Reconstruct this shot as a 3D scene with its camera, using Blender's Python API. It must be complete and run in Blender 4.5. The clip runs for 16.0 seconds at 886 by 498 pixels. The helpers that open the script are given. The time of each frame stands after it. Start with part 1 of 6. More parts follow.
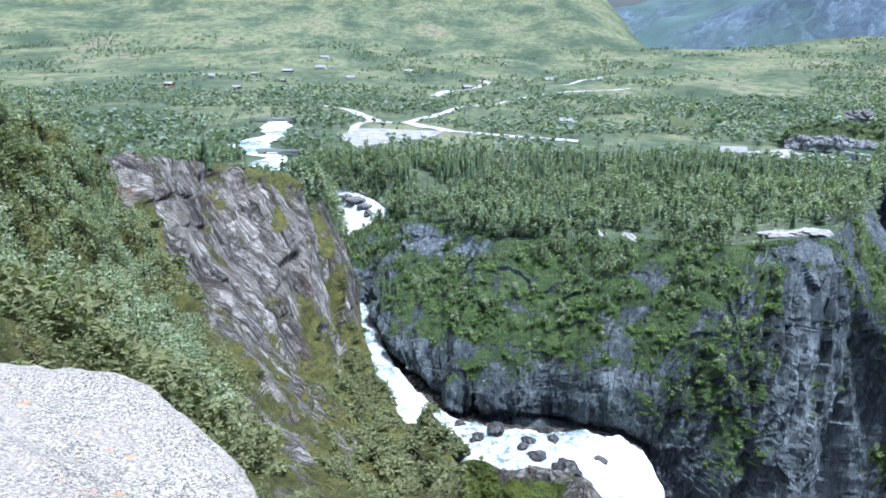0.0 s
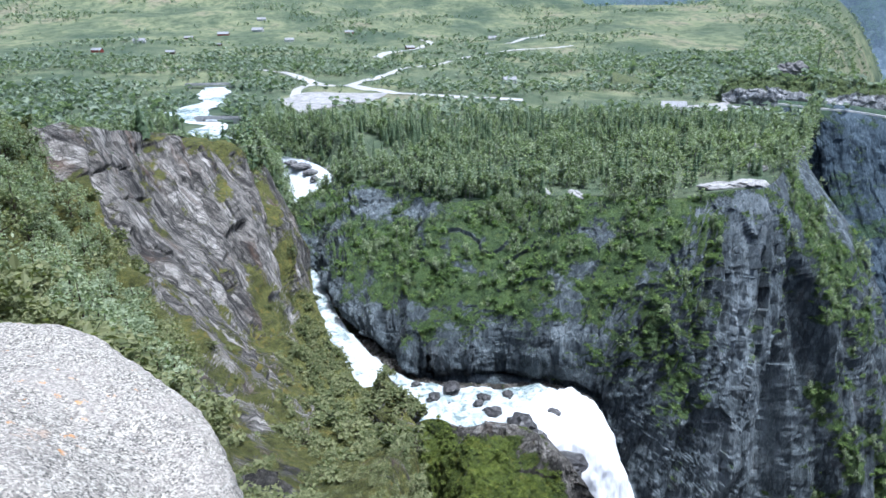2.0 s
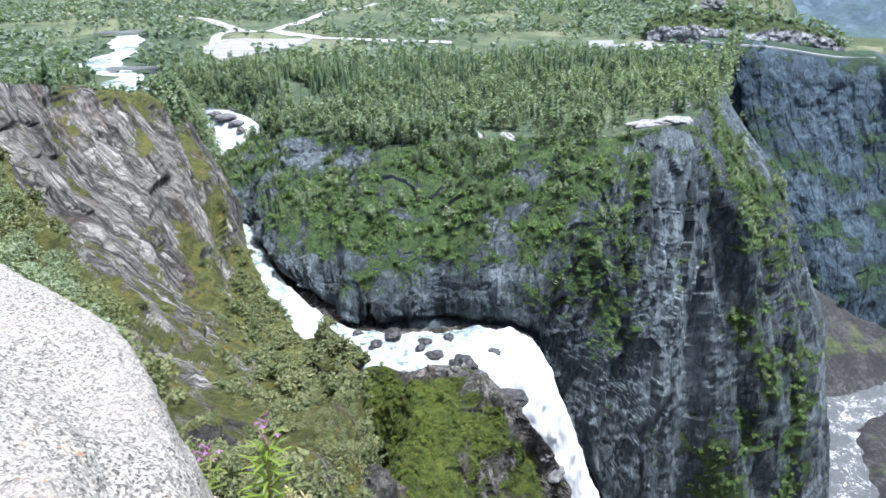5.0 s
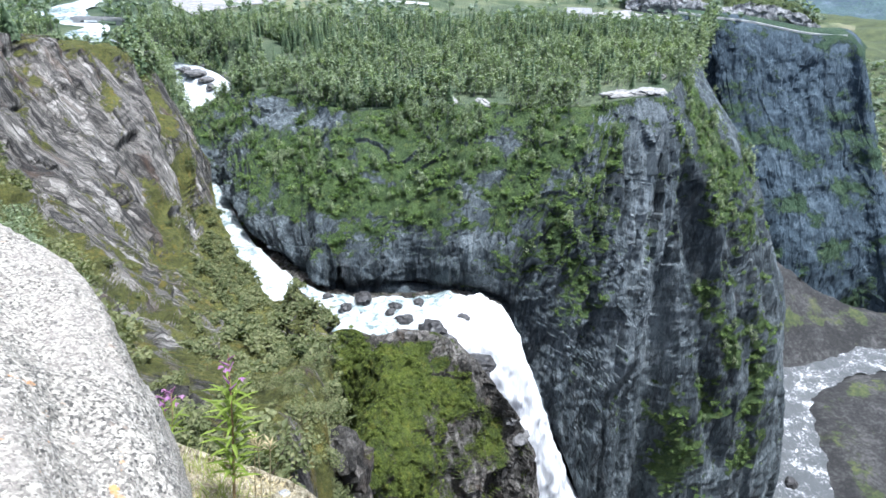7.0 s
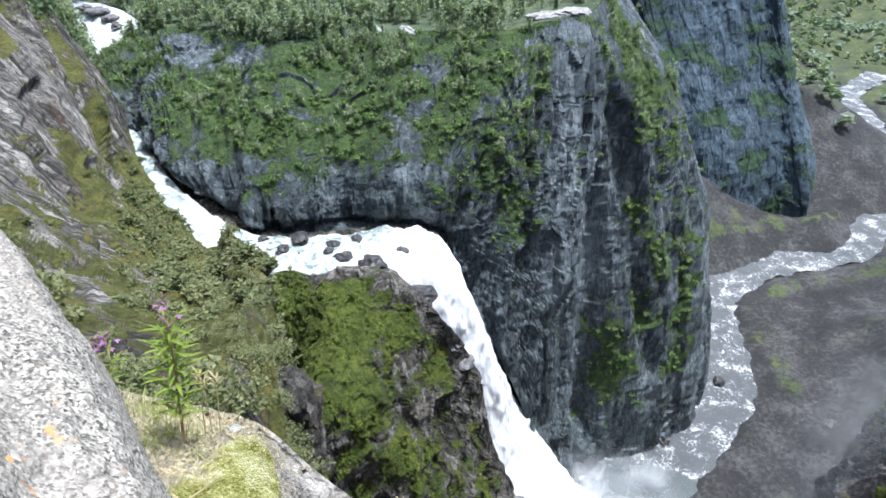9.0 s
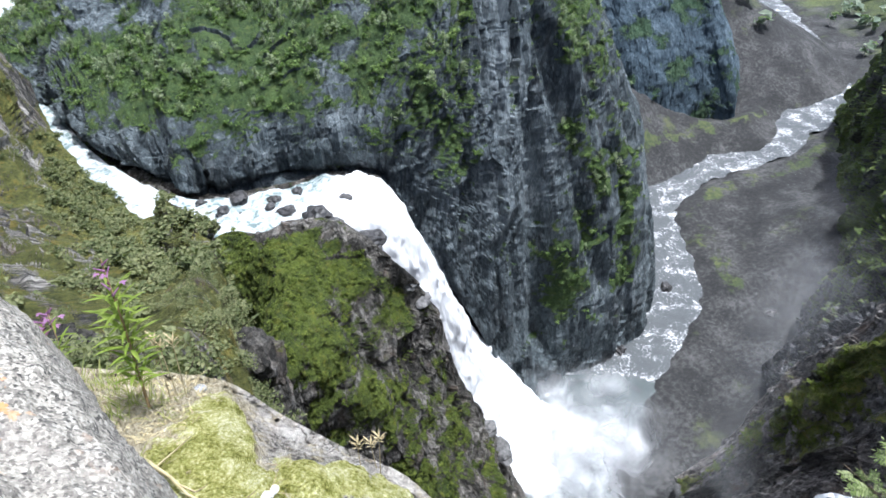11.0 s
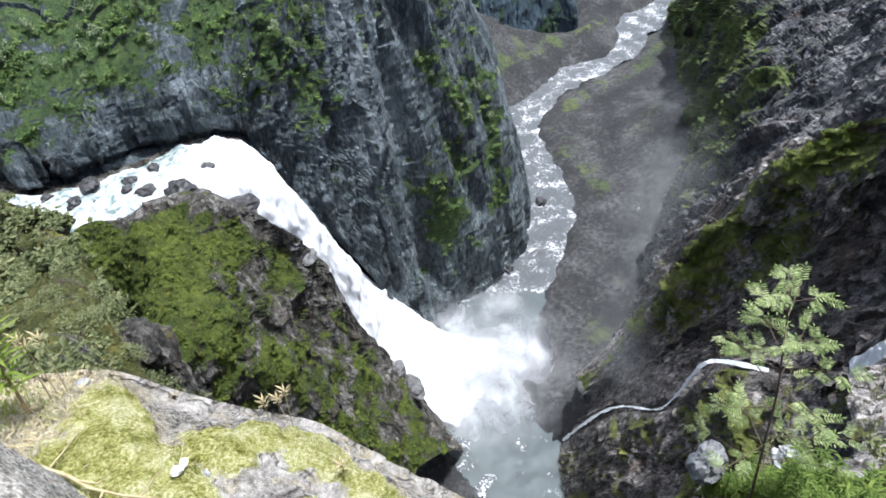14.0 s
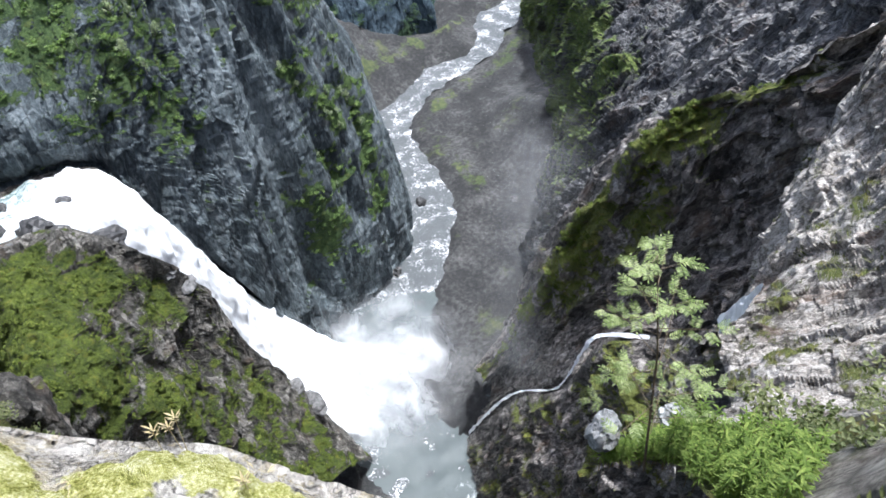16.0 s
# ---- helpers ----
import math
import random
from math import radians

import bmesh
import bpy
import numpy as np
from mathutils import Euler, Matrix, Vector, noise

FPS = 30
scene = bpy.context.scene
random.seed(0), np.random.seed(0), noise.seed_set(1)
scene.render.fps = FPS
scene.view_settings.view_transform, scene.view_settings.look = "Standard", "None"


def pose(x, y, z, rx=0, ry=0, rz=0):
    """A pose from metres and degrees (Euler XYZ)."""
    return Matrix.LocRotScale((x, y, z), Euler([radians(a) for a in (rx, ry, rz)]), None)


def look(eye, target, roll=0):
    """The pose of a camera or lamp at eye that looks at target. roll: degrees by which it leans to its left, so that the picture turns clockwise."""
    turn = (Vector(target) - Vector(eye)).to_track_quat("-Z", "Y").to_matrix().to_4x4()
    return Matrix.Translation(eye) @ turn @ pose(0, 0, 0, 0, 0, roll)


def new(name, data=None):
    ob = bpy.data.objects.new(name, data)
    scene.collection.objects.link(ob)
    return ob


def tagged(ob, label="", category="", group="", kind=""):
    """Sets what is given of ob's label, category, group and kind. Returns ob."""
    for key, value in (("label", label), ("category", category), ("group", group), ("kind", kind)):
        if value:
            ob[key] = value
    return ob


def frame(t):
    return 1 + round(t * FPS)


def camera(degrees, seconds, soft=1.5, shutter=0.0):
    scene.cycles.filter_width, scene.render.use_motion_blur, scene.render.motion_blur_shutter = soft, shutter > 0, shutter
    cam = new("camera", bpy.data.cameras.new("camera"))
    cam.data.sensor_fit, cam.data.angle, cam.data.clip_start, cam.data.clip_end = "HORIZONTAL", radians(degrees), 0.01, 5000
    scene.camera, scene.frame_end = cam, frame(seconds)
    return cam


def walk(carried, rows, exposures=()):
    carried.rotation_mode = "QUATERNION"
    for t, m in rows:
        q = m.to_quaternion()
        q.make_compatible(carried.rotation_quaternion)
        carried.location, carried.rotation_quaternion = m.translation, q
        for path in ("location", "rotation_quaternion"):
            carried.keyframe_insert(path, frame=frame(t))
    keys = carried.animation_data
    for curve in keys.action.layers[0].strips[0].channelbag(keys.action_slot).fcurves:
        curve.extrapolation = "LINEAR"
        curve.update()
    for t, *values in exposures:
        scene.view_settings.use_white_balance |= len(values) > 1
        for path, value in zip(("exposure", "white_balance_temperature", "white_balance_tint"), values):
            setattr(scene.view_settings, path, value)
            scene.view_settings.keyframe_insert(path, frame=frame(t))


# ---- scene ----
import itertools

cam = camera(66.0, 16.0, soft=1.6)

PATH = [
    (0, pose(-0.000, 0.000, -0.000, 74.94, -0.90, 0.24)),
    (0.5, pose(-0.001, -0.001, -0.021, 74.19, -0.48, -0.76)),
    (1, pose(-0.004, -0.003, -0.039, 73.50, -0.34, -2.54)),
    (1.5, pose(-0.008, -0.005, -0.058, 72.80, -0.21, -3.58)),
    (2, pose(-0.008, -0.006, -0.080, 71.87, 0.08, -4.44)),
    (2.5, pose(-0.002, -0.007, -0.106, 70.67, 0.56, -5.27)),
    (3, pose(0.005, -0.007, -0.131, 69.84, 1.42, -7.12)),
    (3.5, pose(0.009, -0.006, -0.152, 69.31, 1.74, -8.50)),
    (4, pose(0.012, -0.005, -0.170, 68.69, 2.13, -10.06)),
    (6.5, pose(0.017, 0.007, -0.246, 65.26, -1.75, -10.58)),
    (7, pose(0.017, 0.010, -0.259, 64.52, -1.60, -11.94)),
    (7.5, pose(0.016, 0.013, -0.270, 63.72, -1.61, -13.05)),
    (8, pose(0.015, 0.014, -0.282, 62.72, -1.04, -14.35)),
    (8.5, pose(0.016, 0.016, -0.293, 61.02, -0.89, -16.05)),
    (9, pose(0.016, 0.019, -0.300, 58.99, -0.69, -18.45)),
    (11.5, pose(0.011, 0.022, -0.336, 52.31, 3.58, -28.49)),
    (12, pose(0.012, 0.021, -0.342, 50.90, 4.01, -31.50)),
    (12.5, pose(0.012, 0.020, -0.346, 50.24, 4.03, -33.87)),
    (13, pose(0.012, 0.017, -0.349, 49.38, 4.33, -36.09)),
    (13.5, pose(0.013, 0.012, -0.351, 48.88, 4.47, -38.06)),
    (14, pose(0.014, 0.005, -0.353, 48.08, 4.34, -40.08)),
    (14.5, pose(0.015, -0.004, -0.354, 47.88, 4.11, -42.40)),
    (15, pose(0.009, -0.014, -0.353, 47.49, 3.49, -45.53)),
    (15.5, pose(0.002, -0.022, -0.349, 47.74, 3.09, -48.39)),
    (16, pose(-0.001, -0.032, -0.344, 47.71, 2.80, -51.59)),
]

walk(cam, PATH, [(0.0, 1.12, 5140, 9), (1.0, 1.10, 5180, 9), (1.5, 0.95, 5200, 9), (3.5, 1.26, 5500, 9), (7.0, 1.24, 5500, 8), (9.0, 1.14, 5540, 8), (12.5, 1.12, 5600, 8), (14.0, 1.14, 5640, 8), (16.0, 1.32, 5660, 8)])

# ---- sky, sun ----
SUN_DIR = Vector((0.22, -0.07, 0.97)).normalized()
world = bpy.data.worlds.new("world")
scene.world = world
world.use_nodes = True
wn = world.node_tree
sky = wn.nodes.new("ShaderNodeTexSky")
sky.sky_type = "NISHITA"
sky.sun_disc = False
sky.sun_elevation = math.asin(SUN_DIR.z)
sky.sun_rotation = math.atan2(SUN_DIR.x, SUN_DIR.y)
sky.air_density, sky.dust_density, sky.ozone_density = 1.0, 7.0, 1.0
wn.links.new(sky.outputs[0], wn.nodes["Background"].inputs[0])
wn.nodes["Background"].inputs[1].default_value = 0.092
sun = new("sun", bpy.data.lights.new("sun", "SUN"))
sun.data.energy, sun.data.angle, sun.data.color = 2.75, radians(3.0), (1.0, 0.965, 0.92)
sun.matrix_world = look((0, 0, 0), -SUN_DIR)


# ---- noise on arrays ----
def hash3(ix, iy, iz, seed):
    h = (ix.astype(np.int64) * 374761393 + iy.astype(np.int64) * 668265263 + iz.astype(np.int64) * 2147483647 + seed * 974711) & 0xFFFFFFFF
    h = ((h ^ (h >> 13)) * 1274126177) & 0xFFFFFFFF
    h = ((h ^ (h >> 15)) * 2246822519) & 0xFFFFFFFF
    return ((h ^ (h >> 16)) & 0xFFFF) / 32767.5 - 1.0


def vnoise(p, seed=0):
    """Smooth noise from -1 to 1 at the points p (..., 3)."""
    i = np.floor(p)
    f = p - i
    f = f * f * f * (f * (f * 6 - 15) + 10)
    i = i.astype(np.int64)
    out = 0.0
    for dx, dy, dz in itertools.product((0, 1), repeat=3):
        w = (f[..., 0] if dx else 1 - f[..., 0]) * (f[..., 1] if dy else 1 - f[..., 1]) * (f[..., 2] if dz else 1 - f[..., 2])
        out = out + w * hash3(i[..., 0] + dx, i[..., 1] + dy, i[..., 2] + dz, seed)
    return out


def fbm(p, octaves=4, seed=0, gain=0.5):
    out, amp = 0.0, 1.0
    for k in range(octaves):
        out = out + amp * vnoise(p * (2.03 ** k) + 17.3 * k, seed + k)
        amp *= gain
    return out


def ridged(p, octaves=4, seed=0, gain=0.55):
    out, amp = 0.0, 1.0
    for k in range(octaves):
        out = out + amp * (1 - 2 * np.abs(vnoise(p * (2.03 ** k) + 9.1 * k, seed + k)))
        amp *= gain
    return out


def blocks(p, seed=0, warp=0.35):
    """Stepped noise: every cell of a bent lattice has a height of its own."""
    q = p + warp * np.stack([fbm(p * 0.7 + 5, 2, seed + 1), fbm(p * 0.7 + 11, 2, seed + 2), fbm(p * 0.7 + 23, 2, seed + 3)], -1)
    i = np.floor(q).astype(np.int64)
    return hash3(i[..., 0], i[..., 1], i[..., 2], seed)


def soften(d, times=1):
    """Rounds the steps of a relief over neighbouring points."""
    for _ in range(times):
        e = np.pad(d, 1, mode="edge")
        d = 0.25 * d + 0.125 * (e[:-2, 1:-1] + e[2:, 1:-1] + e[1:-1, :-2] + e[1:-1, 2:]) + 0.0625 * (e[:-2, :-2] + e[2:, 2:] + e[:-2, 2:] + e[2:, :-2])
    return d


def smooth(a, b, x):
    t = np.clip((x - a) / (b - a), 0, 1)
    return t * t * (3 - 2 * t)


# ---- meshes from arrays ----
def mesh_from(name, verts, faces, mats, index=None, shade=True):
    """A mesh from arrays: verts (n, 3), faces (m, 3 or 4)."""
    verts, faces = np.asarray(verts, np.float32), np.asarray(faces, np.int32)
    me = bpy.data.meshes.new(name)
    k = faces.shape[1]
    me.vertices.add(len(verts))
    me.vertices.foreach_set("co", verts.ravel())
    me.loops.add(faces.size)
    me.loops.foreach_set("vertex_index", faces.ravel())
    me.polygons.add(len(faces))
    me.polygons.foreach_set("loop_start", np.arange(len(faces), dtype=np.int32) * k)
    for m in mats:
        me.materials.append(m)
    if index is not None:
        me.polygons.foreach_set("material_index", np.asarray(index, np.int32))
    me.polygons.foreach_set("use_smooth", np.full(len(faces), shade))
    me.update(calc_edges=True)
    me.validate()
    return me


def grid_faces(nv, nu):
    a = (np.arange(nv - 1)[:, None] * nu + np.arange(nu - 1)[None]).ravel()
    return np.stack([a, a + 1, a + nu + 1, a + nu], 1)


def spline(c, n, axis):
    """A smooth curve through the sections c along an axis, n points."""
    c = np.moveaxis(np.asarray(c, float), axis, 0)
    m = len(c)
    t = np.linspace(0, m - 1, n)
    i = np.minimum(t.astype(int), m - 2)
    f = (t - i).reshape((-1,) + (1,) * (c.ndim - 1))
    p0, p1, p2, p3 = c[np.maximum(i - 1, 0)], c[i], c[i + 1], c[np.minimum(i + 2, m - 1)]
    out = 0.5 * (2 * p1 + (p2 - p0) * f + (2 * p0 - 5 * p1 + 4 * p2 - p3) * f * f + (3 * p1 - p0 - 3 * p2 + p3) * f ** 3)
    return np.moveaxis(out, 0, axis)


def loft(rows, nu, nv):
    return spline(spline(rows, nv, 0), nu, 1)


def normals(P, toward=(0, 0, 0)):
    du, dv = np.gradient(P, axis=1), np.gradient(P, axis=0)
    n = np.cross(du, dv)
    n /= np.linalg.norm(n, axis=-1, keepdims=True) + 1e-9
    if np.mean(np.sum(n * (np.asarray(toward) - P), -1)) < 0:
        n = -n
    return n


def sheet(name, P, mat, parent=None, label="", category="", kind="structure", shade=True, group="", turf=None, bare=None):
    nv, nu = P.shape[:2]
    n = np.cross(np.gradient(P, axis=1), np.gradient(P, axis=0))
    faces = grid_faces(nv, nu)
    if np.mean(np.sum(n * (-P), -1)) < 0:
        faces = faces[:, ::-1]
    ob = new(name, mesh_from(name, P.reshape(-1, 3), faces, [mat], shade=shade))
    if turf is not None:
        ob.data.attributes.new("turf", "FLOAT", "POINT").data.foreach_set("value", np.broadcast_to(turf, (nv, nu)).astype(np.float32).ravel())
    # bare: how far the rock is lightened as if the sun struck it
    if bare is not None:
        ob.data.attributes.new("bare", "FLOAT", "POINT").data.foreach_set("value", np.asarray(bare, np.float32).ravel())
    if parent:
        ob.parent = parent
    tagged(ob, label, category, group, kind)
    return ob


def patch_field(u, v, spots):
    """Soft patches on a sheet: each u, v, reach in u and v, amount."""
    out = 0.0
    for a, b, ra, rb, amount in spots:
        out = np.maximum(out, amount * np.exp(-((u - a) / ra) ** 2 - ((v - b) / rb) ** 2))
    return out


# ---- materials ----
def nodes_of(name):
    m = bpy.data.materials.new(name)
    m.use_nodes = True
    nt = m.node_tree
    return m, nt, nt.nodes["Principled BSDF"]


class N:
    """Shader nodes in few words."""

    def __init__(self, nt):
        self.nt = nt
        self.coord = nt.nodes.new("ShaderNodeTexCoord").outputs["Object"]

    def put(self, socket, value):
        if isinstance(value, bpy.types.NodeSocket):
            self.nt.links.new(value, socket)
        else:
            socket.default_value = value

    def mapped(self, scale, rot=(0, 0, 0)):
        n = self.nt.nodes.new("ShaderNodeMapping")
        self.nt.links.new(self.coord, n.inputs[0])
        n.inputs["Scale"].default_value = scale
        n.inputs["Rotation"].default_value = rot
        return n.outputs[0]

    def along(self, axes, scale):
        """A value along three axes."""
        c = self.nt.nodes.new("ShaderNodeCombineXYZ")
        for k in range(3):
            d = self.nt.nodes.new("ShaderNodeVectorMath")
            d.operation = "DOT_PRODUCT"
            self.nt.links.new(self.coord, d.inputs[0])
            d.inputs[1].default_value = tuple(a * scale[k] for a in axes[k])
            self.nt.links.new(d.outputs["Value"], c.inputs[k])
        return c.outputs[0]

    def noise(self, scale, detail=6, rough=0.6, vector=None, distort=0.0):
        n = self.nt.nodes.new("ShaderNodeTexNoise")
        self.nt.links.new(vector or self.coord, n.inputs["Vector"])
        n.inputs["Scale"].default_value, n.inputs["Detail"].default_value = scale, detail
        n.inputs["Roughness"].default_value, n.inputs["Distortion"].default_value = rough, distort
        return n.outputs["Fac"]

    def cells(self, scale, vector=None, feature="F1", out="Distance"):
        n = self.nt.nodes.new("ShaderNodeTexVoronoi")
        n.feature = feature
        self.nt.links.new(vector or self.coord, n.inputs["Vector"])
        n.inputs["Scale"].default_value = scale
        return n.outputs[out]

    def ramp(self, fac, *stops):
        n = self.nt.nodes.new("ShaderNodeValToRGB")
        e = n.color_ramp.elements
        while len(e) < len(stops):
            e.new(0.5)
        for k, (pos, col) in enumerate(stops):
            e[k].position = pos
            e[k].color = (col, col, col, 1) if isinstance(col, (int, float)) else (*col, 1)
        self.nt.links.new(fac, n.inputs[0])
        return n.outputs[0]

    def mix(self, fac, a, b, how="MIX"):
        n = self.nt.nodes.new("ShaderNodeMix")
        n.data_type, n.blend_type = "RGBA", how
        for s, v in ((n.inputs[0], fac), (n.inputs[6], a), (n.inputs[7], b)):
            self.put(s, (*v, 1) if isinstance(v, tuple) and len(v) == 3 else v)
        return n.outputs[2]

    def math(self, op, a, b=0.0, clamp=False):
        n = self.nt.nodes.new("ShaderNodeMath")
        n.operation, n.use_clamp = op, clamp
        self.put(n.inputs[0], a), self.put(n.inputs[1], b)
        return n.outputs[0]

    def up(self):
        g = self.nt.nodes.new("ShaderNodeNewGeometry")
        s = self.nt.nodes.new("ShaderNodeSeparateXYZ")
        self.nt.links.new(g.outputs["Normal"], s.inputs[0])
        return s.outputs[2]

    def place(self):
        s = self.nt.nodes.new("ShaderNodeSeparateXYZ")
        self.nt.links.new(self.coord, s.inputs[0])
        return s.outputs

    def bump(self, height, strength, distance, after=None):
        n = self.nt.nodes.new("ShaderNodeBump")
        n.inputs["Strength"].default_value, n.inputs["Distance"].default_value = strength, distance
        self.nt.links.new(height, n.inputs["Height"])
        if after:
            self.nt.links.new(after, n.inputs["Normal"])
        return n.outputs[0]


def rock(name, dark, mid, light, size=1.0, turf=((0.035, 0.055, 0.018), (0.10, 0.135, 0.04)), axes=((1, 0, 0), (0, 1, 0), (0, 0, 1)), stretch=(1, 1, 0.22), rust=0.0, rough=0.85, lines=0.75, pale=0.0, relief=1.0, warp=0.5, bare=False):
    """Jointed cliff rock: facets of their own tone, cracks, streaks; turf where the sheet carries it. size: metres of a
    facet; axes: its bedding; bare: takes painted sunlight from the sheet.
    """
    m, nt, bsdf = nodes_of(name)
    n = N(nt)
    v = n.along(axes, tuple(s / size for s in stretch))
    bend = nt.nodes.new("ShaderNodeTexNoise")
    nt.links.new(v, bend.inputs["Vector"])
    bend.inputs["Scale"].default_value, bend.inputs["Detail"].default_value = 0.6, 2
    off = nt.nodes.new("ShaderNodeVectorMath")
    off.operation = "MULTIPLY_ADD"
    nt.links.new(bend.outputs["Color"], off.inputs[0])
    off.inputs[1].default_value = (warp, warp, warp)
    nt.links.new(v, off.inputs[2])
    w = off.outputs[0]
    facet, facet_2 = n.cells(0.55, w, "F1", "Color"), n.cells(1.7, w, "F1", "Color")
    edge, edge_2 = n.cells(0.55, w, "DISTANCE_TO_EDGE"), n.cells(1.7, w, "DISTANCE_TO_EDGE")
    fine = n.noise(3.0, 10, 0.75, w)
    big = n.noise(0.10, 4, 0.6, v)
    grit = n.noise(12.0 / size, 7, 0.75)
    tone = n.math("ADD", n.math("MULTIPLY", facet, 0.12), n.math("MULTIPLY", facet_2, 0.16))
    tone = n.math("ADD", tone, n.math("ADD", n.math("MULTIPLY", fine, 0.42), n.math("MULTIPLY", grit, 0.30)))
    tone = n.math("ADD", tone, n.math("MULTIPLY", n.math("SUBTRACT", big, 0.5), 0.28))
    col = n.ramp(tone, (0.41, dark), (0.52, mid), (0.63, light))
    seam = n.math("ABSOLUTE", n.math("SUBTRACT", n.noise(1.3, 7, 0.62, w), 0.5))
    col = n.mix(n.ramp(seam, (0.0, 0.85 * lines), (0.022, 0.0)), col, tuple(0.45 * c for c in dark))
    broken = n.ramp(n.noise(0.7, 4, 0.6, v), (0.42, 0.15), (0.56, 1.0))
    crack = n.math("MULTIPLY", n.math("MAXIMUM", n.ramp(edge, (0.0, 1.0), (0.05, 0.0)), n.ramp(edge_2, (0.0, 0.7), (0.05, 0.0))), broken)
    col = n.mix(n.math("MULTIPLY", crack, lines), col, tuple(0.35 * c for c in dark))
    if rust:
        col = n.mix(n.ramp(n.noise(0.3, 5, 0.65, v), (0.55, 0.0), (0.72, rust)), col, (0.22, 0.13, 0.08))
    if pale:
        col = n.mix(n.math("MULTIPLY", n.ramp(n.noise(0.5, 6, 0.6, n.mapped((1.0 / size, 1.0 / size, 0.06 / size))), (0.56, 0.0), (0.66, pale)), n.ramp(grit, (0.35, 0.3), (0.6, 1.0))), col, (0.60, 0.57, 0.54))
    # sunlight on the buttress, put into the rock colour as paler tones
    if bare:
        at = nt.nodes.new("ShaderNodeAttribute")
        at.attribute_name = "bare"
        sunlit = n.ramp(n.math("ADD", at.outputs["Fac"], n.math("MULTIPLY", n.math("SUBTRACT", n.noise(0.35, 6, 0.7, v), 0.5), 1.2)), (0.36, 0.0), (0.72, 0.75))
        col = n.mix(sunlit, col, n.ramp(tone, (0.38, mid), (0.52, tuple(0.92 * c for c in light)), (0.68, tuple(1.15 * c for c in light))))
    at = nt.nodes.new("ShaderNodeAttribute")
    at.attribute_name = "turf"
    patch = n.math("MULTIPLY", n.math("SUBTRACT", n.math("ADD", n.math("MULTIPLY", n.noise(0.55, 8, 0.72), 0.6), n.math("MULTIPLY", n.noise(0.10, 5, 0.6), 0.4)), 0.5), 2.0)
    total = n.math("ADD", n.math("ADD", at.outputs["Fac"], patch), n.math("MULTIPLY", n.math("SUBTRACT", n.up(), 0.25), 0.45))
    mask = n.ramp(total, (0.46, 0.0), (0.60, 1.0))
    tuft = n.math("ADD", n.math("MULTIPLY", n.noise(1.7, 7, 0.8), 0.65), n.math("MULTIPLY", n.noise(0.16, 4, 0.6), 0.35))
    green = n.ramp(tuft, (0.40, turf[0]), (0.52, tuple(0.45 * a + 0.55 * b for a, b in zip(*turf))), (0.60, turf[1]))
    green = n.mix(n.ramp(n.noise(0.45, 6, 0.7), (0.54, 0.0), (0.66, 0.65)), green, tuple(c * k for c, k in zip(turf[1], (1.35, 1.05, 0.9))))
    col = n.mix(n.math("MULTIPLY", mask, n.ramp(grit, (0.32, 0.65), (0.45, 1.0))), col, green)
    bsdf.inputs["Roughness"].default_value = rough
    bsdf.inputs["Specular IOR Level"].default_value = 0.3
    nt.links.new(col, bsdf.inputs["Base Color"])
    h = n.math("ADD", n.math("ADD", n.math("MULTIPLY", facet_2, 0.25), n.math("MULTIPLY", fine, 0.7)), n.math("MULTIPLY", n.ramp(crack, (0.0, 1.0), (0.6, 0.0)), 0.15))
    soft = n.bump(n.math("MULTIPLY", tuft, mask), 1.0, 1.2, n.bump(h, 1.0, 0.40 * size * relief))
    nt.links.new(n.bump(grit, 0.6, 0.10 * size * relief, soft), bsdf.inputs["Normal"])
    return m


def plain(name, a, b, scale, rough=0.8, bump=0.3, dist=0.02, detail=8, spec=0.3):
    m, nt, bsdf = nodes_of(name)
    n = N(nt)
    f = n.noise(scale, detail, 0.65)
    nt.links.new(n.ramp(f, (0.3, a), (0.7, b)), bsdf.inputs["Base Color"])
    bsdf.inputs["Roughness"].default_value = rough
    bsdf.inputs["Specular IOR Level"].default_value = spec
    nt.links.new(n.bump(f, bump, dist), bsdf.inputs["Normal"])
    return m


def leaf(name, dark, mid, light, scale=0.22, glow=0.35):
    """Leaves: colour varies by clump and from plant to plant."""
    m, nt, bsdf = nodes_of(name)
    n = N(nt)
    g = nt.nodes.new("ShaderNodeNewGeometry")
    info = nt.nodes.new("ShaderNodeObjectInfo")
    patch = n.noise(scale, 5, 0.65)
    f = n.math("ADD", n.math("MULTIPLY", g.outputs["Random Per Island"], 0.42), n.math("MULTIPLY", n.math("SUBTRACT", patch, 0.16), 0.95))
    f = n.math("ADD", f, n.math("MULTIPLY", info.outputs["Random"], 0.12))
    col = n.ramp(f, (0.2, dark), (0.5, mid), (0.85, light))
    nt.links.new(col, bsdf.inputs["Base Color"])
    bsdf.inputs["Roughness"].default_value = 0.6
    bsdf.inputs["Specular IOR Level"].default_value = 0.25
    tr = nt.nodes.new("ShaderNodeBsdfTranslucent")
    nt.links.new(n.mix(1.0, col, (1.0, 1.15, 0.5), "MULTIPLY"), tr.inputs[0])
    mix = nt.nodes.new("ShaderNodeMixShader")
    mix.inputs[0].default_value = glow
    nt.links.new(bsdf.outputs[0], mix.inputs[1])
    nt.links.new(tr.outputs[0], mix.inputs[2])
    nt.links.new(mix.outputs[0], nt.nodes["Material Output"].inputs[0])
    return m


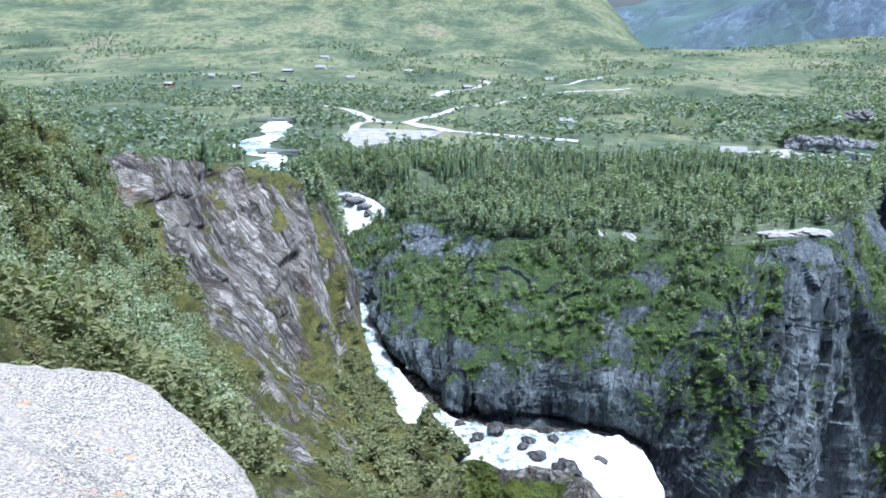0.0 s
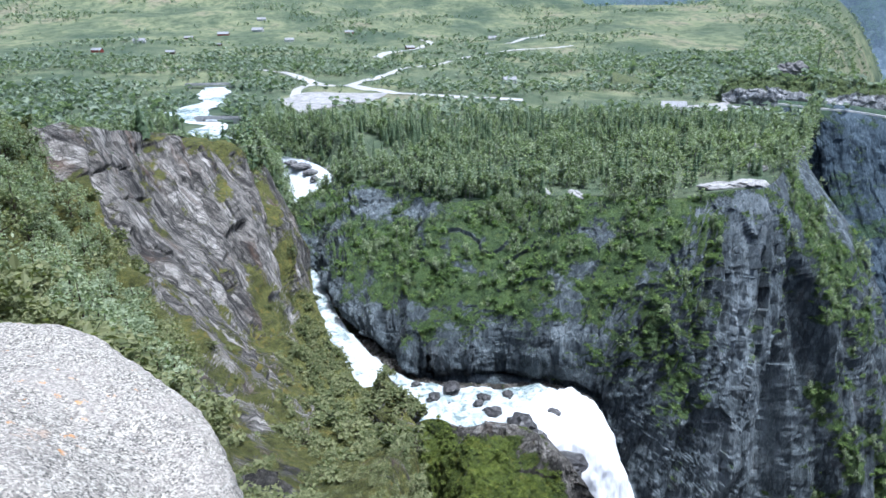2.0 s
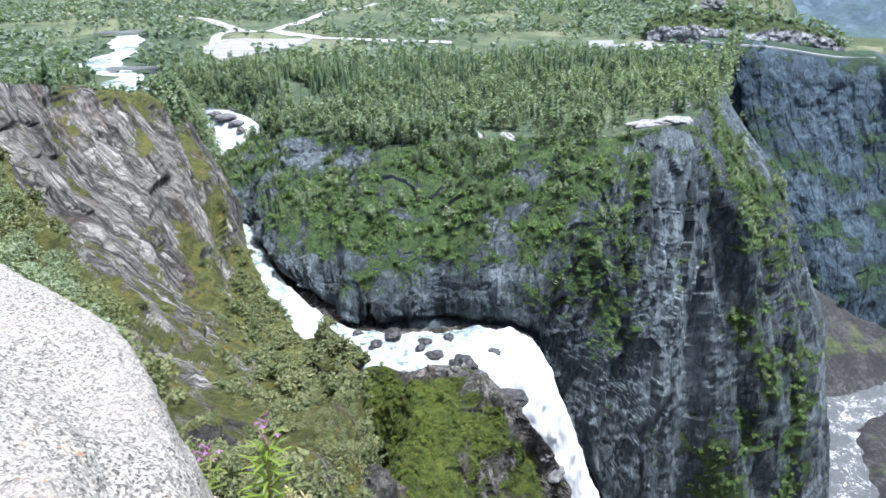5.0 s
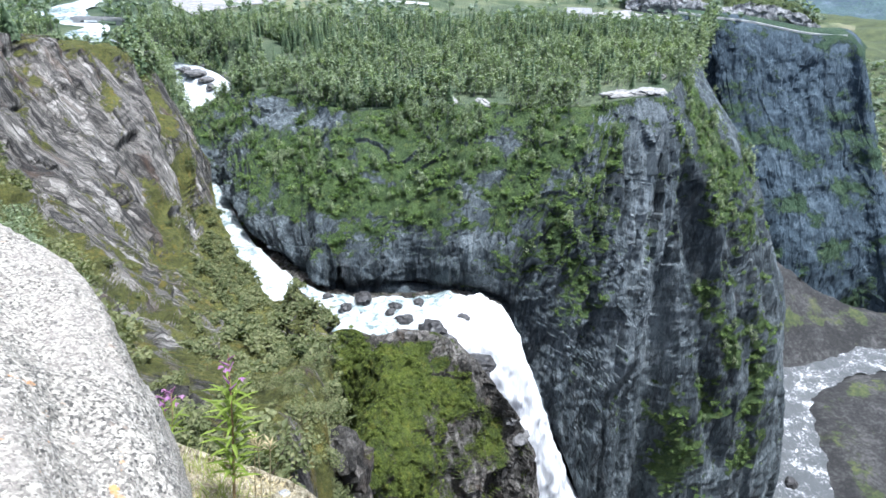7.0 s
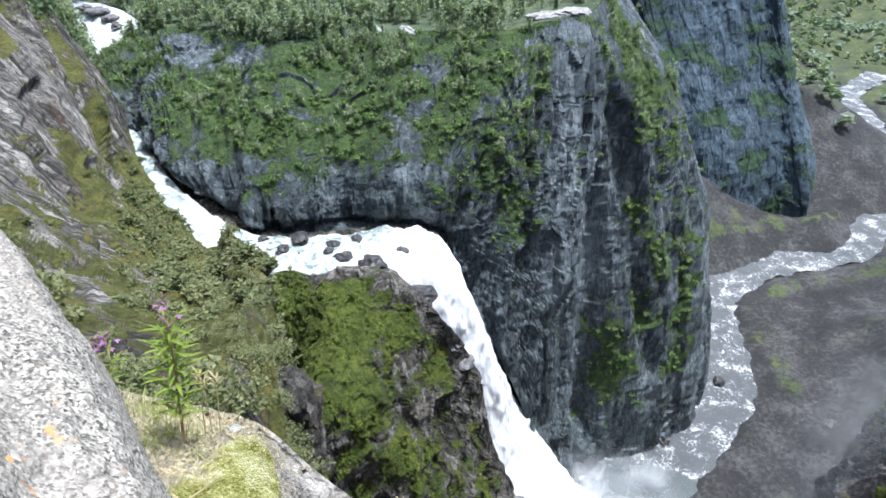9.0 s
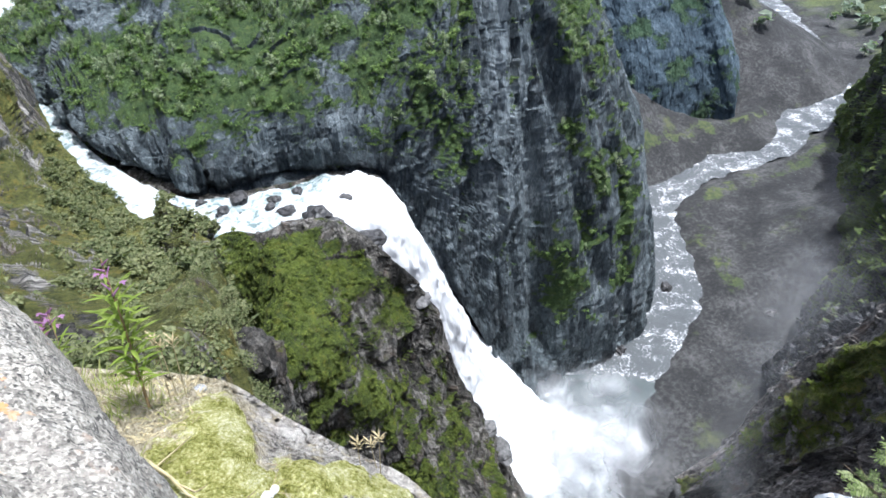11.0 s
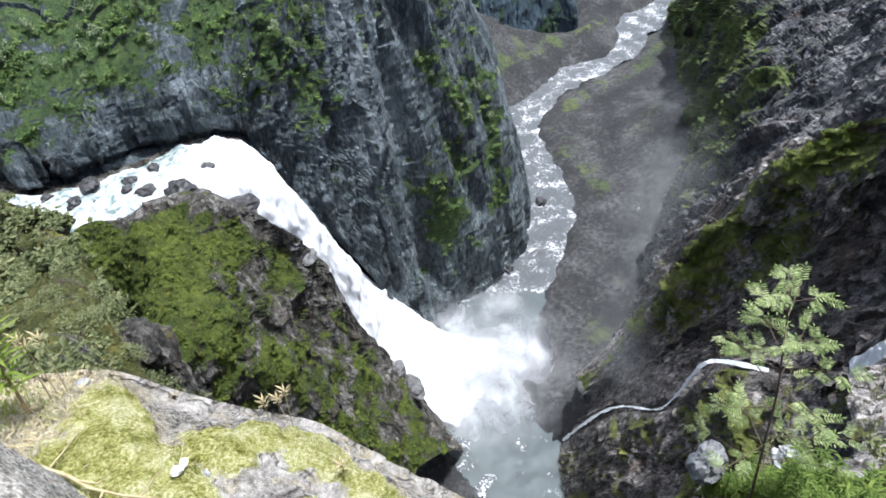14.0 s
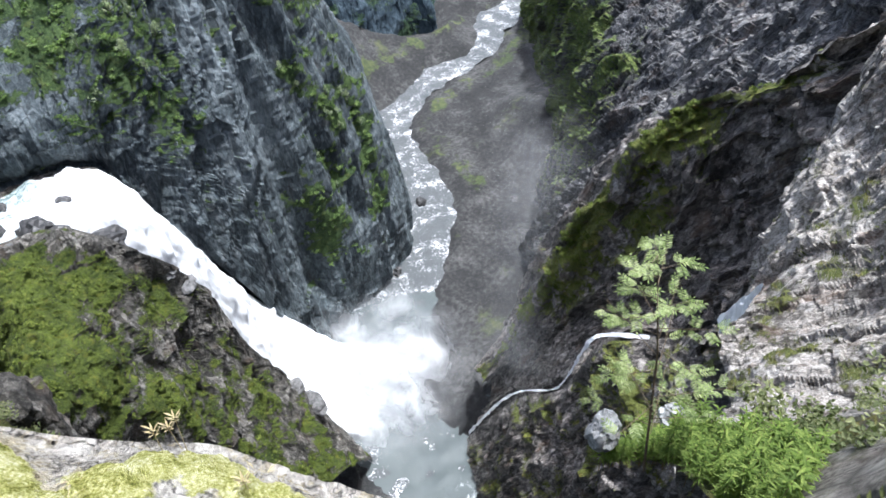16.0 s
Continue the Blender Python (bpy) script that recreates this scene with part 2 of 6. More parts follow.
def water(name, foam, deep, amount, scale=(1, 1, 1), bump=0.5, dist=0.4, freq=0.25, rough=0.25):
    """Running water: foam streaks over deep water. amount: the share of foam."""
    m, nt, bsdf = nodes_of(name)
    n = N(nt)
    v = n.mapped(scale)
    a = n.noise(freq, 9, 0.7, v, 0.8)
    b = n.noise(freq * 0.12, 3, 0.5, v)
    f = n.math("ADD", n.math("MULTIPLY", a, 0.75), n.math("MULTIPLY", b, 0.5))
    mask = n.ramp(f, (0.83 - amount * 0.55, 0.0), (0.93 - amount * 0.55, 1.0))
    tone = n.ramp(n.noise(freq * 3, 8, 0.7, v), (0.3, tuple(c * 0.8 for c in foam)), (0.6, foam))
    nt.links.new(n.mix(mask, deep, tone), bsdf.inputs["Base Color"])
    nt.links.new(n.mix(mask, (rough,) * 3, (0.75,) * 3), bsdf.inputs["Roughness"])
    nt.links.new(n.bump(n.noise(freq * 2.5, 8, 0.7, v, 0.5), bump, dist), bsdf.inputs["Normal"])
    return m


SLAB_AXES = ((-0.06, -0.98, 0.18), (0.81, 0.06, 0.59), (0.53, -0.18, -0.83))
WALL_AXES = ((1.0, 0.0, 0.05), (0.0, 0.88, 0.47), (-0.05, -0.47, 0.88))
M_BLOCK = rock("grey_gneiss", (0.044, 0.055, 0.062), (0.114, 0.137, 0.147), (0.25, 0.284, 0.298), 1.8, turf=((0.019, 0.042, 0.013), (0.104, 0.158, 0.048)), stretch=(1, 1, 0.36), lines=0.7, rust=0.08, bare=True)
# the far cliff's shade and haze are put into these dark bluish tones
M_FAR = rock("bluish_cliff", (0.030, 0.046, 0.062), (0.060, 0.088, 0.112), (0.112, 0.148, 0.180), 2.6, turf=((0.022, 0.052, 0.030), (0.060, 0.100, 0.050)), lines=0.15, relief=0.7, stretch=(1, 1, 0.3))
M_SLAB = rock("slab_rock", (0.040, 0.037, 0.034), (0.225, 0.208, 0.184), (0.54, 0.51, 0.465), 1.5, axes=SLAB_AXES, stretch=(1.0, 0.5, 0.27), warp=0.28, relief=1.2, rust=0.5, turf=((0.045, 0.056, 0.014), (0.200, 0.200, 0.050)), lines=0.9)
M_KNOLL = rock("knoll_rock", (0.030, 0.028, 0.024), (0.125, 0.115, 0.100), (0.34, 0.32, 0.29), 1.7, turf=((0.018, 0.034, 0.005), (0.140, 0.178, 0.026)), rust=0.3, stretch=(0.9, 0.9, 0.5))
M_DARK = rock("wet_dark_cliff", (0.014, 0.015, 0.017), (0.085, 0.085, 0.090), (0.27, 0.265, 0.265), 1.8, rough=0.45, axes=WALL_AXES, stretch=(1, 1, 0.35), turf=((0.045, 0.078, 0.020), (0.19, 0.24, 0.06)), pale=0.2, rust=0.25)
M_PALEWALL = rock("pale_upper_cliff", (0.040, 0.040, 0.042), (0.195, 0.190, 0.188), (0.38, 0.37, 0.36), 2.0, axes=WALL_AXES, stretch=(1, 1, 0.35), pale=0.3, rust=0.4)
M_SPUR = rock("dark_spur_rock", (0.036, 0.032, 0.029), (0.225, 0.20, 0.182), (0.58, 0.53, 0.485), 1.5, axes=WALL_AXES, stretch=(1.2, 1, 0.42), rough=0.55, rust=0.5, turf=((0.06, 0.08, 0.016), (0.27, 0.29, 0.07)))
M_NEARWALL = rock("light_grey_wall", (0.11, 0.097, 0.085), (0.42, 0.385, 0.345), (0.64, 0.60, 0.55), 1.1, rust=0.6, axes=WALL_AXES, stretch=(1.3, 1, 0.5), pale=0.6, relief=0.7, turf=((0.06, 0.08, 0.02), (0.20, 0.21, 0.06)))
M_TURF = plain("heath", (0.045, 0.07, 0.016), (0.13, 0.15, 0.045), 0.02, 0.9, 0.4, 1.0)
M_FALL = water("falling_water", (0.90, 0.905, 0.91), (0.78, 0.80, 0.81), 1.0, (1, 1, 0.16), 0.45, 0.9, 0.35)
M_RAPID = water("rapids", (0.56, 0.59, 0.60), (0.20, 0.27, 0.28), 0.72, (1, 1, 1), 0.8, 0.6, 0.22)
M_GORGE = water("gorge_water", (0.60, 0.635, 0.635), (0.20, 0.26, 0.255), 0.50, (1, 1, 1), 0.9, 0.7, 0.30)
M_RILL = water("stream_foam", (0.92, 0.93, 0.94), (0.70, 0.74, 0.76), 1.0, (1, 1, 0.3), 0.6, 0.3, 0.8)
M_POOL = water("pool_water", (0.56, 0.59, 0.60), (0.075, 0.090, 0.090), 0.20, (1, 1, 1), 0.6, 0.5, 0.22, rough=0.5)
M_RIVER = water("river_water", (0.76, 0.77, 0.78), (0.085, 0.092, 0.096), 0.33, (1, 1, 1), 0.8, 0.6, 0.75, rough=0.5)


# ---- the lie of the land: sections in metres from the viewpoint ----
BLOCK_RIM = [(-41.37, 282.5, -77), (-32.79, 280.4, -68), (-19.51, 277.9, -61), (-0.187, 262.2, -60), (18.22, 230.1, -58), (40.52, 224.5, -56), (66.35, 212.1, -53), (86.73, 195.6, -50), (99.31, 194.9, -48), (116.7, 198.4, -47), (143, 232.5, -46), (168.7, 268, -46), (194.8, 319.3, -46)]
BLOCK_FOOT = [(-33.23, 251.7, -84), (-29.57, 238.6, -86), (-19.5, 206.5, -89), (-6.533, 180.7, -91), (4.051, 169.1, -93), (24.34, 167.1, -95), (48.86, 159.8, -96), (58.54, 155.2, -108), (76.98, 157.6, -150), (114.8, 161.7, -222), (187.4, 182.8, -222), (266, 294.5, -222), (282.9, 328.6, -236.5)]
BLOCK_EDGE = [(168.7, 268, -46), (194.7, 297.7, -72), (228.4, 325.9, -108), (261, 334.9, -150), (273.3, 325, -192), (266, 294.5, -222)]
FAR_RIM = [(241.7, 414.7, -47.61), (266.5, 411.2, -50.21), (296.1, 415.2, -53.47), (336.2, 409.7, -59.89), (363.8, 405.8, -60.84), (381.2, 404.7, -73.32), (480.9, 535.8, -82.26)]
FAR_FOOT = [(290.6, 440, -150), (279.2, 349.4, -178), (294, 327.9, -195), (314.5, 316.5, -205), (349.4, 314.4, -205), (368.8, 301.1, -212), (401.5, 336.2, -212)]
LEFT_A = [(-34.54, 36.12, 1.551), (-36.66, 49.97, -1.902), (-39.85, 66.69, -5.93), (-41.98, 85.39, -10.33), (-43.05, 106.6, -12.7), (-40.54, 144.68, -20.34), (-37.22, 198.69, -33.07), (-34.17, 234.47, -62.2)]
LEFT_B = [(-26.68, 26.93, -2.639), (-29.93, 39.38, -7.301), (-34.24, 57.41, -12.45), (-36.43, 77.88, -18.76), (-35.86, 96.92, -23.61), (-34.23, 123.8, -30.5), (-27.52, 167.51, -42.42), (-26.4, 208.98, -70.66)]
LEFT_C = [(-18.35, 17.79, -4.764), (-21.52, 27.36, -9.18), (-24.64, 43.09, -15.49), (-26.33, 60.9, -22.31), (-25.77, 78.57, -30.11), (-23.54, 97.84, -39.2), (-21.38, 132.8, -54.26), (-21.56, 175.48, -70.34)]
LEFT_D = [(-9.737, 12.04, -4.152), (-11.16, 17.58, -7.208), (-12.96, 26.45, -12.64), (-14.02, 38.61, -20.84), (-13.06, 52.65, -30.17), (-11.71, 74.66, -41.19), (-11.09, 111.6, -57.6), (-14.47, 144.6, -67.69)]
LEFT_E = [(-4.962, 6.284, -4.364), (-5.469, 9.64, -7.054), (-6.062, 15.4, -11.49), (-6.249, 23.77, -17.47), (-5.512, 33.9, -24.45), (-4.579, 55.39, -35.87), (-2.311, 89.17, -55.66), (-7.29, 126.95, -70.66)]
LEFT_F = [(-2.964, 3.875, -3.8), (-3.277, 6.04, -6.123), (-3.376, 9.713, -9.815), (-2.549, 17.71, -16.32), (0.07714, 25.58, -24.21), (1.84, 36.81, -31.07), (2.277, 63, -46.25), (-0.05, 108.92, -68.29)]
LEFT_G = [(-2.786, 3.642, -15.14), (-3.081, 5.677, -20.04), (-3.173, 9.13, -28.02), (-2.396, 16.65, -43.13), (0.07251, 24.04, -60.46), (1.729, 34.6, -78.6), (2.141, 59.22, -119.9), (1.6356, 102.55399999999999, -183.5)]
KNOLL_A = [(-3.0, 147, -97), (8.592, 146, -92), (18.75, 138.8, -91), (29.63, 137.6, -90), (41.69, 126.3, -98), (52.82, 129.5, -122), (61.16, 132.5, -156), (71.75, 128.6, -188), (78.93, 110.5, -222)]
KNOLL_B = [(5.44, 124.8, -125.76), (8.94, 122.3, -102.76), (14.44, 120.8, -89.76), (22.43, 120.4, -92.12), (32.14, 116.9, -101.7), (38.55, 117.3, -118.7), (43.84, 116.5, -138.6), (50.24, 109.6, -162.4), (61, 98.83, -189.6)]
KNOLL_C = [(0.38, 106.4, -125.34), (3.88, 103.9, -102.34), (9.385, 102.4, -89.34), (14.52, 101.5, -94.19), (19.64, 101.3, -102.3), (24.91, 102, -115.7), (30.57, 102.3, -132.6), (37.3, 100.2, -155), (48.13, 93.21, -184.6)]
KNOLL_D = [(-2.1, 97.6, -130.61), (1.4, 95.1, -107.61), (6.903, 93.6, -94.61), (9.468, 93.54, -101.4), (13.43, 94.55, -110.8), (17.69, 96.47, -124.2), (22.32, 98.64, -142), (29.11, 97.73, -165.4), (39.78, 87.64, -192.6)]
KNOLL_E = [(1.65, 87.54, -147.7), (3.774, 87.45, -150.7), (6.903, 87.6, -154.6), (9.468, 87.54, -161.4), (13.43, 88.55, -170.8), (17.69, 90.47, -184.2), (22.32, 92.64, -202), (29.11, 91.73, -225.4), (39.78, 81.64, -252.6)]
FALL_RIGHT = [(48.24, 164.2, -95.5), (53.16, 156.1, -96.5), (57.06, 150.5, -104), (64.19, 151.1, -124), (73.56, 155.3, -148), (87.55, 159.7, -178), (109.09, 152.98, -214.0), (123.63, 139.07, -219.5), (123.91, 131.67, -228.0)]
FALL_LEFT = [(30.4, 152.3, -95.8), (36.73, 142.6, -97.5), (40.65, 137.2, -106), (47.71, 137.9, -126), (55.34, 140.9, -150), (62.58, 141.4, -180), (74.92, 130.08, -208.0), (84.83, 119.6, -221.0), (89.9, 115.9, -228.0)]
GORGE_RIGHT = [(-40.92, 291.3, -78), (-32.44, 248.6, -83), (-25.2, 229.5, -87), (-16.79, 201.8, -90), (-5.809, 180, -92), (4.767, 168.8, -94), (24.06, 165.2, -95), (40.37, 165.6, -95.2), (50, 158.1, -95.5)]
GORGE_LEFT = [(-46.98, 291.9, -78), (-37.2, 249.2, -83), (-33.09, 230.6, -87), (-25.69, 203.1, -90), (-14.32, 175.1, -92), (-2.464, 155.2, -94), (12.64, 146.1, -95), (21.1, 145, -95.2), (31.08, 143.8, -95.5)]
UPPER_RIGHT = [(-80.46, 356.6, -54), (-63.56, 336.7, -57), (-39.71, 325, -61), (-26.23, 310.2, -66), (-34.58, 302.2, -71), (-40.56, 292.3, -77)]
UPPER_LEFT = [(-98.71, 375.8, -54), (-70.44, 343, -57), (-59.81, 338.7, -61), (-51.54, 321.3, -66), (-46.01, 301.4, -71), (-45.42, 288, -77)]
DARK_A = [(129.3, 92.17, -222), (162.6, 105.5, -222), (200.3, 121.7, -220), (250.5, 144, -218), (311.2, 178.3, -216), (378.9, 229.4, -214), (428.8, 273.7, -214), (548.6, 314.4, -214)]
DARK_B = [(126.7, 69.59, -181.8), (147.3, 78.96, -167), (172.6, 88.02, -158.4), (206.7, 101.3, -150.7), (250.7, 124, -145.2), (297.7, 157, -141.6), (345.3, 195.4, -138.2), (425.4, 260.3, -147.5)]
DARK_C = [(138.2, 50.16, -157.2), (163, 59.87, -138.6), (190.9, 67.84, -125.3), (222.1, 77.99, -115.3), (261, 96.02, -112.7), (306.8, 127.9, -109.9), (358.8, 169.4, -103.6), (438.1, 236.8, -110.4)]
DARK_D = [(147.2, 28.69, -117), (169.7, 33.4, -96.73), (191.4, 35.45, -84.32), (218.1, 43.07, -76.44), (254.1, 59.51, -69.5), (300.9, 87.68, -65.04), (362.7, 131, -58.38), (454.1, 199.3, -63.88)]
DARK_E = [(128.4, 3.521, -77.87), (146.4, 6.695, -59.49), (164.7, 8.567, -49.17), (190.4, 14.72, -39.75), (226.4, 26.15, -31.56), (274.2, 51.67, -23.08), (337.9, 89.98, -15.79), (442.8, 157, -11.42)]
SPUR_A = [(103.8, 5.825, -39.18), (111.2, 13.39, -51.03), (115.9, 22, -58.49), (118.7, 35.82, -68.52), (120.1, 44.4, -83.38), (120.3, 54.27, -103.3), (120.8, 62.46, -120.6), (120.4, 73.33, -152.2), (116.6, 87.9, -191)]
SPUR_B = [(97.97, 2.422, -45.08), (105.6, 9.262, -59.04), (111, 14.82, -68.34), (113.6, 23.6, -79.53), (115.2, 29.94, -94.91), (115.6, 38.94, -111.7), (116.2, 48.68, -131.8), (116.3, 62.35, -160.1), (115.6, 82.44, -201.9)]
SPUR_C = [(87.99, -1.402, -49.92), (95.81, 6.104, -65.37), (99.56, 9.388, -77.63), (100.1, 13.72, -90.52), (99.48, 17.44, -100.8), (99.71, 25.81, -112.6), (101.1, 38, -126.4), (105, 51.69, -158.4), (109.9, 83.45, -219)]
NEAR_A = [(109.14, -3.63, -19.3), (110.07, 1.76, -30.66), (107.04, 8.22, -41.68), (98.2, 8.34, -55.74), (87.27, 8.9, -63.09), (77.55, 9.4, -68.88), (68.77, 11.37, -72.64)]
NEAR_B = [(85.32, -9.04, -26.98), (86.84, -5.94, -35.65), (85.39, -1.57, -44.52), (79.52, -0.32, -54.36), (72.41, 1.28, -60.88), (65.93, 3.72, -65.76), (60.73, 7.54, -70.48)]
NEAR_C = [(61.13, -12.57, -31.1), (63.09, -10.75, -38.68), (62.89, -8.32, -46.52), (60.13, -6.51, -53.93), (55.96, -4.03, -58.68), (53.01, -0.14, -62.03), (50.79, 4.65, -67.37)]
NEAR_DROP = [(37.83, -13.01, -29.84), (40.06, -12.62, -38.11), (42.44, -11.61, -47.13), (45.09, -9.105, -54.36), (46.64, -5.837, -61.06), (48, -0.008927, -69.35), (49.49, 7.092, -79.2)]
NEAR_D = [(8.617, -2.598, -6.057), (9.679, -2.515, -8.007), (10.76, -2.307, -10.36), (12.35, -1.908, -13.25), (13.45, -1.116, -15.81), (13.99, 0.4709, -18.35), (12.32, 2.086, -18.06)]
NEAR_E = [(1.976, -1.184, -2.859), (2.242, -1.107, -3.477), (2.8, -0.8967, -4.395), (3.3, -0.5752, -5.325), (4.273, -0.0103, -7.107), (6.203, 1.22, -10.07), (5.94, 2.311, -11.09)]
SHELF_A = [(73.51, 8.46, -69.89), (87.77, 19.9, -96.72), (91.37, 29.44, -108.1), (92.28, 38.52, -117.6), (96.57, 48.35, -146.4), (101.4, 66.06, -172.4), (107.2, 91.59, -227.1)]
SHELF_B = [(66.37, 5.516, -69.65), (79.49, 15.56, -97.01), (82.9, 24.34, -108.9), (83.8, 32.82, -119), (87.75, 41.81, -148.8), (91.94, 58.36, -175.9), (96.67, 82.21, -232.8)]
SHELF_C = [(60.62, 3.134, -71.41), (72.79, 12.15, -100.3), (76, 20.45, -113.2), (76.84, 28.62, -124.3), (80.45, 37.12, -156.5), (83.83, 53.04, -185.6), (87.11, 76, -246.9)]
SHELF_D = [(55.49, 0.9147, -75.2), (66.88, 9.115, -106.9), (69.93, 17.14, -121.7), (70.64, 25.2, -134.4), (73.76, 33.47, -170.7), (76.24, 49.31, -203.8), (77.44, 72.09, -272.5)]
RILL = [(65.54, 7.776, -58.86), (67.39, 9.077, -64.39), (70.02, 11.77, -73.14)]
RILL2 = [(89.27, 26.07, -103.7), (90.25, 35.55, -110.4), (89.98, 38.83, -115.5), (93.79, 44.94, -137.1), (95.94, 49.6, -147.2), (99.69, 61.24, -161.7), (101.1, 70, -177.2), (105.8, 85.39, -213.1)]
LEDGE_A = [(-0.5531, 1.729, -1.61), (-0.3076, 1.627, -1.659), (-0.04682, 1.493, -1.697), (0.08313, 1.315, -1.734), (0.2004, 1.171, -1.781), (0.3151, 1.025, -1.808), (0.4076, 0.81, -1.856), (0.5107, 0.556, -1.88)]
LEDGE_B = [(-0.4694, 1.322, -1.411), (-0.2795, 1.317, -1.484), (-0.05567, 1.244, -1.523), (0.03382, 1.091, -1.534), (0.129, 0.9486, -1.543), (0.2162, 0.8472, -1.58), (0.2921, 0.6905, -1.635), (0.3577, 0.5169, -1.718)]
LEDGE_C = [(-0.446, 0.9734, -1.337), (-0.2583, 0.9441, -1.389), (-0.1058, 0.9052, -1.398), (-0.005808, 0.8208, -1.42), (0.08161, 0.7386, -1.451), (0.1452, 0.6617, -1.503), (0.1903, 0.5618, -1.602), (0.2202, 0.4725, -1.707)]
BOULD_A = [(-2.008, 1.526, -0.6324), (-1.589, 1.642, -0.7335), (-1.228, 1.701, -0.8136), (-0.8669, 1.663, -0.8274), (-0.5024, 1.386, -0.8891), (-0.3681, 1.152, -0.8902), (-0.2871, 0.9521, -0.9014), (-0.2177, 0.7662, -0.9022), (-0.1735, 0.6289, -0.9125), (-0.1186, 0.4562, -0.909)]
BOULD_B = [(-1.448, 1.055, -0.6319), (-1.174, 1.174, -0.6952), (-0.9437, 1.282, -0.7266), (-0.7546, 1.249, -0.7696), (-0.4893, 1.115, -0.8466), (-0.3824, 0.9468, -0.8554), (-0.3086, 0.7917, -0.863), (-0.2483, 0.6602, -0.8688), (-0.2029, 0.5556, -0.8727), (-0.1517, 0.4141, -0.8801)]
BOULD_C = [(-1.036, 0.7129, -0.6158), (-0.8362, 0.7558, -0.6478), (-0.6679, 0.777, -0.6623), (-0.5626, 0.7905, -0.6716), (-0.4336, 0.7492, -0.76), (-0.3578, 0.651, -0.7679), (-0.2973, 0.5601, -0.7798), (-0.2438, 0.4919, -0.7857), (-0.2037, 0.4371, -0.795), (-0.1664, 0.3541, -0.8161)]
RIVER = [(88, 80, -221), (100.4, 134.6, -221), (136.2, 151.5, -221), (185.2, 176.4, -221), (214.2, 194.8, -221), (230.5, 231.3, -221), (254, 261.1, -221), (300.3, 272.9, -221), (363, 273, -221), (424.9, 291.6, -221), (463.5, 306.7, -221)]
RIVER_FAR = [(503.6, 356.8, -221), (566, 442.7, -221), (611.3, 513.4, -221), (713.2, 565.7, -221)]
CUT_FOOT = [(242.9, 491.2, -52.49), (256.6, 485.4, -54.99), (279.5, 466.7, -55.11), (300.6, 453.4, -57.91), (330.8, 444.4, -60.69), (349.5, 437.5, -61.99), (363, 431.7, -62.38)]
CUT_TOP = [(244.9, 495.8, -49.71), (258.1, 490.2, -45.4), (281, 471.7, -43.86), (302.1, 458.4, -46.87), (332.1, 449.6, -46.72), (351.2, 442.6, -50.39), (365.7, 435.9, -58.77)]
CUT_CREST = [(260.4, 529.4, -40.98), (274.5, 523.4, -38.64), (298.9, 504, -36.91), (321.2, 490.1, -37.86), (353.4, 479.9, -44.17), (373.6, 472, -49.28), (389.3, 464.4, -61.38)]
TALUS = [(275.2, 350.6, -176), (284, 338.2, -186), (294, 327.9, -195), (316.1, 318.1, -206), (364, 296.5, -211), (437.4, 368.6, -217.4), (434.3, 392, -176.9), (442.9, 404.8, -161.5)]
MIST = [(99.78, 65.53, -141.7), (116.7, 72.56, -131.6), (135.1, 81.13, -123.5), (155.1, 92.29, -117.1)]
OUTCROP = [(348.5, 583.9, -35.27)]
STONES = [(5.4, 166.8, -94, 1.6), (9.8, 159.6, -94, 2.0), (14.7, 163.4, -94, 3.0), (23.3, 159.7, -95, 2.2), (24.6, 152.4, -95, 2.6), (21.4, 157.3, -95, 1.6), (40.0, 150.3, -95.3, 2.8), (47.2, 155.6, -95.4, 1.6), (13.8, 157.0, -95, 1.3), (39.0, 159.3, -95.2, 1.6), (29.8, 161.1, -95, 1.8), (30.4, 143.9, -93.5, 4.5), (33.4, 139.5, -95, 3.5), (38.9, 132.6, -97, 4.5), (234.6, 152.7, -221, 3.5), (205.8, 191.7, -221, 3.2), (157.8, 169.0, -221.5, 4.5), (154.9, 171.7, -221.5, 3)]
FW_BASE = (-0.178, 1.242, -1.445)
FW_TOP = (-0.169, 1.382, -1.158)
FW2_BASE = (-0.359, 1.443, -1.501)
FW2_TOP = (-0.36, 1.545, -1.368)
FW3_BASE = (-0.346, 1.457, -1.448)
FW3_TOP = (-0.339, 1.531, -1.346)
ROWAN_FOOT = (6.141, 1.367, -9.965)
ROWAN_TIP = (6.478, 1.999, -6.342)
WHITE_ROCK = (6.206, 2.142, -10.141)
WHITE_ROCK_2 = (7.182, 1.406, -10.224)
STALKS = [(0.269, 1.065, -1.755, 0.1, 0), (0.27, 1.089, -1.796, 0.09, 2), (0.214, 1.029, -1.732, 0.12, 1), (0.258, 0.731, -1.62, 0.08, 2.5), (-0.137, 1.289, -1.467, 0.13, 0.5), (-0.101, 1.262, -1.454, 0.12, 0.4), (-0.12, 1.283, -1.459, 0.1, 1.4)]


def between(a, b, across, down):
    """Rows from a rim to a foot: shares of the way across and down."""
    a, b = np.array(a), np.array(b)
    return [a + (b - a) * np.array((h, h, v)) for h, v in zip(across, down)]


def grid_uv(P):
    return np.meshgrid(np.linspace(0, 1, P.shape[1]), np.linspace(0, 1, P.shape[0]))


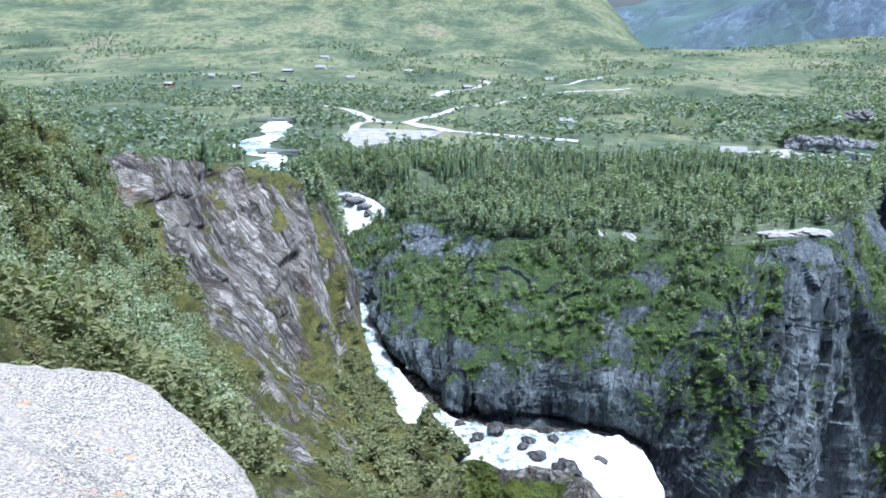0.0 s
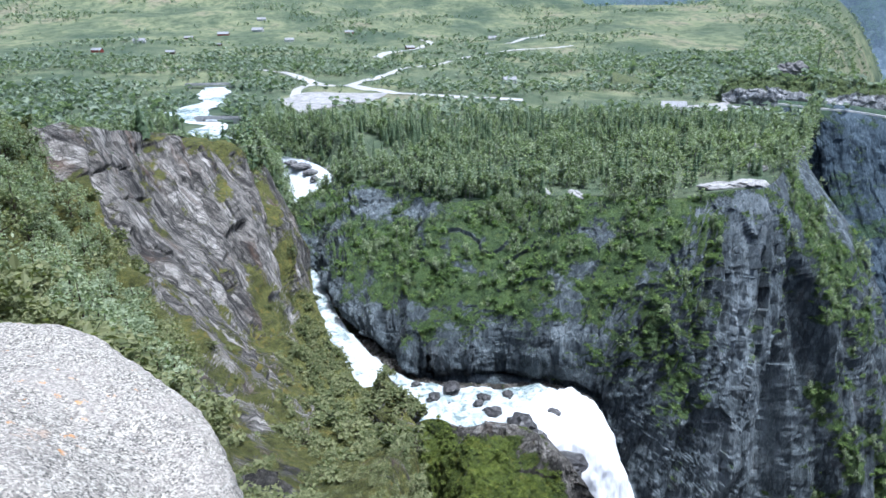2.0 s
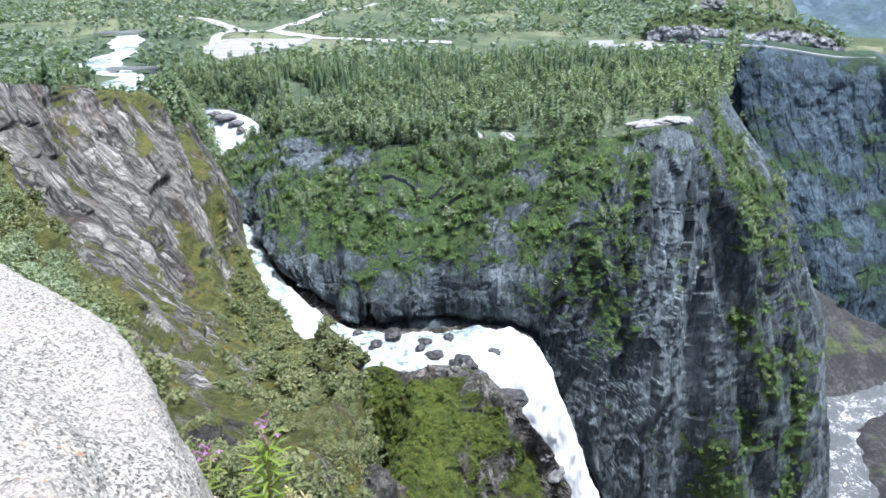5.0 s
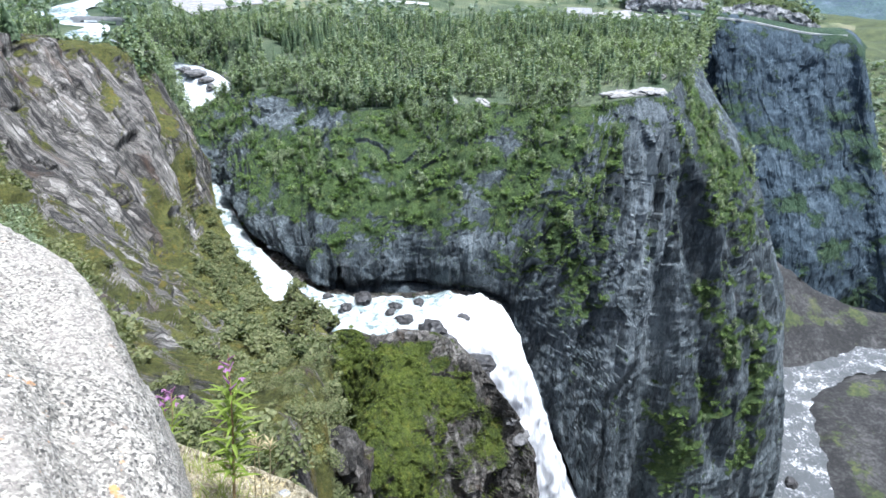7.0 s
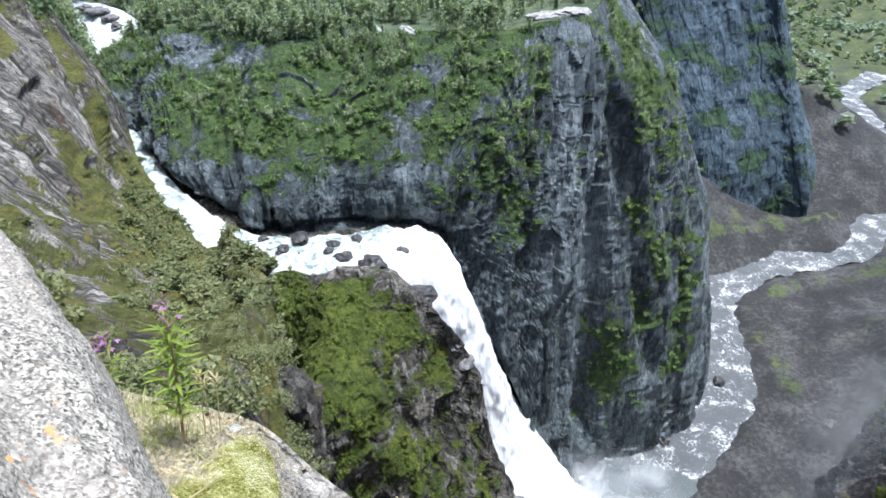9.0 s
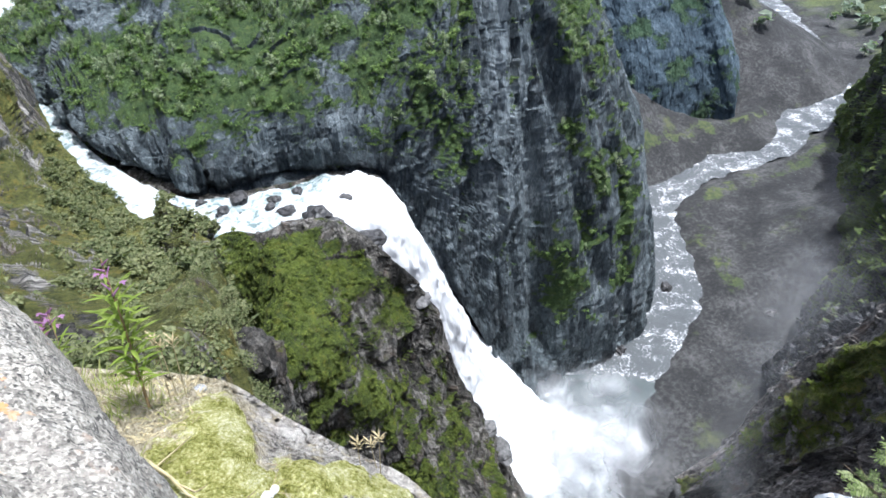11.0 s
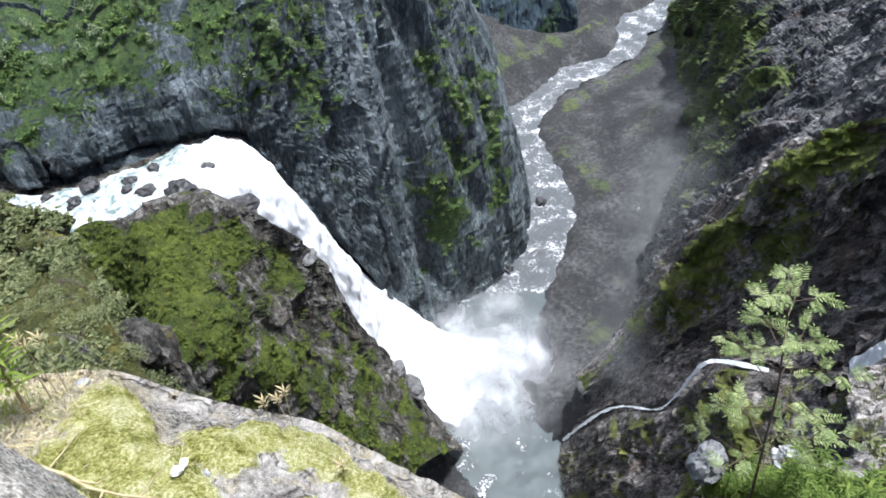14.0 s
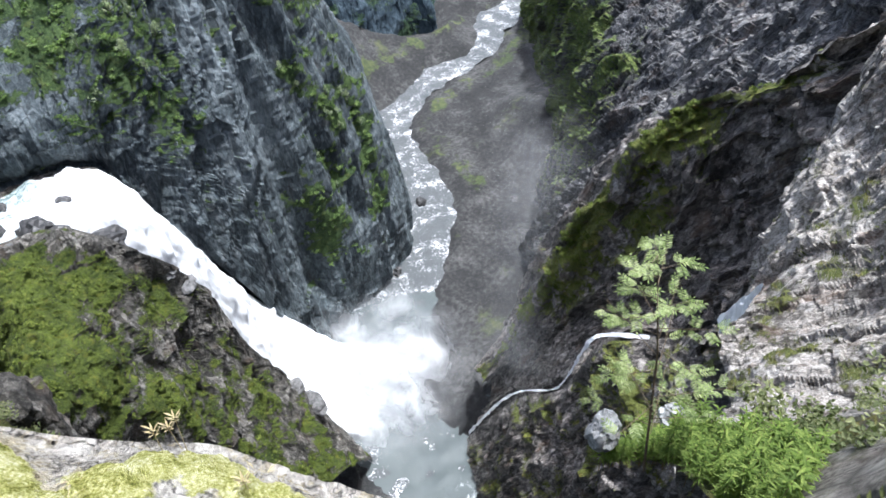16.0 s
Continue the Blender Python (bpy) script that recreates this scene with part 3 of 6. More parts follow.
# opposite block: bushy slope above, upright rock below
rows = np.array(between(BLOCK_RIM, BLOCK_FOOT, (0, 0.34, 0.62, 0.86, 0.97, 1.0), (0, 0.14, 0.36, 0.66, 0.9, 1.03)))
rows[:, -2] = BLOCK_EDGE
rows[1:, -1] = np.array(BLOCK_EDGE)[1:] * (1.14, 1.14, 1.0) + (-8, 0, 0)
BLOCK = loft(rows, 540, 260)
N_B = normals(BLOCK)
steep = smooth(0.75, 0.35, N_B[..., 2])
u_b, v_b = grid_uv(BLOCK)
run = np.concatenate([[0], np.cumsum(np.linalg.norm(np.diff(BLOCK[150, :, :2], axis=0), axis=1))])
W = np.stack([np.broadcast_to(run[None], u_b.shape), 0 * u_b, BLOCK[..., 2]], -1)
W = W + np.stack([2.0 * fbm(BLOCK / 18.0, 3, 2), 0 * u_b, 5.0 * fbm(BLOCK / 14.0, 3, 4)], -1)
d = 7.5 * ridged(W / np.array((34.0, 1.0, 170.0)), 2, 3) + (1 + fbm(BLOCK / 25.0, 2, 10)) * (2.6 * blocks(W / np.array((13.0, 1.0, 50.0)), 8, 0.35) + 1.1 * blocks(W / np.array((5.5, 1.0, 22.0)), 21, 0.45)) + 1.6 * ridged(W / np.array((9.0, 1.0, 30.0)), 3, 23)
d += 0.5 * blocks(W / np.array((2.6, 1.0, 8.0)), 31, 0.5) + 0.9 * fbm(BLOCK / 3.0, 4, 5)
rise = BLOCK[..., 2] / 13.0 + 1.6 * fbm(BLOCK / np.array((26.0, 26.0, 60.0)), 3, 33) + 0.02 * W[..., 0]
d += (rise - np.floor(rise) - 0.5) * (0.4 + 1.8 * smooth(0.74, 0.66, u_b) * smooth(0.80, 0.55, v_b)) * (0.6 + 0.8 * smooth(-0.4, 0.4, fbm(BLOCK / 20.0, 2, 34)))
rise = BLOCK[..., 2] / 4.6 + 1.3 * fbm(BLOCK / 11.0, 3, 35)
d += (rise - np.floor(rise) - 0.5) * (0.12 + 0.9 * smooth(0.74, 0.66, u_b) * smooth(0.80, 0.55, v_b))
d -= d.mean() + 0.5
for at, wide, deep, top, end, lean in ((0.757, 0.007, 14.0, 0.28, 0.85, 0.0), (0.686, 0.004, 5.0, 0.10, 0.42, 0.0), (0.672, 0.006, 6.0, 0.45, 0.95, -0.03), (0.715, 0.004, 4.0, 0.05, 0.5, 0.05), (0.731, 0.005, 5.0, 0.40, 0.8, 0.02), (0.63, 0.006, 4.0, 0.5, 0.95, -0.02), (0.57, 0.007, 4.0, 0.55, 0.95, 0.0), (0.34, 0.012, 5.0, 0.2, 0.9, 0.0), (0.695, 0.004, 4.0, 0.5, 0.95, -0.02), (0.799, 0.005, 8.0, 0.25, 0.48, 0.0), (0.783, 0.005, 7.0, 0.42, 0.72, 0.05), (0.772, 0.004, 4.0, 0.1, 0.4, 0.0)):
    d -= deep * np.exp(-((u_b - at - lean * (v_b - 0.5)) / wide) ** 2) * smooth(top, top + 0.12, v_b) * smooth(end, end - 0.1, v_b)
d *= (1 - 0.45 * smooth(0.60, 0.70, u_b)) * (0.12 + 0.88 * smooth(0.90, 0.80, u_b)) * smooth(0.0, 0.08, v_b) * (0.12 + 0.88 * smooth(1.0, 0.86, v_b)) * (0.45 + 0.55 * steep)
BLOCK = BLOCK + N_B * (0.9 * d - 6.5 * smooth(0.70, 0.98, v_b + 0.02 * fbm(BLOCK / 6.0, 3, 36)) * smooth(0.62, 0.52, u_b))[..., None]
N_B = normals(BLOCK)
T_B = 0.30 * smooth(0.62, 0.40, v_b + 0.10 * fbm(BLOCK / 18.0, 3, 6)) * smooth(0.72, 0.66, u_b) + patch_field(u_b, v_b, (
    (0.605, 0.47, 0.05, 0.09, 0.60), (0.55, 0.52, 0.05, 0.08, 0.45), (0.520, 0.66, 0.032, 0.05, 1.0), (0.577, 0.50, 0.03, 0.06, 0.6), (0.36, 0.48, 0.08, 0.12, 0.50), (0.466, 0.85, 0.022, 0.03, 1.0), (0.80, 0.25, 0.022, 0.16, 0.75), (0.79, 0.48, 0.016, 0.12, 0.75), (0.815, 0.52, 0.012, 0.16, 0.65),
    (0.769, 0.63, 0.013, 0.09, 1.25), (0.808, 0.62, 0.010, 0.10, 1.0), (0.786, 0.44, 0.012, 0.09, 0.8), (0.636, 0.36, 0.03, 0.05, 0.5), (0.66, 0.64, 0.008, 0.06, 0.5), (0.28, 0.36, 0.06, 0.12, 0.55), (0.45, 0.36, 0.05, 0.10, 0.45), (0.735, 0.30, 0.010, 0.06, 0.6), (0.765, 0.18, 0.014, 0.10, 0.6), (0.58, 0.20, 0.06, 0.12, 0.35), (0.46, 0.12, 0.10, 0.07, 0.3)))
T_B = T_B - patch_field(u_b, v_b, ((0.23, 0.14, 0.035, 0.10, 0.75), (0.30, 0.09, 0.04, 0.06, 0.6), (0.50, 0.24, 0.02, 0.05, 0.4), (0.63, 0.17, 0.03, 0.06, 0.4), (0.42, 0.30, 0.02, 0.08, 0.35), (0.323, 0.53, 0.025, 0.03, 0.5), (0.70, 0.22, 0.022, 0.16, 0.8), (0.57, 0.10, 0.03, 0.03, 0.4)))
T_B = T_B + 0.45 * fbm(BLOCK / 7.0, 4, 7) * smooth(0.95, 0.6, v_b) + 0.75 * np.clip(N_B[..., 2] - 0.34, -0.35, 0.4) * smooth(0.95, 0.75, v_b) - 0.06
# the bare patches brighten the buttress by colour, where sun would strike it
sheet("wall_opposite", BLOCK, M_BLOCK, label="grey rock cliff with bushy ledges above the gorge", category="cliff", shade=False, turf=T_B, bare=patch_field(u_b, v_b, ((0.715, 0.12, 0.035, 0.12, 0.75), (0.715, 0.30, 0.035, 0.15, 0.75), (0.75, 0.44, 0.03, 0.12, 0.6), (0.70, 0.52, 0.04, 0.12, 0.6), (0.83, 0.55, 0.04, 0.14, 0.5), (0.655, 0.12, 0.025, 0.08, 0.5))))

# far cliff
FAR = loft([np.array(FAR_RIM) * (1.09, 1.09, 1.0) - (0, 0, 1.0)] + between(FAR_RIM, FAR_FOOT, (0, 0.25, 0.55, 0.85, 1.0), (0, 0.3, 0.6, 0.9, 1.25)), 280, 180)
n_f = normals(FAR)
u_f, v_f = grid_uv(FAR)
run = np.concatenate([[0], np.cumsum(np.linalg.norm(np.diff(FAR[90, :, :2], axis=0), axis=1))])
W = np.stack([np.broadcast_to(run[None], u_f.shape) + 6 * fbm(FAR / 60.0, 3, 12), 0 * u_f, FAR[..., 2]], -1)
d = 6 * ridged(W / np.array((90.0, 1.0, 500.0)), 2, 13) + 0.5 * blocks(W / np.array((26.0, 1.0, 110.0)), 41, 0.4) + 0.7 * blocks(W / np.array((10.0, 1.0, 30.0)), 51, 0.5) + 0.5 * blocks(W / np.array((5.0, 1.0, 12.0)), 52, 0.5) + 1.4 * fbm(FAR / 9, 4, 9)
FAR = FAR + n_f * ((d - d.mean()) * smooth(0.20, 0.30, v_f))[..., None]
T_F = 0.20 + 0.55 * fbm(FAR / np.array((22.0, 22.0, 12.0)), 4, 14) + 0.35 * smooth(0.22, 0.18, v_f) + 0.5 * smooth(0.85, 0.95, v_f)
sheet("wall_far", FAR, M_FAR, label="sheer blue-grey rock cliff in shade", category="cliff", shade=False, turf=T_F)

# hillside and slabs on the near bank
LEFT = loft([LEFT_A, LEFT_B, LEFT_C, LEFT_D, LEFT_E, LEFT_F, LEFT_G], 330, 300)
n_l = normals(LEFT)
u_l, v_l = grid_uv(LEFT)
dist = np.linalg.norm(LEFT, axis=-1)
s = np.clip(dist / 90, 0.10, 1.2)
across = np.cumsum(np.concatenate([np.zeros((300, 1)), np.linalg.norm(np.diff(LEFT, axis=1), axis=2)], 1), 1)
along = np.cumsum(np.concatenate([np.zeros((1, 330)), np.linalg.norm(np.diff(LEFT, axis=0), axis=2)]), 0)
far_l = 0.45 + 0.55 * smooth(30, 70, dist)
L = np.stack([across + 1.2 * fbm(LEFT / 10.0, 3, 78), 0 * dist, along + 3.0 * fbm(LEFT / 12.0, 3, 79)], -1)
d = 0.9 * ridged(L / np.array((18.0, 1.0, 70.0)), 2, 71) + 0.7 + far_l * (1.2 * blocks(L / np.array((8.0, 1.0, 34.0)), 81, 0.15) + 0.7 * blocks(L / np.array((5.0, 1.0, 36.0)), 91, 0.2) + 0.3 * blocks(L / np.array((2.6, 1.0, 22.0)), 92, 0.2)) + 0.5 * fbm(LEFT / 5.0, 4, 95)
d = d + 0.28 * blocks(L / np.array((1.4, 1.0, 7.0)), 93, 0.25) - 4.5 * np.exp(-((u_l - np.interp(v_l, (0.05, 0.12, 0.19, 0.25, 0.33), (0.845, 0.851, 0.859, 0.881, 0.915))) / 0.013) ** 2) * smooth(0.03, 0.10, v_l) * smooth(0.38, 0.30, v_l)
d = soften(d, 1)
for ca, cb, va, vb in ((0.480, 0.595, 0.121, 0.089), (0.615, 0.636, 0.085, 0.091), (0.556, 0.655, 0.148, 0.136), (0.685, 0.712, 0.106, 0.133), (0.692, 0.714, 0.182, 0.198), (0.60, 0.66, 0.23, 0.245), (0.52, 0.58, 0.27, 0.262), (0.70, 0.76, 0.29, 0.305)):
    off = v_l + 0.003 * fbm(LEFT / 5.0, 3, 101) - (va + (vb - va) * (u_l - ca) / (cb - ca))
    d = d - 0.7 * np.exp(-(off / 0.0024) ** 2) * smooth(ca - 0.01, ca + 0.01, u_l) * smooth(cb + 0.01, cb - 0.01, u_l)
lip = d[:18, 150:].mean() - 0.7
d = np.where(u_l > 0.44, lip + (d - lip) * (0.35 + 0.65 * smooth(0.0, 0.05, v_l)), d)
LEFT = LEFT + n_l * ((d - 2.6) * s * (0.3 + 0.7 * smooth(1.0, 0.90, u_l)))[..., None]
N_L = normals(LEFT)
wave = 0.03 * fbm(LEFT / 12.0, 3, 98)
slab_l = np.interp(v_l, (0, 0.12, 0.19, 0.37, 0.47, 0.54, 0.75), (0.40, 0.455, 0.50, 0.49, 0.48, 0.475, 0.47))
slab_r = np.interp(v_l, (0, 0.2, 0.38, 0.47, 0.6, 0.75), (1.05, 1.05, 0.92, 0.85, 0.68, 0.60))
SLAB = smooth(0.0, 0.03, u_l + wave - slab_l) * smooth(0.0, 0.04, slab_r - u_l - wave) * smooth(0.80, 0.58, v_l + wave)
T_L = (0.85 - 0.30 * smooth(0.5, 0.65, v_l)) * (1 - SLAB) + 0.30 * (1 - SLAB) * fbm(LEFT / 6.0, 3, 97) + 0.5 * smooth(0.80, 0.87, v_l) + SLAB * (0.12 + 0.14 * smooth(0.22, 0.42, v_l) + 0.20 * smooth(0.84, 0.95, u_l) + 0.26 * fbm(L / np.array((3.5, 1.0, 11.0)), 4, 99) + patch_field(u_l, v_l, ((0.84, 0.36, 0.035, 0.07, 0.55), (0.78, 0.46, 0.03, 0.08, 0.5), (0.62, 0.62, 0.05, 0.05, 0.5), (0.53, 0.28, 0.02, 0.05, 0.4), (0.855, 0.17, 0.014, 0.07, 0.9), (0.89, 0.27, 0.016, 0.06, 0.9), (0.78, 0.02, 0.07, 0.045, 0.8))))
sheet("hillside", LEFT, M_SLAB, label="steep rock slabs with turf and bushes", category="hillside", shade=False, turf=T_L)

# knoll beside the fall
KNOLL = loft([KNOLL_A, KNOLL_B, KNOLL_C, KNOLL_D, KNOLL_E], 250, 220)
n_k = normals(KNOLL)
u_k, v_k = grid_uv(KNOLL)
T_K = (0.55 + 0.45 * smooth(0.62, 0.40, u_k + 0.25 * v_k)) * smooth(0.02 + 0.10 * u_k, 0.06 + 0.16 * u_k, v_k + 0.06 * fbm(KNOLL / 9.0, 3, 102)) * (0.45 + 0.55 * smooth(0.80, 0.58, v_k + 0.06 * fbm(KNOLL / 9.0, 3, 104)))
bare = 1 - T_K
d = (1.2 + 1.4 * bare) * ridged(KNOLL / np.array((14.0, 14.0, 18.0)), 2, 101) + (0.4 + 1.0 * bare) * blocks(KNOLL / np.array((5.0, 5.0, 9.0)), 111, 0.4) + (0.2 + 0.35 * bare) * blocks(KNOLL / np.array((2.2, 2.2, 4.0)), 121, 0.4) + 0.5 * fbm(KNOLL / 2.5, 3, 125)
d = (d - d.mean()) * (0.35 + 0.65 * smooth(0, 0.10, v_k))
KNOLL = KNOLL + n_k * (d + 1.2 * smooth(0.25, 0.0, v_k))[..., None]
N_K = normals(KNOLL)
T_K = 0.78 * T_K + 0.42 * fbm(KNOLL / 6.0, 4, 103) + 0.10
sheet("knoll", KNOLL, M_KNOLL, label="mossy green rock knoll beside the waterfall", category="knoll", shade=False, turf=T_K)


# walls downstream, with bedding that climbs along the wall
def bedded(P):
    return np.stack([P @ np.array((-0.05, -0.47, 0.88)), P @ np.array((0.0, 0.88, 0.47)), P @ np.array((1.0, 0.0, 0.05))], -1)


DARK = loft([DARK_A, DARK_B, DARK_C, DARK_D, DARK_E], 420, 310)
n_d = normals(DARK)
u_d, v_d = grid_uv(DARK)
G = bedded(DARK)
d = 5 * ridged(G / np.array((90.0, 30.0, 30.0)), 3, 131) + 2.2 * blocks(G / np.array((34.0, 12.0, 12.0)), 141, 0.4) + 1.4 * blocks(G / np.array((14.0, 6.0, 5.0)), 151, 0.5) + 0.7 * blocks(G / np.array((6.0, 3.0, 2.4)), 153, 0.5) + 0.9 * fbm(G / 4, 4, 155)
DARK = DARK + n_d * (d - d.mean())[..., None]
N_D = normals(DARK)
T_D = 0.75 * smooth(0.36, 0.20, v_d + 0.10 * fbm(DARK / 25.0, 3, 156)) * smooth(0.30, 0.50, u_d) + 0.25 * fbm(DARK / 18.0, 4, 157)
k = 144
sheet("wall_downstream", DARK[:k + 1], M_DARK, label="dark wet rock wall over the river", category="cliff", shade=False, turf=T_D[:k + 1])
sheet("wall_upper", DARK[k:], M_PALEWALL, label="pale grey streaked rock wall high over the river", category="cliff", shade=False, turf=T_D[k:])

SPUR = loft([[(x + 14, y + 16, z - 25) for x, y, z in SPUR_A], SPUR_A, SPUR_B, SPUR_C, [(x * 0.9, y * 0.9, z - 30) for x, y, z in SPUR_C]], 240, 190)
n_s = normals(SPUR)
u_s, v_s = grid_uv(SPUR)
G = np.stack([125.0 * u_s, 0 * u_s, 62.0 * v_s], -1) + 2.0 * np.stack([fbm(SPUR / 9.0, 3, 158), 0 * u_s, fbm(SPUR / 9.0, 3, 159)], -1)
d = 3.0 * ridged(G / np.array((40.0, 1.0, 13.0)), 3, 161) + 1.5 * blocks(G / np.array((26.0, 1.0, 7.0)), 171, 0.2) + 0.8 * blocks(G / np.array((10.0, 1.0, 3.0)), 181, 0.25) + 0.4 * fbm(SPUR / 2, 3, 185)
SPUR = SPUR + n_s * ((d - d.mean()) * (0.8 + 0.2 * smooth(0.25, 0.35, v_s)))[..., None]
N_S = normals(SPUR)
T_S = (0.62 + 0.8 * fbm(SPUR / 14.0, 3, 187)) * smooth(0.09, 0.03, np.abs(v_s - 0.265)) * smooth(0.12, 0.2, u_s) + patch_field(u_s, v_s, ((0.58, 0.40, 0.12, 0.09, 0.8), (0.42, 0.36, 0.05, 0.06, 0.6), (0.75, 0.36, 0.12, 0.10, 0.7))) + 0.25 * fbm(SPUR / 8.0, 4, 186)
sheet("spur", SPUR, M_SPUR, label="dark rock spur with green turf on its crest", category="cliff", shade=False, turf=T_S)

SHELF = loft([SHELF_A, SHELF_B, SHELF_C, SHELF_D, [(x * 0.95, y * 0.95 - 1, z - 40) for x, y, z in SHELF_D]], 180, 170)
n_h = normals(SHELF)
v_h = grid_uv(SHELF)[1]
d = 1.4 * ridged(SHELF / np.array((10.0, 10.0, 12.0)), 3, 191) + 0.9 * blocks(SHELF / np.array((4.0, 4.0, 4.0)), 201) + 0.4 * fbm(SHELF / 1.5, 3, 205)
d = (d - 1.5) * np.clip(np.linalg.norm(SHELF, axis=-1) / 110, 0.2, 1) * smooth(0.0, 0.12, v_h) - 1.2
SHELF = SHELF + n_h * d[..., None]
sheet("rock_shelf", SHELF, M_SPUR, label="dark wet rock shelf with moss", category="cliff", shade=False, turf=0.28 + 0.35 * fbm(SHELF / 9.0, 3, 206))

NEAR = loft([[(x + 6, y + 4, z - 14) for x, y, z in NEAR_A], NEAR_A, NEAR_B, NEAR_C, NEAR_DROP, NEAR_D, NEAR_E], 240, 290)
n_n = normals(NEAR)
u_n, v_n = grid_uv(NEAR)
G = bedded(NEAR) * np.array((1, 0, 1))
s = np.clip(np.linalg.norm(NEAR, axis=-1) / 60, 0.10, 1.2)
d = 1.0 * ridged(G / np.array((26.0, 1.0, 9.0)), 3, 211) + 0.6 * blocks(G / np.array((14.0, 1.0, 5.0)), 221, 0.3) + 0.3 * blocks(G / np.array((6.0, 1.0, 2.0)), 231, 0.3) + 0.3 * fbm(NEAR / 1.6, 3, 235)
NEAR = NEAR + n_n * ((d - d.mean()) * s)[..., None]
N_N = normals(NEAR)
T_N = 0.14 + 0.32 * fbm(NEAR / 7.0, 4, 236) + 0.35 * smooth(0.86, 0.95, v_n) * smooth(0.55, 0.70, u_n)
sheet("wall_near", NEAR, M_NEARWALL, label="light grey layered rock wall with turf", category="cliff", shade=False, turf=T_N)

# ---- valley floor and lower river ----
RIVER_LINE = spline(np.array(RIVER + RIVER_FAR), 120, 0)


def river_dist(P):
    d = np.full(P.shape[:-1], 1e9)
    for c in RIVER_LINE:
        d = np.minimum(d, np.hypot(P[..., 0] - c[0], P[..., 1] - c[1]))
    return d


az, r = np.meshgrid(np.radians(np.linspace(18, 108, 250)), np.geomspace(70, 2400, 210))
VALLEY = np.stack([r * np.sin(az), r * np.cos(az), np.zeros_like(r)], -1)
rd = river_dist(VALLEY)
VALLEY[..., 2] = -223.5 + 3.2 * smooth(11, 22, rd) + 0.30 * np.maximum(rd - 38, 0) * smooth(38, 90, rd) + 0.35 * np.maximum(rd - 130, 0)
VALLEY[..., 2] = np.minimum(VALLEY[..., 2], -60 - 150 * smooth(650, 1100, r) + 20 * fbm(VALLEY / 200, 3, 240)) + 1.0 * fbm(VALLEY / 9.0, 4, 241) * smooth(8, 25, rd) + 0.9 * np.maximum(blocks(VALLEY / 2.2, 245), 0) * smooth(9, 16, rd) * smooth(60, 30, rd)
for c in spline(np.array(TALUS), 60, 0):
    VALLEY[..., 2] = np.maximum(VALLEY[..., 2], c[2] + 1.5 - 0.60 * np.hypot(VALLEY[..., 0] - c[0], VALLEY[..., 1] - c[1]) + 1.5 * fbm(VALLEY / 12.0, 3, 243))
N_V = normals(VALLEY)
m, nt, bsdf = nodes_of("gravel_and_turf")
n = N(nt)
stone = n.ramp(n.math("ADD", n.math("MULTIPLY", n.noise(0.45, 9, 0.85), 0.7), n.math("MULTIPLY", n.noise(0.05, 4, 0.6), 0.4)), (0.40, (0.010, 0.010, 0.010)), (0.54, (0.026, 0.026, 0.026)), (0.68, (0.11, 0.108, 0.105)))
turf = n.ramp(n.math("ADD", n.math("MULTIPLY", n.noise(0.35, 8, 0.75), 0.6), n.math("MULTIPLY", n.noise(0.03, 4, 0.6), 0.4)), (0.38, (0.020, 0.032, 0.014)), (0.50, (0.056, 0.074, 0.026)), (0.64, (0.125, 0.140, 0.048)))
px_, py_, pz_ = n.place()
slope_green = n.ramp(n.math("ADD", n.math("ADD", n.math("MULTIPLY", n.math("ADD", pz_, 212.0), 0.006), n.math("MULTIPLY", n.math("SUBTRACT", px_, 545.0), 0.0022)), n.noise(0.03, 6, 0.65)), (0.52, 0.0), (0.72, 0.95))
at = nt.nodes.new("ShaderNodeAttribute")
at.attribute_name = "turf"
bank = n.ramp(n.math("ADD", at.outputs["Fac"], n.math("MULTIPLY", n.math("SUBTRACT", n.noise(0.08, 7, 0.7), 0.5), 1.6)), (0.48, 0.0), (0.58, 0.95))
col = n.mix(slope_green, n.mix(n.ramp(n.noise(0.030, 7, 0.7), (0.60, 0.0), (0.68, 0.6)), stone, turf), turf)
nt.links.new(n.mix(bank, col, turf), bsdf.inputs["Base Color"])
bsdf.inputs["Roughness"].default_value = 0.9
nt.links.new(n.bump(n.noise(1.3, 8, 0.8), 0.9, 0.6), bsdf.inputs["Normal"])
M_GRAVEL = m
sheet("valley_floor", VALLEY, M_GRAVEL, label="grey gravel banks and turf along the river", category="ground", turf=0.50 * smooth(17, 22, rd) * smooth(44, 28, rd) * smooth(235, 265, VALLEY[..., 0] + 0.15 * VALLEY[..., 1]) * smooth(340, 300, VALLEY[..., 1]))


def ribbon(line, width, nv, nu, wobble=0.0, seed=0):
    """A strip along a line, with an uneven edge."""
    c = spline(np.array(line, float), nv, 0)
    t = np.gradient(c, axis=0)
    side = np.stack([t[:, 1], -t[:, 0], np.zeros(nv)], 1)
    side /= np.linalg.norm(side, axis=1, keepdims=True)
    w = np.interp(np.linspace(0, 1, nv), np.linspace(0, 1, len(width)), width)
    u = np.linspace(-1, 1, nu)
    edge = np.where(u[None] < 0, 1 + wobble * fbm(c / 14.0, 4, seed)[:, None], 1 + wobble * fbm(c / 14.0 + 40, 4, seed + 9)[:, None])
    return c[:, None] + side[:, None] * ((u[None] * edge * w[:, None])[..., None])


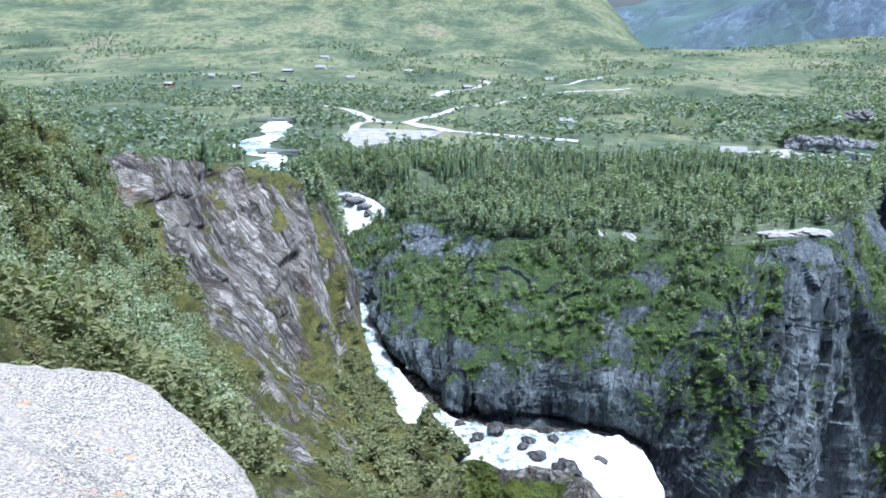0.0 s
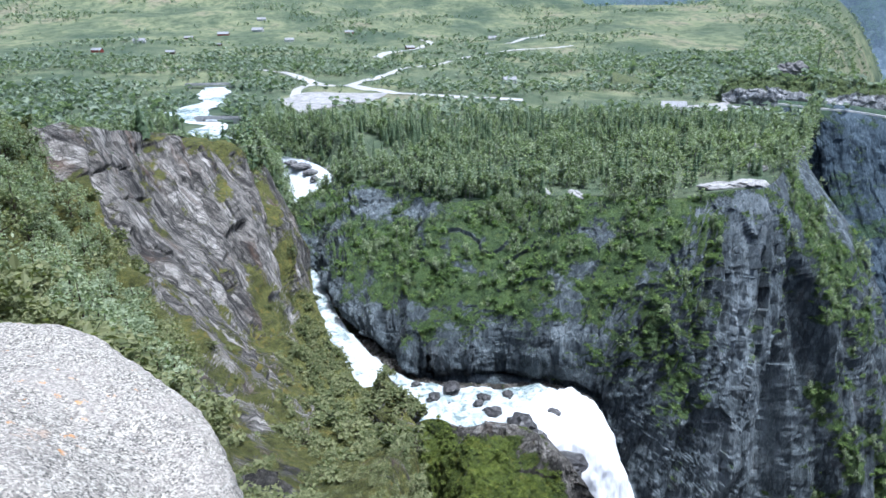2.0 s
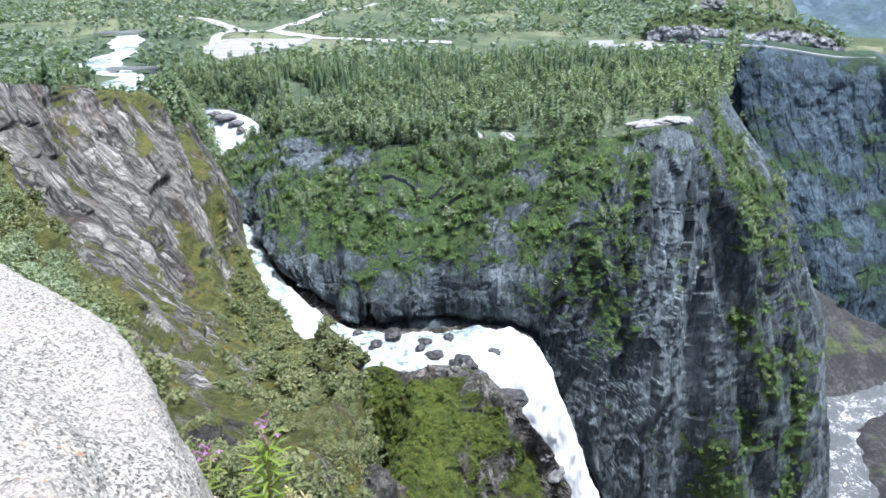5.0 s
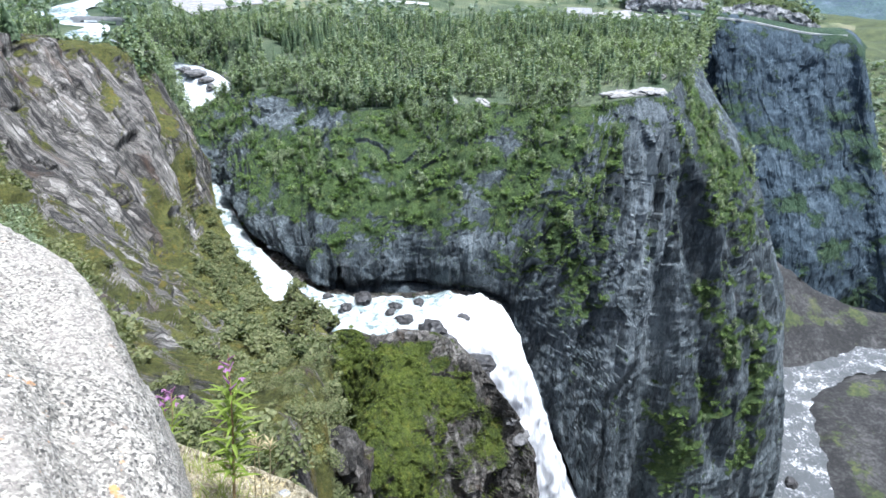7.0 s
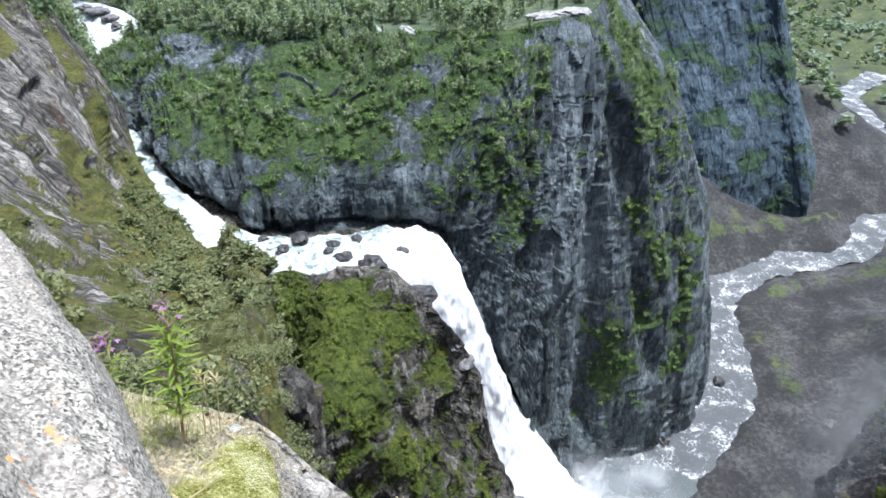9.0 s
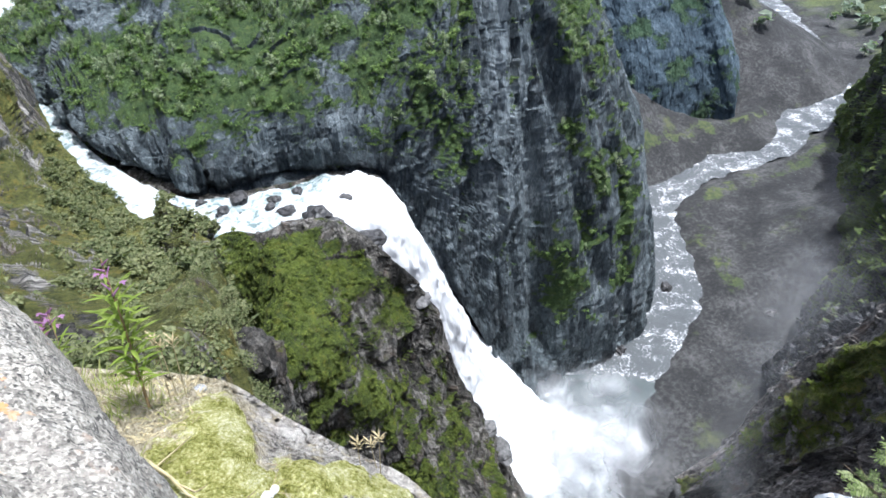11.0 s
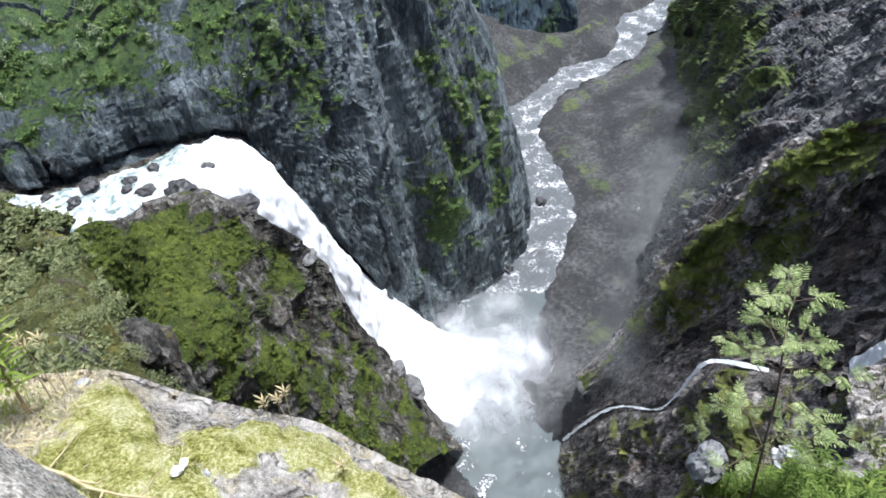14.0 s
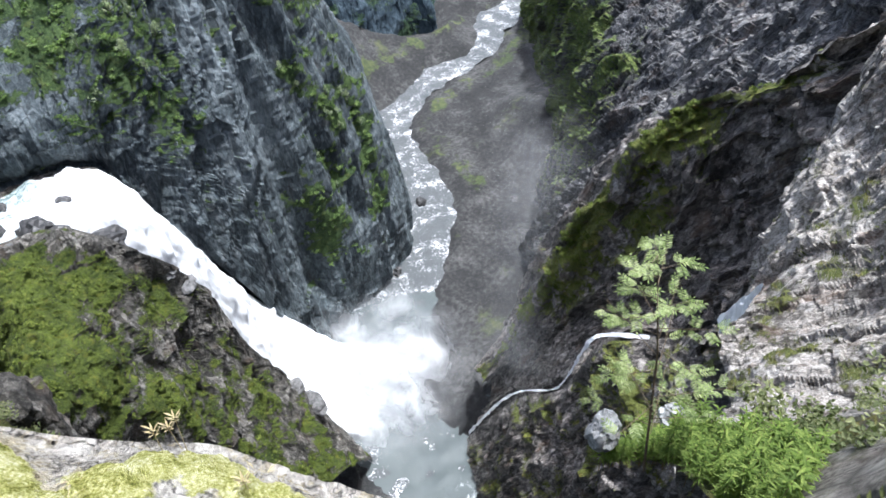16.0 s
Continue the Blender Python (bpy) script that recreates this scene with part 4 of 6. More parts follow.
LOW = ribbon(RIVER + RIVER_FAR, (30, 40, 26, 17, 15, 17, 16, 15, 16, 14, 14, 14, 14, 14), 400, 40, 0.32, 252)
LOW[..., 2] = -221.6 + 0.45 * fbm(LOW / 5.0, 4, 251)
sheet("lower_river", LOW, M_RIVER, label="fast shallow river with white rapids over stones", category="river")

# pool below the fall
a, rr = np.meshgrid(np.linspace(0, 2 * np.pi, 90), np.linspace(0, 1, 60))
POOL = np.stack([106 + rr * 66 * np.cos(a), 108 + rr * 62 * np.sin(a), 0 * a], -1)
POOL[..., 2] = -221.2 + 0.5 * fbm(POOL / 6.0, 4, 255)
sheet("pool", POOL, M_POOL, label="dark churned pool under the waterfall", category="water")


# ---- plateau ----
EDGE = [(math.degrees(math.atan2(x, y)), math.hypot(x, y), z) for x, y, z in [(x, y, z - 6) for x, y, z in LEFT_A[:-1]] + BLOCK_RIM[:-1] + FAR_RIM[1:-2]]
EDGE = np.array(sorted(EDGE))
E_AZ = np.concatenate([[-75], EDGE[:, 0], [60]])
E_R = np.concatenate([[45], EDGE[:, 1], [560]])
E_Z = np.concatenate([[1.5], EDGE[:, 2], [-62]])


# the bed of the upper cascade and of the river above it: x, y, z, half width
CUT = [(*(0.5 * (a + b) - (0, 0, 2.0)), 4 + 0.5 * np.linalg.norm((a - b)[:2])) for a, b in zip(spline(np.array(UPPER_LEFT), 14, 0), spline(np.array(UPPER_RIGHT), 14, 0))]


def plateau_z(x, y):
    a, r = np.degrees(np.arctan2(x, y)), np.hypot(x, y)
    left = np.interp(r, (0, 300, 400, 600, 850, 1300, 1800, 2400, 3200, 4300), (-57, -56, -54, -51, -48, -40, -24, 16, 190, 520))
    right = np.interp(r, (0, 300, 400, 600, 850, 1300, 1700, 2100, 2500, 3200, 4300), (-57, -54, -53, -54, -50, -38, -8, 40, 82, -40, -150))
    k = smooth(9, 21, a)
    z = left * (1 - k) + right * k
    rim, rz = np.interp(a, E_AZ, E_R), np.interp(a, E_AZ, E_Z)
    w = smooth(0, 95, r - rim)
    P = np.stack([x, y, 0 * x], -1)
    bumps = fbm(P / 160.0, 4, 301) * 5 * smooth(380, 900, r) + fbm(P / 30.0, 3, 305) * 1.0 * smooth(0, 60, r - rim) + fbm(P / 700.0, 3, 309) * 35 * smooth(1200, 3000, r)
    out = rz * (1 - w) + z * w + bumps - 420 * np.clip((a - 31) / 7.0, 0, 1) ** 2 * smooth(585, 720, r)
    for c in CUT:
        k = smooth(c[3] + 14, c[3], np.hypot(x - c[0], y - c[1]))
        out = np.where(out > c[2], out * (1 - k) + c[2] * k, out)
    return out


az, s = np.meshgrid(np.radians(np.linspace(-62, 42.2, 300)), np.linspace(0, 1, 240))
r0 = np.interp(np.degrees(az), E_AZ, E_R) + 5 * smooth(-10, -14, np.degrees(az)) + 22 * smooth(34, 36, np.degrees(az))
r = r0 * (4400 / r0) ** s
PLAT = np.stack([r * np.sin(az), r * np.cos(az), np.zeros_like(r)], -1)
PLAT[..., 2] = plateau_z(PLAT[..., 0], PLAT[..., 1])
N_P = normals(PLAT, (0, 0, 5000))
m, nt, bsdf = nodes_of("moorland")
n = N(nt)
a = n.noise(0.006, 7, 0.62, n.mapped((1, 0.55, 1)))
b = n.noise(0.05, 8, 0.7, n.mapped((1, 0.5, 1)))
# blue in these greens is raised to stand for haze over the plateau
col = n.ramp(a, (0.36, (0.064, 0.088, 0.058)), (0.47, (0.118, 0.140, 0.084)), (0.56, (0.182, 0.200, 0.112)), (0.66, (0.215, 0.198, 0.135)))
col = n.mix(n.ramp(b, (0.45, 0.0), (0.6, 0.7)), col, (0.044, 0.070, 0.040))
nt.links.new(col, bsdf.inputs["Base Color"])
bsdf.inputs["Roughness"].default_value = 0.95
bsdf.inputs["Specular IOR Level"].default_value = 0.1
nt.links.new(n.bump(n.noise(0.12, 8, 0.7), 0.8, 3.0), bsdf.inputs["Normal"])
M_MOOR = m
PLAT = np.concatenate([PLAT[:1] - (0, 0, 9), PLAT])
N_P = normals(PLAT, (0, 0, 5000))
sheet("ground", PLAT, M_MOOR, label="wide green moorland plateau rising to hills", category="ground")

# rock cutting above the cliff road
CUTTING = loft([CUT_FOOT, CUT_TOP, CUT_CREST, np.array(CUT_CREST) * (1.12, 1.12, 1.0) - (0, 0, 30)], 160, 60)
u_c, v_c = grid_uv(CUTTING)
CUTTING = CUTTING + normals(CUTTING) * ((1.6 * blocks(CUTTING / np.array((7.0, 7.0, 5.0)), 295, 0.5) + 1.2 * fbm(CUTTING / 8.0, 3, 296)) * smooth(0.0, 0.08, v_c))[..., None]
M_CUT = rock("road_cut_rock", (0.11, 0.115, 0.12), (0.30, 0.305, 0.31), (0.52, 0.52, 0.515), 3.0, stretch=(1, 1, 0.6))
sheet("road_cutting", CUTTING, M_CUT, label="grey blasted rock face above the cliff road", category="cliff", shade=False, turf=0.9 * smooth(0.30, 0.42, v_c))

# mountains behind
az, s = np.meshgrid(np.radians(np.linspace(-75, 125, 200)), np.linspace(0, 1, 80))
r = 2300 + 2500 * s
MOUNT = np.stack([r * np.sin(az), r * np.cos(az), 0 * r], -1)
MOUNT[..., 2] = -330 + s * (560 + 150 * np.sin(az * 3.1 + 0.4)) + ridged(MOUNT / 700.0, 4, 321) * 70 * smooth(0, 0.4, s) + 420 * smooth(0.25, 0.5, s) * smooth(0.25, 0.55, az)
# distance haze is mixed into these blue rock and turf colours
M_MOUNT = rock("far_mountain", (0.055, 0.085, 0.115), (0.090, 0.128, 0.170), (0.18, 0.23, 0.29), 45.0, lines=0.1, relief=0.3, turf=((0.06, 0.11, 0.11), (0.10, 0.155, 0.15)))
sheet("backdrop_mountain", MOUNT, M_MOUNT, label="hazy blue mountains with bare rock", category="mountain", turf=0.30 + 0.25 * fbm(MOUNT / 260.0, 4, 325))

# ---- upper water ----
def channel(left, right, nv, nu, crown, seed, rough=0.3, f=3.0):
    a, b = spline(np.array(left, float), nv, 0), spline(np.array(right, float), nv, 0)
    u = np.linspace(0, 1, nu)[None, :, None]
    P = a[:, None] * (1 - u) + b[:, None] * u
    n = normals(P)
    P = P + n * (crown * np.sin(np.pi * u) + rough * fbm(P / np.array((f, f, f * 2.2)), 4, seed)[..., None])
    return P


out = np.array(GORGE_LEFT) - np.array(GORGE_RIGHT)
out = out / np.linalg.norm(out, axis=1, keepdims=True) * 5.0
BED = channel(np.array(GORGE_LEFT) + out - (0, 0, 1.2), np.array(GORGE_RIGHT) - out - (0, 0, 1.2), 160, 30, -0.6, 259, 0.8, 3.0)
sheet("river_bed", BED, M_KNOLL, label="dark wet rock along the rapids", category="rock", shade=False, turf=0.1)
RAPID = channel(GORGE_LEFT, GORGE_RIGHT, 220, 44, 0.4, 261, 0.7, 3.5)
sheet("gorge_rapids", RAPID, M_GORGE, label="white and pale green rapids in the gorge", category="rapids")
FALL = channel(FALL_LEFT, FALL_RIGHT, 220, 60, 3.0, 265, 1.0, 4.0)
sheet("waterfall", FALL, M_FALL, label="broad white waterfall plunging into the pool", category="waterfall")
UPPER = channel(UPPER_LEFT, UPPER_RIGHT, 120, 50, 1.2, 271, 0.8, 4.0)
sheet("upper_cascade", UPPER, M_RAPID, label="white cascade over rock steps upstream", category="waterfall")


# ---- upper river, roads ----
RIVER_UP = [(-86, 352, -54.2), (-97, 372, -53.8), (-98, 396, -53.6), (-119, 427, -53.4), (-128, 466, -52.6), (-126, 509, -52.2), (-139, 565, -51.4), (-150, 620, -50.2)]
UPRIV = ribbon(RIVER_UP, (7, 8, 5, 15, 11, 9, 10, 8), 160, 24, 0.35, 276)
UPRIV[..., 2] += 0.5 + 0.3 * fbm(UPRIV / 4.0, 3, 275)
sheet("upper_river", UPRIV, M_GORGE, label="white river flowing across the plateau", category="river")

M_ROAD = plain("pale_road", (0.30, 0.295, 0.285), (0.44, 0.432, 0.415), 0.3, 0.9, 0.2, 0.05)
M_GRAVELLOT = plain("pale_gravel", (0.13, 0.128, 0.122), (0.42, 0.41, 0.395), 0.22, 0.95, 0.5, 0.3)


def road(line, half, name="road", label="pale gravel road across the moor"):
    P = ribbon([(x, y, 0) for x, y in line], (half,), 26 * len(line), 5)
    P[..., 2] = plateau_z(P[..., 0], P[..., 1]) + 0.45
    return sheet(name, P, M_ROAD, label=label, category="road")


road([(-247, 826), (-205, 800), (-155, 790), (-105, 745), (-71, 680), (-24, 616), (20, 556), (41, 536), (66, 522), (100, 515)], 5.5)
road([(-45, 632), (-27, 690), (8, 765), (52, 885), (105, 985), (150, 1150), (205, 1200), (270, 1232), (332, 1264)], 5.0)
road([(-16, 1040), (31, 1225), (87, 1470), (70, 1560)], 7.0)
road([(239, 1400), (306, 1545), (355, 1600)], 7.0)
road([(-71, 680), (-78, 612), (-70, 522)], 4.0)
road([(20, 404), (52, 411), (82, 420)], 2.6)
road([(205, 470), (235, 462), (250, 440), (262, 424)], 4.0, label="asphalt road leading to the cliff edge")

# road on the rim of the far cliff, with a low wall along the drop
rim = spline(np.array(FAR_RIM[:5]), 60, 0)
CLIFF_ROAD = np.stack([rim * (k, k, 1.0) + (0, 0, 0.7) for k in (1.004, 1.012, 1.020, 1.028)])
sheet("road", CLIFF_ROAD, M_ROAD, label="asphalt road along the cliff edge with a low wall", category="road")
WALL = np.stack([rim * (k, k, 1.0) + (0, 0, h) for k, h in ((1.0005, -1.5), (1.0005, 1.25), (1.0040, 1.25), (1.0040, -1.5))])
sheet("road_wall", WALL, plain("pale_wall", (0.50, 0.495, 0.48), (0.68, 0.67, 0.65), 0.5, 0.85), label="low pale wall along the cliff road", category="wall", shade=False)


def lot(corners, name, label):
    """A levelled yard with straight sides."""
    c = np.array(corners, float)
    mid = c.mean(0)
    s = np.linspace(0, 1, 14)
    edge = np.concatenate([c[i] + (c[(i + 1) % len(c)] - c[i]) * np.linspace(0, 1, 12, endpoint=False)[:, None] for i in range(len(c))] + [c[:1]])
    P = mid + (edge - mid)[None] * s[:, None, None]
    P = np.concatenate([P, plateau_z(P[..., 0], P[..., 1])[..., None] + 0.5], -1)
    return sheet(name, P, M_GRAVELLOT, label=label, category="car park")


lot([(-82, 520), (-70, 572), (0, 578), (-12, 500), (-38, 482), (-54, 436)], "pavement", "pale gravel car park with rough surface")
lot([(181, 438), (190, 478), (248, 492), (236, 452), (205, 426)], "pavement", "bright paved car park near the cliff edge")


# ---- plants ----
rng = np.random.default_rng(7)


def tilted(n, r, tilt):
    """n turns about the upright, each tilted a little."""
    a, b, t = r.uniform(0, 2 * np.pi, n), r.uniform(0, 2 * np.pi, n), np.clip(r.normal(0, tilt, n), -1.5, 1.5)
    k = np.stack([np.cos(b), np.sin(b), 0 * b], 1)
    c, s, v = np.cos(t), np.sin(t), 1 - np.cos(t)
    T = np.stack([c + k[:, 0] ** 2 * v, k[:, 0] * k[:, 1] * v, k[:, 1] * s, k[:, 0] * k[:, 1] * v, c + k[:, 1] ** 2 * v, -k[:, 0] * s, -k[:, 1] * s, k[:, 0] * s, c], 1).reshape(-1, 3, 3)
    Z = np.stack([np.cos(a), -np.sin(a), 0 * a, np.sin(a), np.cos(a), 0 * a, 0 * a, 0 * a, 1 + 0 * a], 1).reshape(-1, 3, 3)
    return T @ Z


def sprays(centres, size, r, slim=0.6):
    """A bent four-sided spray of leaves at every centre."""
    n = len(centres)
    base = np.array([(-1, 0, 0), (0, -slim, 0.18), (1, 0, -0.1), (0, slim, 0.18)])
    v = np.einsum("nij,kj->nki", tilted(n, r, 0.75), base) * (size * r.uniform(0.6, 1.25, n))[:, None, None] + centres[:, None]
    f = np.arange(n)[:, None] * 4 + np.arange(4)[None]
    return v.reshape(-1, 3), f


def lumps(n, r, lobes, reach, spread):
    """Centres of sprays in several lobes, more of them near the outside."""
    c = lobes[r.integers(0, len(lobes), n)]
    d = r.normal(size=(n, 3))
    d /= np.linalg.norm(d, axis=1, keepdims=True)
    return c[:, :3] + d * (c[:, 3:4] * (r.uniform(0, 1, n) ** 0.45)[:, None]) * np.array((1, 1, spread)) * reach


def tube(a, b, ra, rb, k=5):
    """A tapered limb from a to b."""
    a, b = np.array(a, float), np.array(b, float)
    d = (b - a) / np.linalg.norm(b - a)
    s = np.cross(d, (0.3, 0.9, 0.2))
    s /= np.linalg.norm(s)
    t = np.cross(d, s)
    w = np.linspace(0, 2 * np.pi, k, endpoint=False)
    ring = np.cos(w)[:, None] * s + np.sin(w)[:, None] * t
    v = np.concatenate([a + ring * ra, b + ring * rb])
    i = np.arange(k)
    return v, np.stack([i, (i + 1) % k, (i + 1) % k + k, i + k], 1)


def joined(pairs):
    v, f, k = [], [], 0
    for a, b in pairs:
        v.append(a), f.append(b + k)
        k += len(a)
    return np.concatenate(v), np.concatenate(f)


def birch(seed, leaves=150, size=0.44, tall=7.0):
    r = np.random.default_rng(seed)
    lobes = np.array([(r.normal(0, 1.15 - 0.08 * k), r.normal(0, 1.15 - 0.08 * k), tall * (0.30 + 0.064 * k + r.normal(0, 0.03)), 1.55 - 0.09 * k) for k in range(9)])
    limbs = [tube((0, 0, -0.6), (0.1, 0, tall * 0.45), 0.16, 0.10), tube((0.1, 0, tall * 0.45), (0, 0.1, tall * 0.88), 0.10, 0.03)]
    limbs += [tube((0.08, 0, tall * r.uniform(0.25, 0.5)), l[:3], 0.06, 0.02, 4) for l in lobes[:5]]
    return joined(limbs), sprays(lumps(leaves, r, lobes, 1.0, 1.15), size, r)


def conifer(seed, tall=9.0, wide=1.7, tiers=11):
    r = np.random.default_rng(seed)
    v, f = [], []
    for k in range(tiers):
        s = k / (tiers - 1)
        z, reach, m = tall * (0.12 + 0.86 * s), wide * (1 - s) ** 0.85 + 0.12, max(5, int(11 * (1 - s) + 4))
        for a in np.linspace(0, 2 * np.pi, m, endpoint=False) + r.uniform(0, 6):
            d, q = np.array((math.cos(a), math.sin(a), 0)), np.array((-math.sin(a), math.cos(a), 0))
            l = reach * r.uniform(0.75, 1.15)
            v += [(0, 0, z + 0.22 * l), d * l * 0.55 + q * l * 0.34 + (0, 0, z - 0.16 * l), d * l + (0, 0, z - 0.60 * l), d * l * 0.55 - q * l * 0.34 + (0, 0, z - 0.42 * l)]
            f.append(np.arange(4) + len(v) - 4)
    return tube((0, 0, -0.6), (0, 0, tall), 0.14, 0.02), (np.array([tuple(p) for p in v]), np.array(f))


def bush(seed, leaves=72, size=0.32, wide=1.25):
    r = np.random.default_rng(seed)
    lobes = np.array([(r.normal(0, 0.5) * wide, r.normal(0, 0.5) * wide, wide * r.uniform(0.15, 0.85), wide * r.uniform(0.4, 0.65)) for _ in range(6)])
    stems = joined([tube((0, 0, -0.3), l[:3], 0.05, 0.015, 3) for l in lobes[:4]])
    return stems, sprays(lumps(leaves, r, lobes, 1.0, 0.9), size, r)


M_BARK = plain("pale_bark", (0.16, 0.15, 0.13), (0.42, 0.40, 0.37), 2.0, 0.85, 0.3, 0.03)
M_TRUNK = plain("brown_bark", (0.05, 0.038, 0.028), (0.12, 0.09, 0.065), 3.0, 0.9, 0.3, 0.03)
M_BIRCH = leaf("birch_leaves", (0.086, 0.118, 0.068), (0.218, 0.266, 0.160), (0.41, 0.455, 0.31), 0.10, 0.42)
M_PINE = leaf("spruce_needles", (0.042, 0.078, 0.040), (0.090, 0.142, 0.070), (0.160, 0.215, 0.115), glow=0.3)
# paler and bluer than the birches: haze over the far woods, as leaf colour
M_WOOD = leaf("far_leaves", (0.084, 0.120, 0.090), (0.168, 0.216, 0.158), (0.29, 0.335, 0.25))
M_WILLOW = leaf("willow_leaves", (0.054, 0.072, 0.026), (0.132, 0.152, 0.066), (0.265, 0.272, 0.135))
M_KNOLLBUSH = leaf("knoll_leaves", (0.026, 0.042, 0.007), (0.098, 0.130, 0.022), (0.235, 0.27, 0.06), 0.14, 0.38)
M_SCRUB = leaf("green_scrub", (0.030, 0.062, 0.017), (0.116, 0.182, 0.056), (0.30, 0.39, 0.145), 0.12, 0.40)


def scatter(P, Nn, count, weight, r, jitter=0.5):
    """Places on a sheet, by area and weight; with the ground's slope."""
    area = np.linalg.norm(np.cross(np.gradient(P, axis=1), np.gradient(P, axis=0)), axis=-1)
    w = (area * weight).ravel()
    k = r.choice(len(w), count, p=w / w.sum())
    p = P.reshape(-1, 3)[k]
    cell = np.sqrt(area.ravel()[k])
    t = r.normal(size=(count, 3)) * cell[:, None] * jitter
    n = Nn.reshape(-1, 3)[k]
    return p + t - n * np.sum(t * n, 1, keepdims=True), n


def stand(name, protos, mats, places, scale, r, label, category):
    """Many plants that nobody could count, joined into one object."""
    vs, fs, ms, k = [], [], [], 0
    scale = scale[:len(places)]
    pick = r.integers(0, len(protos), len(places))
    for i, (wood, leaves) in enumerate(protos):
        at, sc = places[pick == i], scale[pick == i]
        if not len(at):
            continue
        a = r.uniform(0, 2 * np.pi, len(at))
        c, s = np.cos(a), np.sin(a)
        for mi, (v, f) in enumerate((wood, leaves)):
            x = (v[None, :, 0] * c[:, None] - v[None, :, 1] * s[:, None]) * sc[:, None] + at[:, 0:1]
            y = (v[None, :, 0] * s[:, None] + v[None, :, 1] * c[:, None]) * sc[:, None] + at[:, 1:2]
            z = v[None, :, 2] * sc[:, None] * (0.85 + 0.3 * ((a * 7.3) % 1))[:, None] + at[:, 2:3]
            vs.append(np.stack([x, y, z], -1).reshape(-1, 3))
            fs.append((f[None] + (np.arange(len(at)) * len(v))[:, None, None] + k).reshape(-1, 4))
            ms.append(np.full(len(at) * len(f), mi))
            k += len(at) * len(v)
    ob = new(name, mesh_from(name, np.concatenate(vs), np.concatenate(fs), mats, np.concatenate(ms), shade=False))
    return tagged(ob, label, category, kind="stuff")


def plants(name, protos, mats, places, scale, r, label, category, group, crown="crown", wood="trunk"):
    """Plants one can count: each a thing with its parts, on shared meshes."""
    models = []
    for w, l in protos:
        models.append((mesh_from(wood, *w, [mats[0]], shade=True), mesh_from(crown, *l, [mats[1]], shade=False)))
    for i, p in enumerate(places):
        base = tagged(new(name), label, category, group)
        base.matrix_world = pose(*p, 0, 0, r.uniform(0, 360)) @ Matrix.Diagonal((scale[i], scale[i], scale[i] * r.uniform(0.85, 1.15), 1))
        for part_name, me in zip((wood, crown), models[i % len(models)]):
            new(part_name, me).parent = base


BIRCHES = [birch(s) for s in range(5)]
FINE_BIRCHES = [birch(s + 10, 320, 0.22, 6.0) for s in range(3)]
SPRUCES = [conifer(s + 20, 9.0 + 1.5 * (s % 3), 1.5 + 0.2 * (s % 2)) for s in range(4)]
BUSHES = [bush(s + 40) for s in range(5)]
FINE_BUSHES = [bush(s + 60, 270, 0.145, 1.25) for s in range(4)]
SMALL = [((v, f), (v2, f2)) for (v, f), (v2, f2) in [(tube((0, 0, -0.5), (0, 0, 3), 0.12, 0.05, 3), sprays(lumps(7, np.random.default_rng(s + 80), np.array([(0, 0, 2.6, 1.6), (0.8, 0.3, 3.6, 1.2), (-0.6, 0.4, 3.0, 1.3)]), 1.0, 1.1), 1.65, np.random.default_rng(s + 90))) for s in range(4)]]

# plateau wood
px, py = PLAT[..., 0], PLAT[..., 1]
pa, pr = np.degrees(np.arctan2(px, py)), np.hypot(px, py)
prim = np.interp(pa, E_AZ, E_R)
pn = fbm(PLAT * np.array((1, 1, 0)) / 55.0, 4, 331)


def clear_of(P, lines):
    d = np.full(P.shape[:-1], 1e9)
    for line, w in lines:
        for c in spline(np.array(line, float), 30, 0):
            d = np.minimum(d, np.hypot(P[..., 0] - c[0], P[..., 1] - c[1]) - w)
    return d > 0


open_ground = clear_of(PLAT, [([(x, y) for x, y, _ in RIVER_UP], 15), ([(x, y) for x, y, _ in np.array(UPPER_LEFT)], 9), ([(x, y) for x, y, _ in np.array(UPPER_RIGHT)], 12),
                              ([(-70, 540), (-35, 520), (-5, 540)], 40), ([(-60, 450), (-55, 500)], 18), ([(190, 452), (215, 455), (240, 470)], 30),
                              ([(-247, 826), (-155, 790), (-71, 680), (20, 556), (66, 522), (100, 515)], 13), ([(-45, 632), (-27, 690), (8, 765), (52, 885), (105, 985), (150, 1150), (205, 1200), (332, 1264)], 13), ([(-16, 1040), (31, 1225), (87, 1470)], 16), ([(239, 1400), (306, 1545)], 16), ([(20, 404), (52, 411), (82, 420)], 6),
                              ([(240, 470), (297, 434), (346, 416)], 10), ([(96, 199), (116, 203)], 8), ([(48, 229), (68, 216)], 6)])
wood = open_ground * smooth(-1.0, 2.0, pr - prim) * (1 + 2.5 * smooth(12, 0, pr - prim)) * smooth(430, 400, pr + 25 * pn) * (pa > -42) * (0.45 + (pn > -0.35)) * (1 - smooth(-11, -14, pa) * smooth(300, 240, pr))
mixed = open_ground * smooth(1300, 900, pr) * (pr > 395) * (0.12 + 1.3 * smooth(-0.15, 0.25, pn + 0.35 * smooth(8, 22, pa) + 0.3 * smooth(560, 420, pr) + 0.5 * smooth(-12, -18, pa) * smooth(640, 520, pr)))
